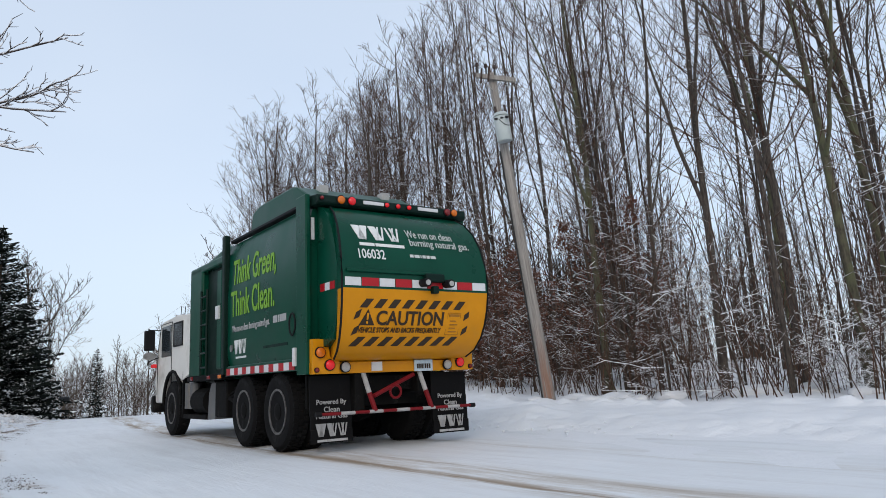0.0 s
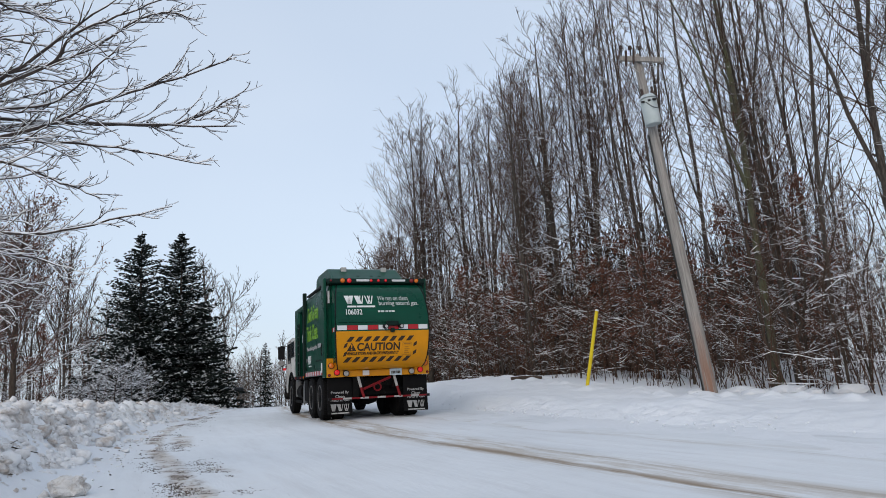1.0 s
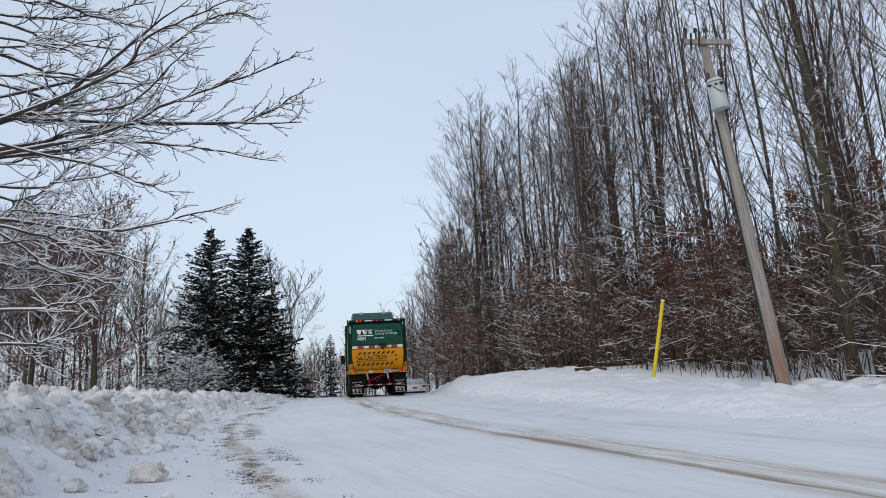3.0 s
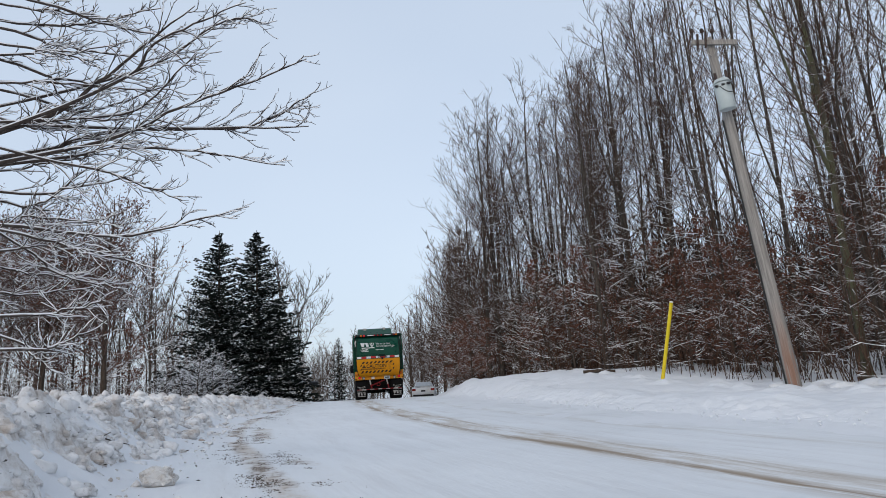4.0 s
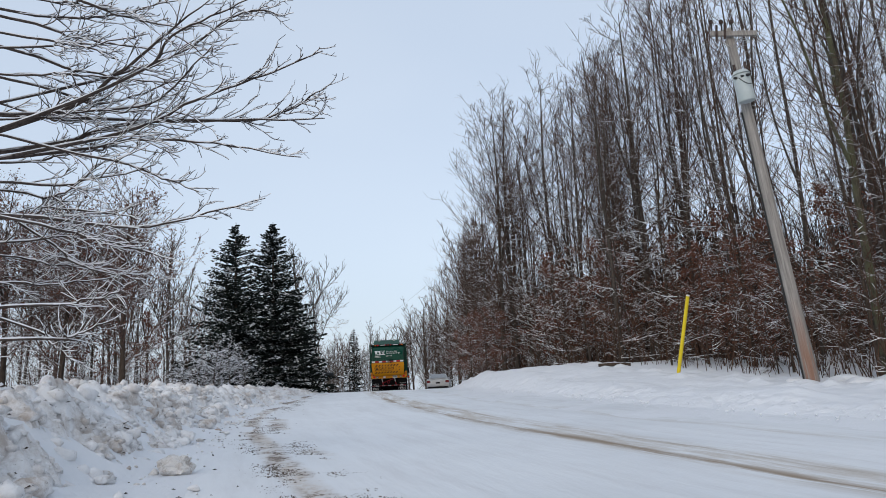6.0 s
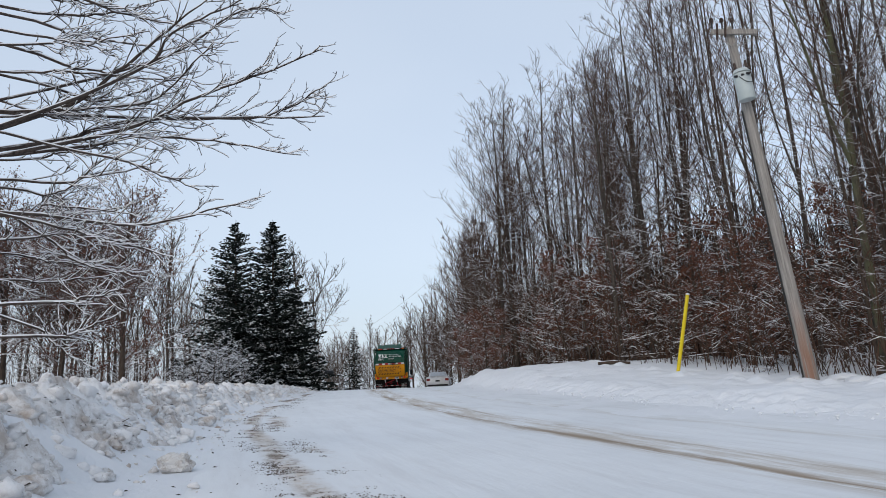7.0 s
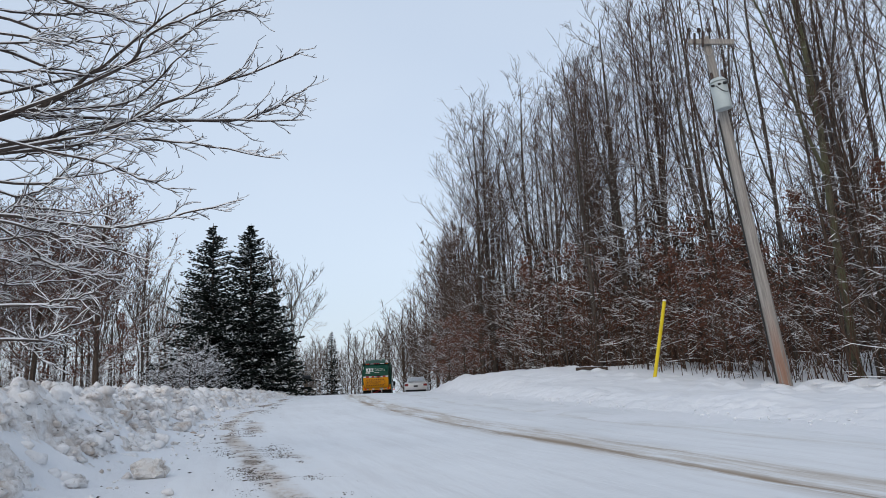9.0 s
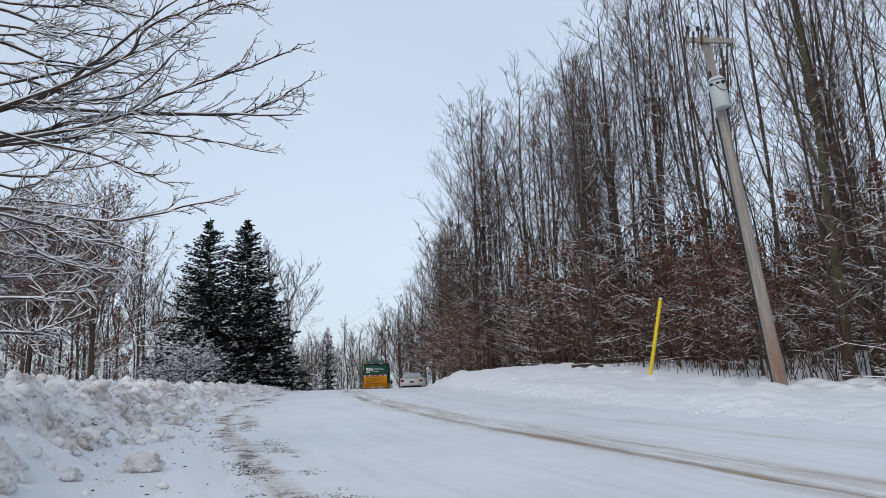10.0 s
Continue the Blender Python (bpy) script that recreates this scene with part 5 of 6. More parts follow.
    box(bm, -1.22, 1.22, 7.02, 7.24, 0.42, 0.78, 0.04)
    part("front_bumper", bm, CHASSIS, cab)
    for x in (-0.98, -0.90):
        bm = bmesh.new()
        rod(bm, (x, 5.9, 2.9), (x, 5.85, 3.28), 0.008, n=5)
        part("antenna", bm, HOOD_GREY, cab)


def lower_cab():
    """The cab is a low-entry one: everything over the wheel arch sits lower."""
    for ob in truck.children_recursive:
        top = ob
        while top.parent is not truck:
            top = top.parent
        if top.name.split(".")[0] == "cab":
            for v in ob.data.vertices:
                if v.co.z > 1.28:
                    v.co.z = 1.28 + (v.co.z - 1.28) * 0.665


build_body()
build_hopper()
build_tailgate()
build_rear()
build_chassis()
build_cab()
lower_cab()
WHEELS = [build_wheel(x, y, y < 5, y > 5) for x, y in ((-1.09, 0), (1.09, 0), (-1.09, 1.36), (1.09, 1.36), (-1.05, 5.69), (1.05, 5.69))]


# ---- the near tree whose branches hang in from the side ----
def spot3(az, el, d):
    a, e = radians(az), radians(el)
    return np.array((d * math.sin(a) * math.cos(e), d * math.cos(a) * math.cos(e), EYE + d * math.sin(e)))


BARK_NEAR = bark_material("smooth_grey_bark", (0.06, 0.05, 0.045), (0.14, 0.12, 0.108), 0.25, scale=9)
TWIG_NEAR = bark_material("snow_laden_twigs", (0.030, 0.023, 0.020), (0.090, 0.072, 0.064), 0.44, scale=9)


def bend(rng, a, b, sag, steps, wobble):
    """A gently crooked way from a to b."""
    t = np.linspace(0, 1, steps + 1)[:, None]
    p = a + (b - a) * t + np.array((0, 0, 1.0)) * (-sag * 4 * t * (1 - t))
    w = np.cumsum(rng.normal(0, wobble, (steps + 1, 3)), axis=0)
    w -= w[0] + (w[-1] - w[0]) * t
    return p + w


def near_tree():
    rng = np.random.default_rng(77)
    root = tagged(new("bare_tree"), "bare tree reaching snow-lined branches over the verge", "tree")
    foot = np.array((-6.6, 3.6, height_at(-6.6, 3.6) - 0.2))
    trunk = bend(rng, foot, foot + np.array((0.3, 0.3, 7.5)), 0, 10, 0.03)
    v, f = tubes([(trunk, np.linspace(0.20, 0.07, 11), 12)])
    link_mesh("trunk", v, f, BARK_NEAR, root, shade=True)
    # main branches: reach, three places by bearing and elevation, thickness
    upper = ((6.4, -32.5, 19.1, -25.9, 23.7, -19.0, 29.8, 0.026), (6.5, -32.4, 17.4, -24.2, 20.6, -9.9, 21.7, 0.026), (6.2, -28.9, 18.4, -19.8, 22.5, -10.0, 26.7, 0.017),
             (6.4, -24.2, 20.6, -14.0, 22.0, -9.7, 24.0, 0.012), (6.1, -28.4, 21.6, -22.0, 26.9, -15.0, 30.4, 0.014), (6.6, -27.4, 22.7, -17.8, 28.3, -14.1, 29.2, 0.012),
             (6.3, -32.6, 20.2, -23.4, 22.0, -18.9, 26.5, 0.013), (6.3, -32.4, 17.2, -23.6, 19.4, -11.8, 18.7, 0.014), (6.1, -30.3, 18.0, -23.7, 17.0, -19.6, 15.8, 0.009))
    lower = ((6.1, -32.1, 13.2, -24.0, 13.2, -14.6, 15.5, 0.014), (6.0, -32.0, 12.9, -26.3, 11.8, -21.5, 10.6, 0.010), (6.2, -32.1, 13.1, -28.2, 10.3, -23.6, 9.2, 0.010),
             (5.7, -31.6, 6.8, -27.1, 7.4, -24.6, 8.3, 0.010), (5.6, -31.5, 4.9, -27.9, 5.1, -25.3, 6.2, 0.009), (5.8, -31.5, 5.9, -29.5, 4.8, -27.7, 3.6, 0.008),
             (6.3, -32.2, 15.5, -27.7, 16.0, -22.8, 17.6, 0.010))
    crossing = ((6.7, -33.1, 26.1, -28.7, 25.8, -23.2, 25.8, 0.012), (6.5, -33.0, 24.3, -28.6, 23.7, -21.5, 23.6, 0.012), (6.5, -31.1, 28.1, -26.5, 27.6, -20.3, 27.5, 0.011),
                (6.9, -33.2, 26.9, -27.6, 27.3, -21.6, 29.3, 0.012), (6.7, -32.8, 22.2, -26.9, 21.6, -20.2, 24.4, 0.011))
    branches, caps = [], []

    def cap(p, r):
        """The ridge of snow that lies along a branch, thicker here and thinner there."""
        r = np.asarray(r, float)
        heap = 0.72 + 0.30 * np.sin(np.arange(len(r)) * 1.7 + p[0][0] * 9)
        top = np.array(p) + np.array((0, 0, 1.0)) * (r * 0.70 + 0.0018)[:, None]
        caps.append((top, r * heap * 0.70 + 0.0022, 5))

    def sweep(points, steps):
        """A smooth way through the points."""
        pts = [points[0] * 2 - points[1]] + list(points) + [points[-1] * 2 - points[-2]]
        out = []
        for a, b, c, d in zip(pts, pts[1:], pts[2:], pts[3:]):
            for t in np.arange(steps) / steps:
                out.append(0.5 * (2 * b + (c - a) * t + (2 * a - 5 * b + 4 * c - d) * t * t + (3 * b - a - 3 * c + d) * t ** 3))
        return np.array(out + [points[-1]])

    # thinner ones that fill in beside the trunk
    filling = []
    for i in range(13):
        el = 8.5 + 1.55 * i + rng.normal(0, 0.4)
        filling.append((rng.uniform(6.0, 6.9), -34.0, el, -29.5, el + rng.uniform(-0.6, 1.4), -25.5 + rng.uniform(-1.5, 2.5), el + rng.uniform(-1.0, 3.2), 0.008))
    for d, az0, el0, az1, el1, az2, el2, r in upper + lower + crossing + tuple(filling):
        a, m, b = spot3(az0, el0, d * 1.02), spot3(az1, el1, d), spot3(az2, el2, d * 0.97)
        fork = foot + np.array((0.15, 0.15, 0.0))
        rise = (a[2] - m[2]) / np.linalg.norm((a - m)[:2]) * np.linalg.norm((a - fork)[:2])
        fork[2] = min(max(a[2] + 0.8 * rise, foot[2] + 0.6), foot[2] + 7.0)
        p = sweep([fork, a, m, b], 9)
        w = np.cumsum(rng.normal(0, 0.007, p.shape), axis=0)
        t = np.linspace(0, 1, len(p))[:, None]
        p = p + w - w[0] - (w[-1] - w[0]) * t
        pr = 0.86 * r * (1 - t[:, 0]) ** 0.7 + 0.0030
        branches.append((p, pr, 7))
        cap(p[6:], pr[6:])
        ext = float(np.linalg.norm(p[-1] - p[9]))
        n = int(5 + 5.4 * ext)
        for j in range(n):
            f = 0.34 + 0.64 * (j + rng.random()) / n
            q, e = along(p, f)
            way = offshoot(rng, e, 34)
            way = unit(way * np.array((1, 0.75, 0.9)) + np.array((0.16, 0.0, 0.02)))
            way[2] = min(max(way[2], -0.30), 0.60)
            ln = rng.uniform(0.30, 1.05) * (1.13 - f) * min(1.2, ext / 2)
            sp, sr = limb(rng, q, way, ln, 0.0052, 0.0028, 9, 0.13, 0.12)
            branches.append((sp, sr, 5))
            cap(sp, sr)
            for k2 in range(int(2 + 4.5 * ln)):
                g, w2 = along(sp, rng.uniform(0.12, 0.98))
                tp, tr = limb(rng, g, unit(offshoot(rng, w2, 35) + np.array((0.12, 0, 0.02))), rng.uniform(0.08, 0.34) * (0.6 + 0.4 * ln), 0.0034, 0.0020, 5, 0.16, 0.12)
                branches.append((tp, tr, 3))
                cap(tp, tr)
                for h in range(2):
                    g2, w3 = along(tp, rng.uniform(0.25, 1.0))
                    ep, er = limb(rng, g2, unit(offshoot(rng, w3, 42) + np.array((0.05, 0, 0.18))), rng.uniform(0.02, 0.08), 0.0030, 0.0018, 1, 0.08, 0.1)
                    branches.append((ep, er, 3))
    v, f = tubes(branches)
    crown = link_mesh("crown", v, f, TWIG_NEAR, root)
    v, f = tubes(caps)
    link_mesh("snow_cover", v, f, SNOW, crown, "snow lying along the branches", shade=True)


near_tree()


# ---- spruces ----
def needle_material():
    m, n, l, b = material("snow_dusted_needles")
    co = n.new("ShaderNodeTexCoord").outputs["Object"]
    a = noise_node(n, l, 3.0, 5, 0.6, co)
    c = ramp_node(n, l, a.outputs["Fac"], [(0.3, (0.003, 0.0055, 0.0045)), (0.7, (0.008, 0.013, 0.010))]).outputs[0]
    g = n.new("ShaderNodeNewGeometry")
    sep = n.new("ShaderNodeSeparateXYZ")
    l.new(g.outputs["Normal"], sep.inputs[0])
    patch = noise_node(n, l, 2.4, 5, 0.70, co)
    up = math_node(n, l, "ADD", sep.outputs["Z"], math_node(n, l, "MULTIPLY", math_node(n, l, "SUBTRACT", patch.outputs["Fac"], 0.5), 1.5))
    c = mix_node(n, l, range_node(n, l, up, 0.53, 0.66, 0, 0.9), c, (0.80, 0.83, 0.86))
    l.new(c, b.inputs["Base Color"])
    b.inputs["Roughness"].default_value = 0.75
    b.inputs["Specular IOR Level"].default_value = 0.15
    return m


NEEDLES = needle_material()


def spruce(seed, x, y, height, spread, label, levels=58, sprays=13):
    rng = np.random.default_rng(seed)
    root = tagged(new("spruce_tree"), label, "tree", group="spruces on the verge")
    z0 = height_at(x, y)
    tp = np.array([(0, 0, -0.2), (0.05, 0, height * 0.5), (0, 0, height)])
    v, f = tubes([(tp, [0.17, 0.09, 0.012], 8)])
    link_mesh("trunk", v, f, BARK_BROWN, root, shade=True)
    verts, faces = [], []
    for i in range(levels):
        whorl = rng.uniform(0.80, 1.14)
        for j in range(int(6 + 8 * (1 - i / levels))):
            h = min(0.985, 0.03 + 0.955 * (i + rng.uniform(-0.9, 0.9)) / levels)
            z = height * h
            reach = whorl * spread * (1 - h) ** 0.78 * min(1.0, (1.02 - h) * 9) + 0.05
            az = rng.uniform(0, 2 * math.pi)
            ln = reach * rng.uniform(0.72, 1.12) if rng.random() < 0.85 else reach * rng.uniform(0.4, 0.7)
            out = np.array((math.cos(az), math.sin(az), 0))
            droop = rng.uniform(0.10, 0.34) * (1 - h) - 0.25 * h
            n = max(4, int(1.7 * sprays * (0.3 + ln / spread * 0.7)))
            for k in range(n):
                t = (k + rng.random()) / n
                c = out * ln * t + np.array((0, 0, z - droop * ln * t + 0.22 * ln * t * t * 0.6))
                side_v = np.array((-out[1], out[0], 0)) * (1 if k % 2 else -1)
                w = unit(out * rng.uniform(0.5, 1.0) + side_v * rng.uniform(0.1, 1.0) + np.array((0, 0, rng.uniform(-0.35, 0.05))))
                s = rng.uniform(0.20, 0.42) * (0.5 + 0.5 * (1 - h))
                nrm = unit(np.cross(w, np.array((-out[1], out[0], 0)) + rng.normal(0, 0.35, 3)))
                sv = unit(np.cross(nrm, w))
                q = len(verts)
                drop = np.array((0, 0, -0.05 * s / 0.2))
                verts += [c, c + w * s * 0.45 + sv * s * 0.19 + drop, c + w * s, c + w * s * 0.45 - sv * s * 0.19 + drop, c + w * s * 0.5 + np.array((0, 0, 0.02))]
                faces += [(q, q + 1, q + 4), (q + 1, q + 2, q + 4), (q + 2, q + 3, q + 4), (q + 3, q, q + 4)]
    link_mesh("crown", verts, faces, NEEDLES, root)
    root.location = (x, y, z0)
    return root


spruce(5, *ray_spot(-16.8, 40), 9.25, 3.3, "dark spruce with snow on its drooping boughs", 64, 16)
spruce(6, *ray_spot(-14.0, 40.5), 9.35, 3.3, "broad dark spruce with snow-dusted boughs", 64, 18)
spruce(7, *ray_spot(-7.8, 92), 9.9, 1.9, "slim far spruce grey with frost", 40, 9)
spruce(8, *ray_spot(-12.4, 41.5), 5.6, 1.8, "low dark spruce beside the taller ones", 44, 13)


# ---- the other trees and shrubs ----
def plant_left():
    rng = np.random.default_rng(9)
    g = "trees beyond the snow bank"
    # young oaks that keep their leaves
    for az, d, size in ((-28.4, 24.5, 0.92), (-31.8, 26, 1.0), (-35.5, 24, 0.9)):
        x, y = ray_spot(az, d)
        plant(13, x, y, az * 31, size, group=g)
    for az, d, size in ((-26.4, 27, 0.62), (-22.9, 31, 0.5)):
        x, y = ray_spot(az, d)
        plant(6, x, y, az * 31, size, group=g)
    for kind, az, d, size in ((8, -21.4, 34, 0.86), (10, -22.8, 40, 0.80), (10, -19.8, 44, 0.9), (8, -10.9, 47, 0.92), (8, -12.4, 48, 1.15), (10, -12.8, 50, 1.2), (10, -27.5, 33, 0.75), (10, -25, 36, 0.8),
                              (8, -30.5, 36, 0.85), (10, -33, 34, 0.9), (8, -35, 37, 0.9), (10, -23.6, 38, 0.7), (8, -38, 35, 0.9)):
        x, y = ray_spot(az, d)
        plant(kind, x, y, az * 17, size, group=g)
    for i in range(38):
        az = rng.uniform(-48, -17)
        d = rng.uniform(40, 75)
        x, y = ray_spot(az, d)
        plant(int(rng.choice([8, 10, 10])), x, y, rng.uniform(0, 360), d * rng.uniform(0.13, 0.17) / 8 * (1.2 if az < -24 else 1.0), group=g)
    # the snowy shrubs before the spruces
    for az, d, size in ((-19.4, 31, 0.55), (-18.2, 30, 0.6), (-17.0, 30.5, 0.58), (-15.9, 31, 0.5), (-20.4, 32, 0.5), (-22, 31, 0.42), (-24.5, 27, 0.4), (-27, 26, 0.35), (-30, 24, 0.38)):
        x, y = ray_spot(az, d)
        plant(12, x, y, az * 53, size * 1.1, group="snowy shrubs by the bank")
    # far trees where the road drops away
    for i in range(40):
        az = rng.uniform(-10.8, 1.4)
        d = rng.uniform(84, 125)
        x, y = ray_spot(az, d)
        el = 4.4 + (0.55 * max(0, az + 5) if az > -5 else 0.0)
        lim = EYE + d * math.tan(radians(el)) - height_at(x, y)
        plant(int(rng.choice([8, 10, 9])), x, y, rng.uniform(0, 360), lim / 8 * rng.uniform(0.6, 1.05), group="far trees past the crest")
    for az, d, size in ((-6.3, 88, 1.28), (-5.7, 92, 1.2), (-2.2, 82, 1.25), (-1.4, 78, 1.25), (-0.6, 74, 1.35), (0.4, 70, 1.4), (-3.2, 86, 1.1), (1.2, 66, 1.5), (2.0, 60, 1.55), (-4.4, 84, 1.0)):
        x, y = ray_spot(az, d)
        plant(10 if az < -5 else 9, x, y, az * 71, size, group="far trees past the crest")


plant_left()


def far_wood_end():
    """The darker, spreading trees at the far end of the wood, where the road drops out of sight."""
    rng = np.random.default_rng(15)
    for i in range(14):
        az = -4.6 + 7.0 * (i + rng.random()) / 14
        d = rng.uniform(66, 82) if az < 0 else rng.uniform(56, 72)
        x, y = ray_spot(az, d)
        x = max(x, float(right_x(y)) + 2.2)
        el = float(np.interp(az, [-5, -2, 0, 1.5, 4], [5.2, 7.6, 10.5, 13, 17]))
        lim = EYE + d * math.tan(radians(el)) - height_at(x, y)
        plant(9, x, y, rng.uniform(0, 360), lim / 9 * rng.uniform(0.75, 1.05), group="trees at the end of the woods")


far_wood_end()


def far_woods():
    """Thick woods far off on every side: uncountable thin stems and twigs."""
    rng = np.random.default_rng(3)
    deep, pale = [], []
    for i in range(2300):
        if i < 700:
            x, y = ray_spot(rng.uniform(7, 34), rng.uniform(27, 60))
            x = max(x, float(woods_edge(y)) + 4.5)
            h = rng.uniform(2.5, 6.5)
        elif i < 1750:
            y = rng.uniform(4, 95)
            x = float(woods_edge(y)) + rng.uniform(13, 42)
            h = rng.uniform(5, 12)
        else:
            x, y = ray_spot(rng.uniform(-75, -9), rng.uniform(75, 130))
            h = rng.uniform(4, 9)
        # deep stems take the twig colour that has the wood's shade in it
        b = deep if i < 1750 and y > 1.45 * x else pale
        z = float(land(np.array([x]), np.array([y]))[0]) - 0.1
        p, r = limb(rng, (x, y, z), (rng.normal(0, 0.06) - 0.03, 0, 1), h, rng.uniform(0.022, 0.075), 0.015, 3, 0.04, 0)
        b.append((p, r, 3))
        for k in range(9):
            q, e = along(p, rng.uniform(0.12, 1))
            lp, lr = limb(rng, q, offshoot(rng, e, 48), rng.uniform(0.8, 2.4), 0.020, 0.010, 2, 0.22, 0.3)
            b.append((lp, lr, 3))
    for b, mat, label in ((deep, TWIG_SHADED, "dense woods behind the roadside trees, coloured dark for the shade inside"), (pale, TWIG_FROST, "dense bare woods in the distance dusted with snow")):
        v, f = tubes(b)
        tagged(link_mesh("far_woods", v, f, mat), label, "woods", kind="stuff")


far_woods()


def brush():
    """The tangle of thin stems on the floor of the wood."""
    rng = np.random.default_rng(31)
    b = []
    for i in range(2500):
        if i < 1800:
            y = rng.uniform(7, 62)
            x = float(woods_edge(y)) + abs(rng.normal(0, 4.0)) - 0.3
        else:
            x, y = ray_spot(rng.uniform(-50, -18.5), rng.uniform(33, 62))
        z = float(land(np.array([x]), np.array([y]))[0]) - 0.1
        h = 0.7 + 4.6 * rng.random() ** 1.6
        p, r = limb(rng, (x, y, z), (rng.normal(-0.05, 0.15), rng.normal(0, 0.15), 1), h, rng.uniform(0.008, 0.018), 0.005, 4, 0.12, 0.0)
        b.append((p, r, 3))
        for k in range(5):
            q, e = along(p, rng.uniform(0.2, 1))
            lp, lr = limb(rng, q, offshoot(rng, e, 50), h * rng.uniform(0.10, 0.34), 0.0080, 0.005, 3, 0.20, 0.25)
            b.append((lp, lr, 3))
    v, f = tubes(b)
    tagged(link_mesh("undergrowth", v, f, TWIG_SNOW), "tangled bare undergrowth lined with snow", "undergrowth", kind="stuff")


brush()


# ---- utility pole with its transformer ----
def wood_pole_material():
    m, n, l, b = material("weathered_pole_wood")
    co = n.new("ShaderNodeTexCoord").outputs["Object"]
    mp = n.new("ShaderNodeMapping")
    mp.inputs["Scale"].default_value = (1, 1, 0.05)
    l.new(co, mp.inputs["Vector"])
    grain = noise_node(n, l, 26, 6, 0.65, mp.outputs[0])
    patch = noise_node(n, l, 6.0, 4, 0.6, mp.outputs[0])
    sep = n.new("ShaderNodeSeparateXYZ")
    l.new(co, sep.inputs[0])
    c = ramp_node(n, l, grain.outputs["Fac"], [(0.3, (0.16, 0.145, 0.13)), (0.7, (0.36, 0.335, 0.31))]).outputs[0]
    low = math_node(n, l, "MULTIPLY", range_node(n, l, sep.outputs["Z"], 0.5, 2.6, 1.0, 0.0), range_node(n, l, patch.outputs["Fac"], 0.50, 0.58))
    c = mix_node(n, l, math_node(n, l, "MULTIPLY", low, 0.6), c, (0.24, 0.085, 0.032))
    l.new(c, b.inputs["Base Color"])
    b.inputs["Roughness"].default_value = 0.85
    bump_node(n, l, grain.outputs["Fac"], 0.6, 0.01, b)
    return m


def utility_pole():
    base_xy = ray_spot(25.75, 18.5)
    top = spot3(23.1, 25.4, 19.6)
    base = np.array((*base_xy, height_at(*base_xy) - 0.3))
    root = tagged(new("utility_pole"), "leaning weathered wooden utility pole with a transformer", "utility pole")
    axis = unit(top - base)
    ln = float(np.linalg.norm(top - base))
    q = Vector(axis).to_track_quat("Z", "Y").to_matrix().to_4x4()
    root.matrix_basis = Matrix.Translation(base) @ q
    toward = Vector(q.inverted() @ Vector((-math.sin(radians(25)), -math.cos(radians(25)), 0)))
    ta = math.atan2(toward.y, toward.x)
    wood = wood_pole_material()
    grey = plain("grey_transformer_paint", (0.42, 0.47, 0.47), 0.4, vary=0.1, scale=3, dirt=(0.3, 0.29, 0.27), dirt_at=0.68)
    dark = plain("dark_iron", (0.04, 0.04, 0.04), 0.6, 0.4)
    porcelain = plain("brown_porcelain", (0.05, 0.03, 0.025), 0.25)
    ring = 16
    v, f = [], []
    for i, z in enumerate(np.linspace(0, ln, 14)):
        r = 0.158 - 0.055 * z / ln
        v += [((r + 0.004 * math.sin(3 * k + i)) * math.cos(2 * math.pi * k / ring), (r + 0.004 * math.sin(3 * k + i)) * math.sin(2 * math.pi * k / ring), z) for k in range(ring)]
    for i in range(13):
        f += [(i * ring + k, i * ring + (k + 1) % ring, (i + 1) * ring + (k + 1) % ring, (i + 1) * ring + k) for k in range(ring)]
    f.append(tuple(range(13 * ring, 14 * ring)))
    link_mesh("pole", v, f, wood, root, shade=True)
    # u: across the line of sight, w: towards the road
    w, u = Vector((math.cos(ta), math.sin(ta), 0)), Vector((math.sin(ta), -math.cos(ta), 0)) * -1

    def at(a, b, z):
        return w * a + u * b + Vector((0, 0, z))

    fr = Matrix((( u.x, w.x, 0, 0), (u.y, w.y, 0, 0), (0, 0, 1, 0), (0, 0, 0, 1)))
    zt = ln - 1.64
    bm = bmesh.new()
    bmesh.ops.create_cone(bm, cap_ends=True, segments=28, radius1=0.195, radius2=0.195, depth=0.66, matrix=Matrix.Translation(at(0.40, 0.04, zt)))
    bmesh.ops.bevel(bm, geom=[e for e in bm.edges if abs(e.verts[0].co.z - e.verts[1].co.z) < 0.01], offset=0.03, segments=2, affect="EDGES", profile=0.5)
    tank = part("transformer", bm, grey, root, "grey transformer can", smooth_angle=35)
    bm = bmesh.new()
    bmesh.ops.create_cone(bm, cap_ends=True, segments=28, radius1=0.21, radius2=0.15, depth=0.09, matrix=Matrix.Translation(at(0.40, 0.04, zt + 0.38)))
    part("lid", bm, grey, tank)
    for k in (-0.13, 0.02, 0.14):
        bm = bmesh.new()
        bmesh.ops.create_cone(bm, cap_ends=True, segments=12, radius1=0.035, radius2=0.028, depth=0.07, matrix=Matrix.Translation(at(0.58, 0.04 + k, zt + 0.24)) @ pose(0, 0, 0, 90, 0, 0))
        part("bushing", bm, dark, tank)
    for k in (-0.10, 0.14):
        bm = bmesh.new()
        for s in range(3):
            bmesh.ops.create_cone(bm, cap_ends=True, segments=12, radius1=0.05 - 0.008 * s, radius2=0.03, depth=0.07, matrix=Matrix.Translation(at(0.40, 0.04 + k, zt + 0.46 + 0.06 * s)))
        part("insulator", bm, porcelain, tank)
    bm = bmesh.new()
    pts = [at(0.60, -0.02 + 0.045 * i, zt + 0.22 - 0.035 * i - 0.06 * math.sin(math.pi * i / 6)) for i in range(7)]
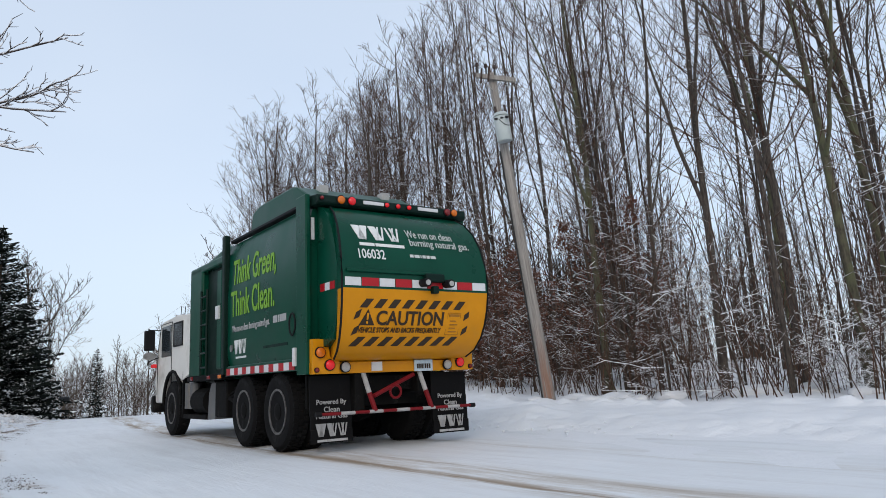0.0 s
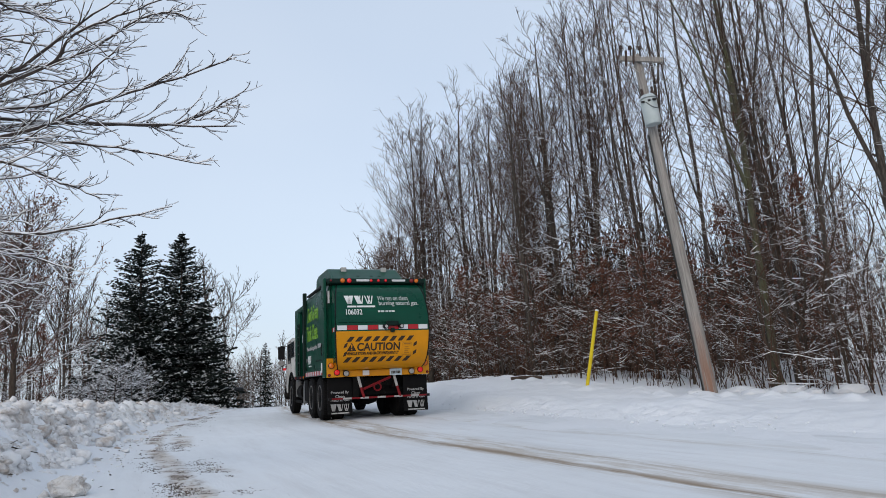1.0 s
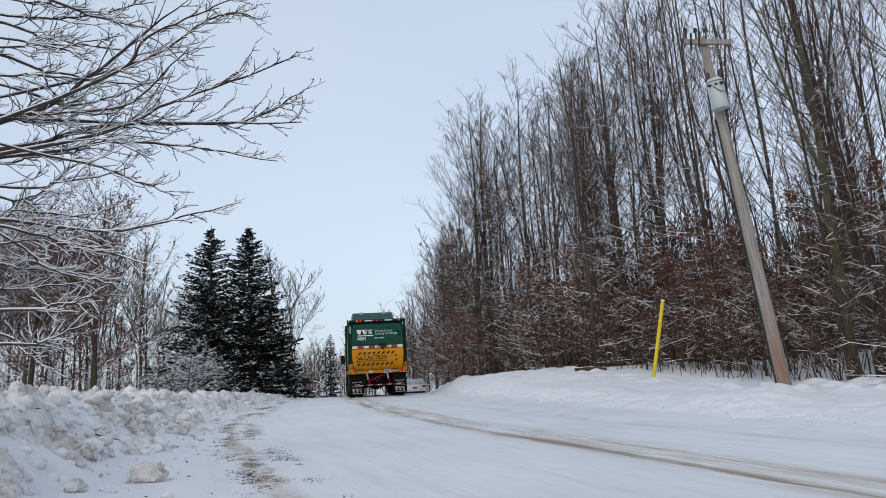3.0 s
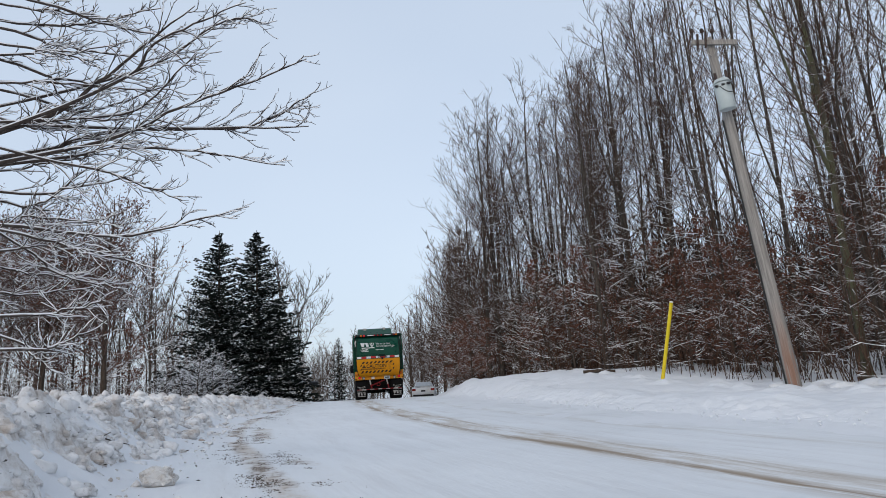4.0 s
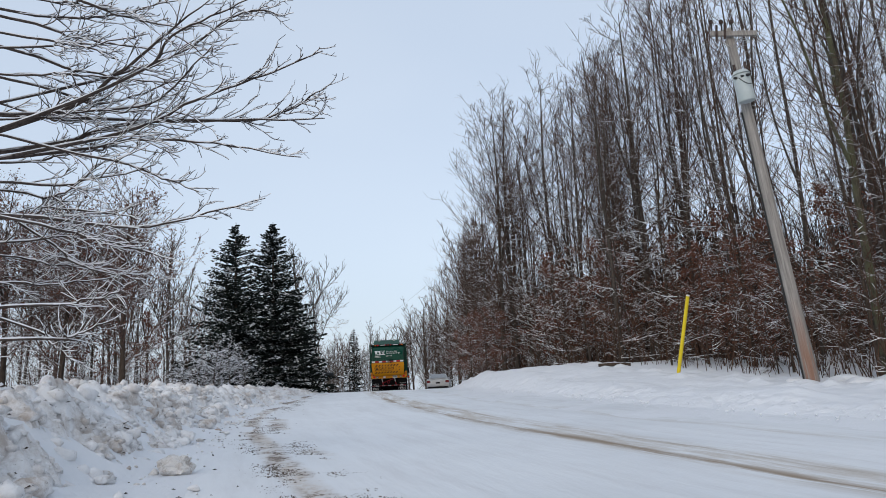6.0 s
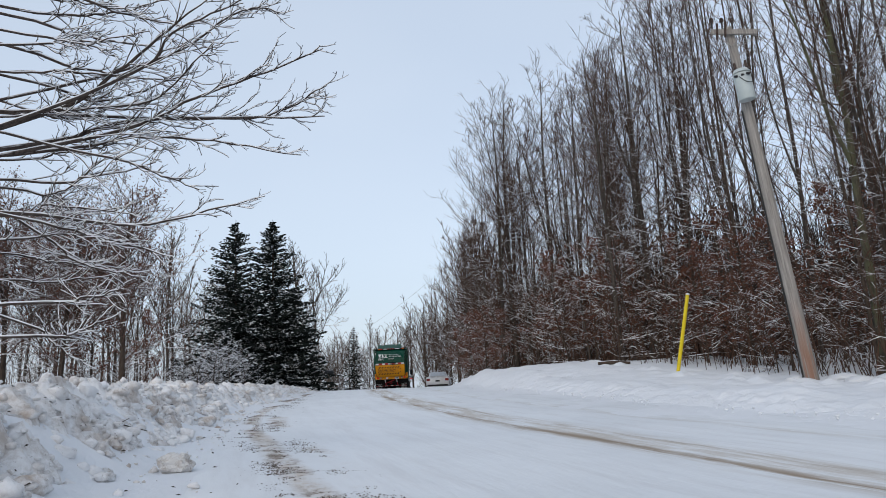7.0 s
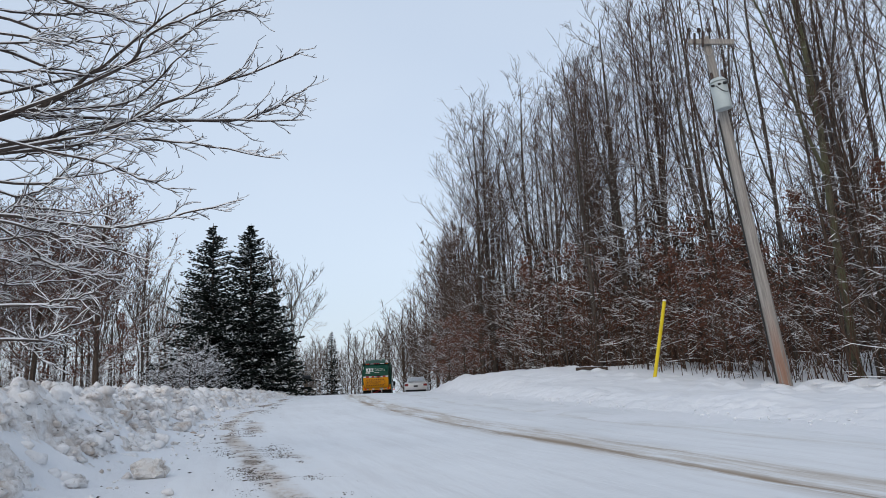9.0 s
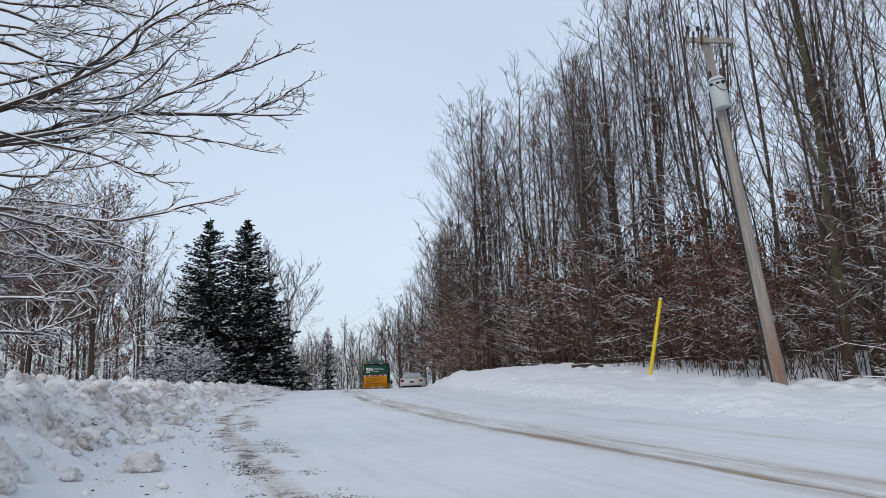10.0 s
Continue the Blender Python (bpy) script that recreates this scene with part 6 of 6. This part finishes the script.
    for a, b in zip(pts, pts[1:]):
        rod(bm, a, b, 0.010, n=5)
    part("lead_wire", bm, dark, tank)
    bm = bmesh.new()
    for dz in (-0.22, 0.22):
        box(bm, -0.10, 0.10, 0.05, 0.28, zt + dz - 0.03, zt + dz + 0.03, 0.005, fr)
    part("bracket", bm, dark, root)
    # the cross-arm, tilted with the pole
    za = ln - 0.16
    tilt = fr @ Matrix.Translation((0, 0, za)) @ pose(0, 0, 0, 0, 19, 0)
    bm = bmesh.new()
    box(bm, -0.42, 0.62, 0.10, 0.20, -0.06, 0.06, 0.008, tilt)
    arm = part("crossarm", bm, wood, root)
    for k in (-0.36, -0.14, 0.08):
        bm = bmesh.new()
        rod(bm, at(0.15, k, za - 0.34 * k), at(0.15, k + 0.03, za + 0.26 - 0.34 * k), 0.02, n=8)
        pin = part("pin", bm, dark, arm)
        bm = bmesh.new()
        lathe(bm, [(0.03, -0.05), (0.055, -0.03), (0.055, 0.0), (0.035, 0.01), (0.05, 0.03), (0.03, 0.06), (0.005, 0.07)], 12, Matrix.Translation(at(0.15, k + 0.03, za + 0.29 - 0.34 * k)) @ pose(0, 0, 0, 0, -90, 0))
        part("insulator", bm, porcelain, pin)
    bm = bmesh.new()
    rod(bm, at(0.16, -0.30, za), at(0.14, -0.02, za - 0.36), 0.014, n=6)
    rod(bm, at(0.16, 0.34, za), at(0.14, 0.02, za - 0.36), 0.014, n=6)
    part("brace", bm, STEEL, arm)
    for k, zz in ((-0.24, 0.02), (-0.05, 0.05)):
        bm = bmesh.new()
        rod(bm, at(0.22, k - 0.06, za - 0.12), at(0.26, k + 0.02, za + 0.26), 0.028, n=10)
        part("fuse_cutout", bm, porcelain, arm)
    bm = bmesh.new()
    rod(bm, at(0.05, -0.165, 0.2), at(0.05, -0.128, ln - 2.1), 0.020, n=8)
    part("conduit", bm, dark, root)
    bm = bmesh.new()
    pts = [at(0.24, -0.2, za - 0.1), at(0.30, -0.16, za - 0.6), at(0.34, -0.1, za - 1.0), at(0.40, -0.06, zt + 0.62)]
    for a, b in zip(pts, pts[1:]):
        rod(bm, a, b, 0.010, n=5)
    part("jumper_wire", bm, dark, root)


utility_pole()


def marker_stake():
    x, y = ray_spot(16.7, 21.8)
    z = height_at(x, y)
    top = spot3(18.04, 6.6, 21.6)
    a, b = Vector((x, y, z - 0.15)), Vector(top)
    root = tagged(new("marker_post"), "yellow plastic guy-wire marker leaning in the snow", "marker post")
    root.matrix_basis = Matrix.Translation(a) @ (b - a).to_track_quat("Z", "Y").to_matrix().to_4x4()
    ln = (b - a).length
    yellow = plain("yellow_plastic", (0.68, 0.52, 0.02), 0.4, vary=0.08, scale=3)
    bm = bmesh.new()
    bmesh.ops.create_cone(bm, cap_ends=True, segments=14, radius1=0.052, radius2=0.048, depth=ln, matrix=Matrix.Translation((0, 0, ln / 2)))
    box(bm, 0.03, 0.075, -0.012, 0.012, 0.0, ln - 0.05)
    part("sleeve", bm, yellow, root, smooth_angle=40)
    bm = bmesh.new()
    bmesh.ops.create_uvsphere(bm, u_segments=12, v_segments=8, radius=0.055, matrix=Matrix.Translation((0, 0, ln + 0.005)) @ Matrix.Diagonal((1, 1, 0.6, 1)))
    part("snow_cap", bm, SNOW, root)


marker_stake()


def distant_wire():
    a, b = spot3(1.5, 11.3, 62), spot3(-6.5, 5.4, 105)
    t = np.linspace(0, 1, 17)[:, None]
    p = a + (b - a) * t + np.array((0, 0, 1.0)) * (-0.35 * 4 * t * (1 - t))
    v, f = tubes([(p, np.full(17, 0.008), 5)])
    tagged(link_mesh("overhead_wire", v, f, plain("wire_black", (0.08, 0.08, 0.085), 0.6)), "thin overhead wire sagging across the sky", "wire")


distant_wire()


# ---- the parked car beyond the crest ----
def parked_car():
    x, y = ray_spot(-1.22, 56.0)
    root = tagged(new("car"), "white sedan parked at the roadside, tail lights dark", "car")
    paint = plain("silver_white_paint", (0.44, 0.45, 0.47), 0.25, vary=0.05, scale=2, dirt=(0.35, 0.34, 0.33))
    bm = bmesh.new()
    lower = [(-2.35, 0.30), (-2.42, 0.55), (-2.36, 0.88), (-2.25, 0.98), (-1.55, 1.02), (1.1, 0.98), (2.1, 0.80), (2.38, 0.62), (2.40, 0.32), (1.9, 0.22), (-1.9, 0.22)]
    fs = prism(bm, lower, -0.89, 0.89)
    bmesh.ops.bevel(bm, geom=list({e for f in fs for e in f.edges}), offset=0.07, segments=3, affect="EDGES", profile=0.5)
    body = part("body", bm, paint, root, smooth_angle=40)
    bm = bmesh.new()
    ring0 = [(-0.78, -1.75, 1.0), (0.78, -1.75, 1.0), (0.80, 1.0, 0.97), (-0.80, 1.0, 0.97)]
    ring1 = [(-0.58, -1.05, 1.43), (0.58, -1.05, 1.43), (0.58, 0.15, 1.44), (-0.58, 0.15, 1.44)]
    a, b = [bm.verts.new(p) for p in ring0], [bm.verts.new(p) for p in ring1]
    bm.faces.new(a), bm.faces.new(b)
    for i in range(4):
        bm.faces.new((a[i], a[(i + 1) % 4], b[(i + 1) % 4], b[i]))
    bmesh.ops.bevel(bm, geom=bm.edges[:], offset=0.05, segments=2, affect="EDGES", profile=0.5)
    part("roof", bm, paint, root, smooth_angle=40)
    bm = bmesh.new()
    w = [bm.verts.new(p) for p in ((-0.66, -1.672, 1.06), (0.66, -1.672, 1.06), (0.54, -1.165, 1.375), (-0.54, -1.165, 1.375))]
    g = [bm.verts.new(v.co + Vector((0, -0.02, 0.02))) for v in w]
    bm.faces.new(g), bm.faces.new(w)
    for i in range(4):
        bm.faces.new((w[i], w[(i + 1) % 4], g[(i + 1) % 4], g[i]))
    part("rear_window", bm, plain("frosted_glass", (0.30, 0.33, 0.36), 0.15, vary=0.15), root)
    for sx in (-1, 1):
        bm = bmesh.new()
        for p, q in (((-1.3, 1.04), (0.75, 1.02)),):
            v4 = [bm.verts.new((sx * 0.785, -1.35, 1.05)), bm.verts.new((sx * 0.79, 0.75, 1.03)), bm.verts.new((sx * 0.62, 0.12, 1.38)), bm.verts.new((sx * 0.62, -0.98, 1.38))]
            o4 = [bm.verts.new(v.co + Vector((sx * 0.02, 0, 0.01))) for v in v4]
            bm.faces.new(v4), bm.faces.new(o4)
            for i in range(4):
                bm.faces.new((v4[i], v4[(i + 1) % 4], o4[(i + 1) % 4], o4[i]))
        part("side_window", bm, GLASS_DARK, root)
        bm = bmesh.new()
        box(bm, sx * 0.72 - 0.14, sx * 0.72 + 0.14, -2.425, -2.30, 0.68, 0.86, 0.035)
        part("tail_light", bm, LAMP_RED_DIM, root)
        bm = bmesh.new()
        box(bm, sx * 0.98 - 0.09, sx * 0.98 + 0.09, 0.62, 0.74, 0.96, 1.08, 0.03)
        part("mirror", bm, paint, root)
        for yy in (-1.42, 1.42):
            bm = bmesh.new()
            lathe(bm, [(0.2, -0.10), (0.31, -0.10), (0.325, -0.05), (0.325, 0.05), (0.31, 0.10), (0.2, 0.10)], 20, Matrix.Translation((sx * 0.80, yy, 0.325)))
            wheel = part("wheel", bm, RUBBER, root, smooth_angle=35)
            bm = bmesh.new()
            lathe(bm, [(0.21, sx * 0.10), (0.15, sx * 0.085), (0.03, sx * 0.095)], 16, Matrix.Translation((sx * 0.80, yy, 0.325)))
            part("rim", bm, STEEL, wheel)
    bm = bmesh.new()
    box(bm, -0.17, 0.17, -2.435, -2.40, 0.62, 0.73, 0.01)
    part("licence_plate", bm, HOOD_GREY, root)
    bm = bmesh.new()
    box(bm, -0.80, 0.80, -2.43, -2.36, 0.28, 0.40, 0.02)
    part("bumper_trim", bm, HOOD_GREY, root)
    bm = bmesh.new()
    box(bm, -0.62, 0.62, -2.30, -2.12, 0.985, 1.02, 0.015)
    part("spoiler", bm, paint, root)
    root.matrix_basis = pose(x, y, float(road_z(y)) + 0.01, -1.3, 0, -1.5) @ Matrix.Scale(0.94, 4)


parked_car()


def mailbox():
    x, y = ray_spot(-9.7, 46)
    z = height_at(x, y)
    root = tagged(new("mailbox"), "dark roadside mailbox on a wooden post", "mailbox")
    bm = bmesh.new()
    fs = prism(bm, [(-0.11, 0.0), (-0.11, 0.14), (-0.08, 0.21), (0.0, 0.245), (0.08, 0.21), (0.11, 0.14), (0.11, 0.0)], -0.26, 0.26)
    for v in bm.verts:
        v.co.z += 1.05
    box_ob = part("box", bm, plain("black_enamel", (0.02, 0.022, 0.025), 0.4), root)
    bm = bmesh.new()
    box(bm, 0.262, 0.275, -0.10, 0.10, 1.06, 1.24, 0.004)
    part("door", bm, HOOD_GREY, box_ob)
    bm = bmesh.new()
    box(bm, -0.05, 0.05, -0.05, 0.05, -0.2, 1.05, 0.008)
    box(bm, -0.24, 0.24, -0.08, 0.08, 1.015, 1.048, 0.004)
    part("post", bm, plain("post_wood", (0.10, 0.075, 0.055), 0.85, bump=0.006), root)
    root.location = (x, y, z)


mailbox()


# ---- loose lumps thrown by the plough ----
def lump(rng, name, x, y, size, mat, label, category, flat=0.75, sub=3, rough=0.36):
    bm = bmesh.new()
    bmesh.ops.create_icosphere(bm, subdivisions=sub, radius=1.0)
    off = rng.uniform(0, 50, 3)
    for v in bm.verts:
        n = noise.fractal(v.co * 1.5 + Vector(off), 1.0, 2.0, 4)
        c = noise.voronoi(v.co * 1.6 + Vector(off))[0][0]
        v.co *= 1 + rough * n + 0.25 * (c - 0.35)
        v.co.z *= flat
    ob = part(name, bm, mat, None, label, smooth_angle=32)
    ob.scale = size
    ob.rotation_euler = (0, 0, rng.uniform(0, 6))
    ob.location = (x, y, max(float(road_z(y)), float(land(np.array([x]), np.array([y]))[0])) + size[2] * flat * (0.55 if sub > 3 else 0.3))
    return tagged(ob, label, category)


def lumps():
    rng = np.random.default_rng(19)
    x, y = ray_spot(-20.6, 7.5)
    lump(rng, "snow_lump", x, y, (0.150, 0.14, 0.15), LUMP_SNOW, "dirty lump of ice and snow on the road shoulder", "snow lump", 0.72, 4, 0.40)
    g = "lumps on the snow bank"
    for i in range(70):
        y = rng.uniform(4.5, 16) if i < 55 else rng.uniform(16, 34)
        w = rng.uniform(0.0, 2.4) ** 1.0
        x = float(left_x(y) - bank_gap(y)) - w + 0.15
        s = rng.uniform(0.05, 0.10) if rng.random() < 0.8 else rng.uniform(0.10, 0.17)
        ob = lump(rng, "snow_lump", x, y, (s, s * rng.uniform(0.8, 1.2), s * 0.9), PLOUGHED if rng.random() < 0.75 else LUMP_SNOW, "lump of ploughed snow on the bank", "snow lump", 0.8, 2)
        tagged(ob, group=g)
    g = "lumps along the far verge"
    for i in range(26):
        az = rng.uniform(24, 50)
        x, y = ray_spot(az, 18.3 + rng.normal(0, 0.35) - (az - 25) * 0.06)
        s = rng.uniform(0.12, 0.30)
        ob = lump(rng, "snow_lump", x, y, (s * 1.5, s, s * 0.7), SNOW, "rounded lump of clean snow along the verge", "snow lump", 0.8, 2, 0.12)
        tagged(ob, group=g)


lumps()


def bank_rubble():
    """Broken chunks and crumbs of snow all over the ploughed bank."""
    rng = np.random.default_rng(61)
    shapes = []
    for sub in (1, 2):
        bm = bmesh.new()
        bmesh.ops.create_icosphere(bm, subdivisions=sub, radius=1.0)
        shapes.append((np.array([v.co[:] for v in bm.verts]), [[v.index for v in f.verts] for f in bm.faces]))
        bm.free()
    verts, faces = [], []
    for i in range(5200):
        big = i < 900
        y = 4.0 + 12 * rng.random() ** 0.8 if i % 4 else rng.uniform(15, 36)
        w = abs(rng.normal(0.35, 0.55)) if rng.random() < 0.6 else rng.uniform(0.0, 2.6)
        if rng.random() < 0.06:
            w = -abs(rng.normal(0, 0.22))
        x = float(left_x(y) - bank_gap(y)) - w
        s = 0.04 + 0.085 * rng.random() ** 2.2 if big else 0.010 + 0.04 * rng.random() ** 2.4
        s *= 1.0 if w > 0.05 else 0.45
        z = float(land(np.array([x]), np.array([y]))[0]) + bank_relief(x, y, w)[1] + 0.02 + s * rng.uniform(-0.3, 0.5)
        base, tri = shapes[1 if big else 0]
        cut = np.ones(len(base))
        for k in range(7):
            # planes that knock the corners off
            d = unit(rng.normal(0, 1, 3))
            cut = np.minimum(cut, rng.uniform(0.55, 0.9) / np.maximum(base @ d, 0.2))
        p = base * cut[:, None] * (1 + rng.normal(0, 0.10, (len(base), 1))) * s * np.array((rng.uniform(0.8, 1.5), rng.uniform(0.8, 1.4), rng.uniform(0.6, 1.0)))
        q = len(verts)
        verts += [tuple(r + (x, y, z)) for r in p]
        faces += [[k + q for k in t] for t in tri]
    tagged(link_mesh("snow_rubble", verts, faces, PLOUGHED, shade=True), "crumbled lumps of gritty ploughed snow", "snow rubble", kind="stuff")
    # clean clods along the cut face across the road
    verts, faces = [], []
    base, tri = shapes[0]
    for i in range(1500):
        y = rng.uniform(5, 34)
        w = rng.normal(1.35, 0.32) if rng.random() < 0.8 else rng.uniform(0.2, 2.4)
        x = float(right_x(y)) + w
        if fbm(x, y, 6.0, 0.6, 2) < 0.25 * rng.random() - 0.15:
            continue
        s = 0.006 + 0.026 * rng.random() ** 2.2
        z = float(land(np.array([x]), np.array([y]))[0]) + 0.03 + s * rng.uniform(-0.2, 0.6)
        p = base * (1 + rng.normal(0, 0.16, (len(base), 1))) * s * np.array((rng.uniform(0.8, 1.5), rng.uniform(0.8, 1.5), rng.uniform(0.6, 1.0)))
        q = len(verts)
        verts += [tuple(r + (x, y, z)) for r in p]
        faces += [[k + q for k in t] for t in tri]
    tagged(link_mesh("snow_rubble", verts, faces, SNOW), "clean clods of snow along the ploughed face", "snow rubble", kind="stuff")


bank_rubble()


def shoulder_gravel():
    """Grit and small stones showing where the shoulder is worn through the snow."""
    rng = np.random.default_rng(47)
    octa = np.array(((1, 0, 0), (0, 1, 0), (-1, 0, 0), (0, -1, 0), (0, 0, 1), (0, 0, -0.6)), float)
    tri = ((0, 1, 4), (1, 2, 4), (2, 3, 4), (3, 0, 4), (1, 0, 5), (2, 1, 5), (3, 2, 5), (0, 3, 5))
    v, f = [], []
    while len(v) < 6 * 9000:
        y = 3.0 + 27 * rng.random() ** 1.4
        e = rng.normal(0.12, 0.13) if rng.random() < 0.7 else rng.normal(0.58, 0.10)
        x = float(left_x(y)) + e
        if fbm(x, y * 0.8, 2.0, 1.7, 3) + 0.35 * fbm(x, y, 5.0, 6.0, 2) < 0.14 + 0.18 * rng.random():
            continue
        z = float(road_z(y)) + 0.018 * fbm(x, y * 0.5, 1, 0.9, 3) + 0.002
        s = 0.0018 + 0.0055 * rng.random() ** 3
        n = len(v)
        v += [tuple(r) for r in octa * (1 + rng.normal(0, 0.25, (6, 1))) * s * np.array((1.5, 1.2, 0.8)) + (x, y, z)]
        f += [tuple(k + n for k in t) for t in tri]
    grit = plain("brown_gravel", (0.10, 0.068, 0.045), 0.9, vary=0.6, scale=30)
    tagged(link_mesh("shoulder_gravel", v, f, grit), "brown grit and small stones along the road shoulder", "gravel", kind="stuff")


shoulder_gravel()


def debris():
    """Dead leaves, sticks and grit strewn over the ploughed snow."""
    rng = np.random.default_rng(23)
    v, f = [], []
    mat = plain("dark_litter", (0.045, 0.030, 0.020), 0.9, vary=0.4, scale=12)
    for i in range(460):
        y = rng.uniform(4.2, 22)
        w = rng.normal(0.5, 0.7)
        x = float(left_x(y) - bank_gap(y)) - w
        z = max(float(road_z(y)), float(land(np.array([x]), np.array([y]))[0])) + bank_relief(x, y, w)[1] + 0.03 + 0.04 * (w > 0.1) * rng.random()
        a = rng.uniform(0, 6.28)
        s = rng.uniform(0.007, 0.021)
        lx, ly = np.array((math.cos(a), math.sin(a), rng.normal(0, 0.2))) * s * rng.uniform(1, 2), np.array((-math.sin(a), math.cos(a), rng.normal(0, 0.3))) * s
        n = len(v)
        p = np.array((x, y, z))
        v += [p - lx, p - ly * 0.6, p + lx, p + ly * 0.6, p + np.array((0, 0, s * 0.6))]
        f += [(n, n + 1, n + 4), (n + 1, n + 2, n + 4), (n + 2, n + 3, n + 4), (n + 3, n, n + 4)]
    tagged(link_mesh("leaf_litter", v, f, mat), "dark leaf scraps and grit strewn on the snow", "litter", kind="stuff")
    x, y = ray_spot(-24.0, 9.2)
    z = float(land(np.array([x]), np.array([y]))[0]) + 0.10
    p = np.array([(x - 0.25, y + 0.1, z + 0.10), (x - 0.08, y, z + 0.03), (x + 0.08, y - 0.04, z - 0.02), (x + 0.28, y - 0.1, z - 0.06)])
    v, f = tubes([(p, [0.011, 0.009, 0.008, 0.004], 6), (np.array([p[1], p[1] + (0.1, 0.02, 0.05)]), [0.006, 0.003], 5)])
    tagged(link_mesh("stick", v, f, BARK_BROWN), "broken stick lying on the snow bank", "stick")


debris()


def fallen_log():
    x, y = ray_spot(12.3, 25.6)
    z = height_at(x, y)
    p = np.array([(x - 0.55, y + 0.1, z + 0.10), (x - 0.1, y, z + 0.12), (x + 0.5, y - 0.1, z + 0.08)])
    v, f = tubes([(p, [0.075, 0.07, 0.06], 9), (np.array([p[1], p[1] + (0.12, 0.0, 0.22)]), [0.02, 0.012], 5)])
    tagged(link_mesh("fallen_log", v, f, BARK_BROWN, shade=True), "short dark log lying on top of the snow bank", "log")


fallen_log()


# ---- what moves ----
TRUCK_AT = [(0.0, 10.88, 17.2), (0.5, 14.9, 15.3), (1.0, 18.88, 13.2), (1.5, 22.57, 11.3), (2.0, 26.3, 9.8), (2.5, 29.95, 8.7), (3.0, 33.3, 8.0),
            (3.6, 37.2, 7.4), (4.5, 42.64, 6.6), (5.0, 45.9, 5.8), (5.5, 49.1, 4.8), (6.2, 53.2, 3.4), (7.0, 57.4, 2.0), (7.5, 59.9, 1.6), (8.0, 62.2, 1.4),
            (8.5, 64.3, 1.4), (9.0, 66.7, 1.6), (9.5, 69.1, 1.8), (10.0, 71.5, 2.0)]


def motions():
    rows = []
    for t, y, yaw in TRUCK_AT:
        z0, z1 = float(road_z(y)), float(road_z(y + 5.0))
        rows.append((t, pose(float(path_x(y)), y, z0, math.degrees(math.atan2(z1 - z0, 5.0)), -0.4 if t < 1.2 else -1.0, yaw)))
    walk(truck, rows)
    # the wheels turn by the way gone over their radius
    ts = np.arange(0, 151) / 15.0
    ys = np.interp(ts, [r[0] for r in TRUCK_AT], [r[1] for r in TRUCK_AT])
    for w in WHEELS:
        walk(w, [(float(t), pose(*w.location, -math.degrees((y - ys[0]) / 0.525))) for t, y in zip(ts, ys)])


motions()
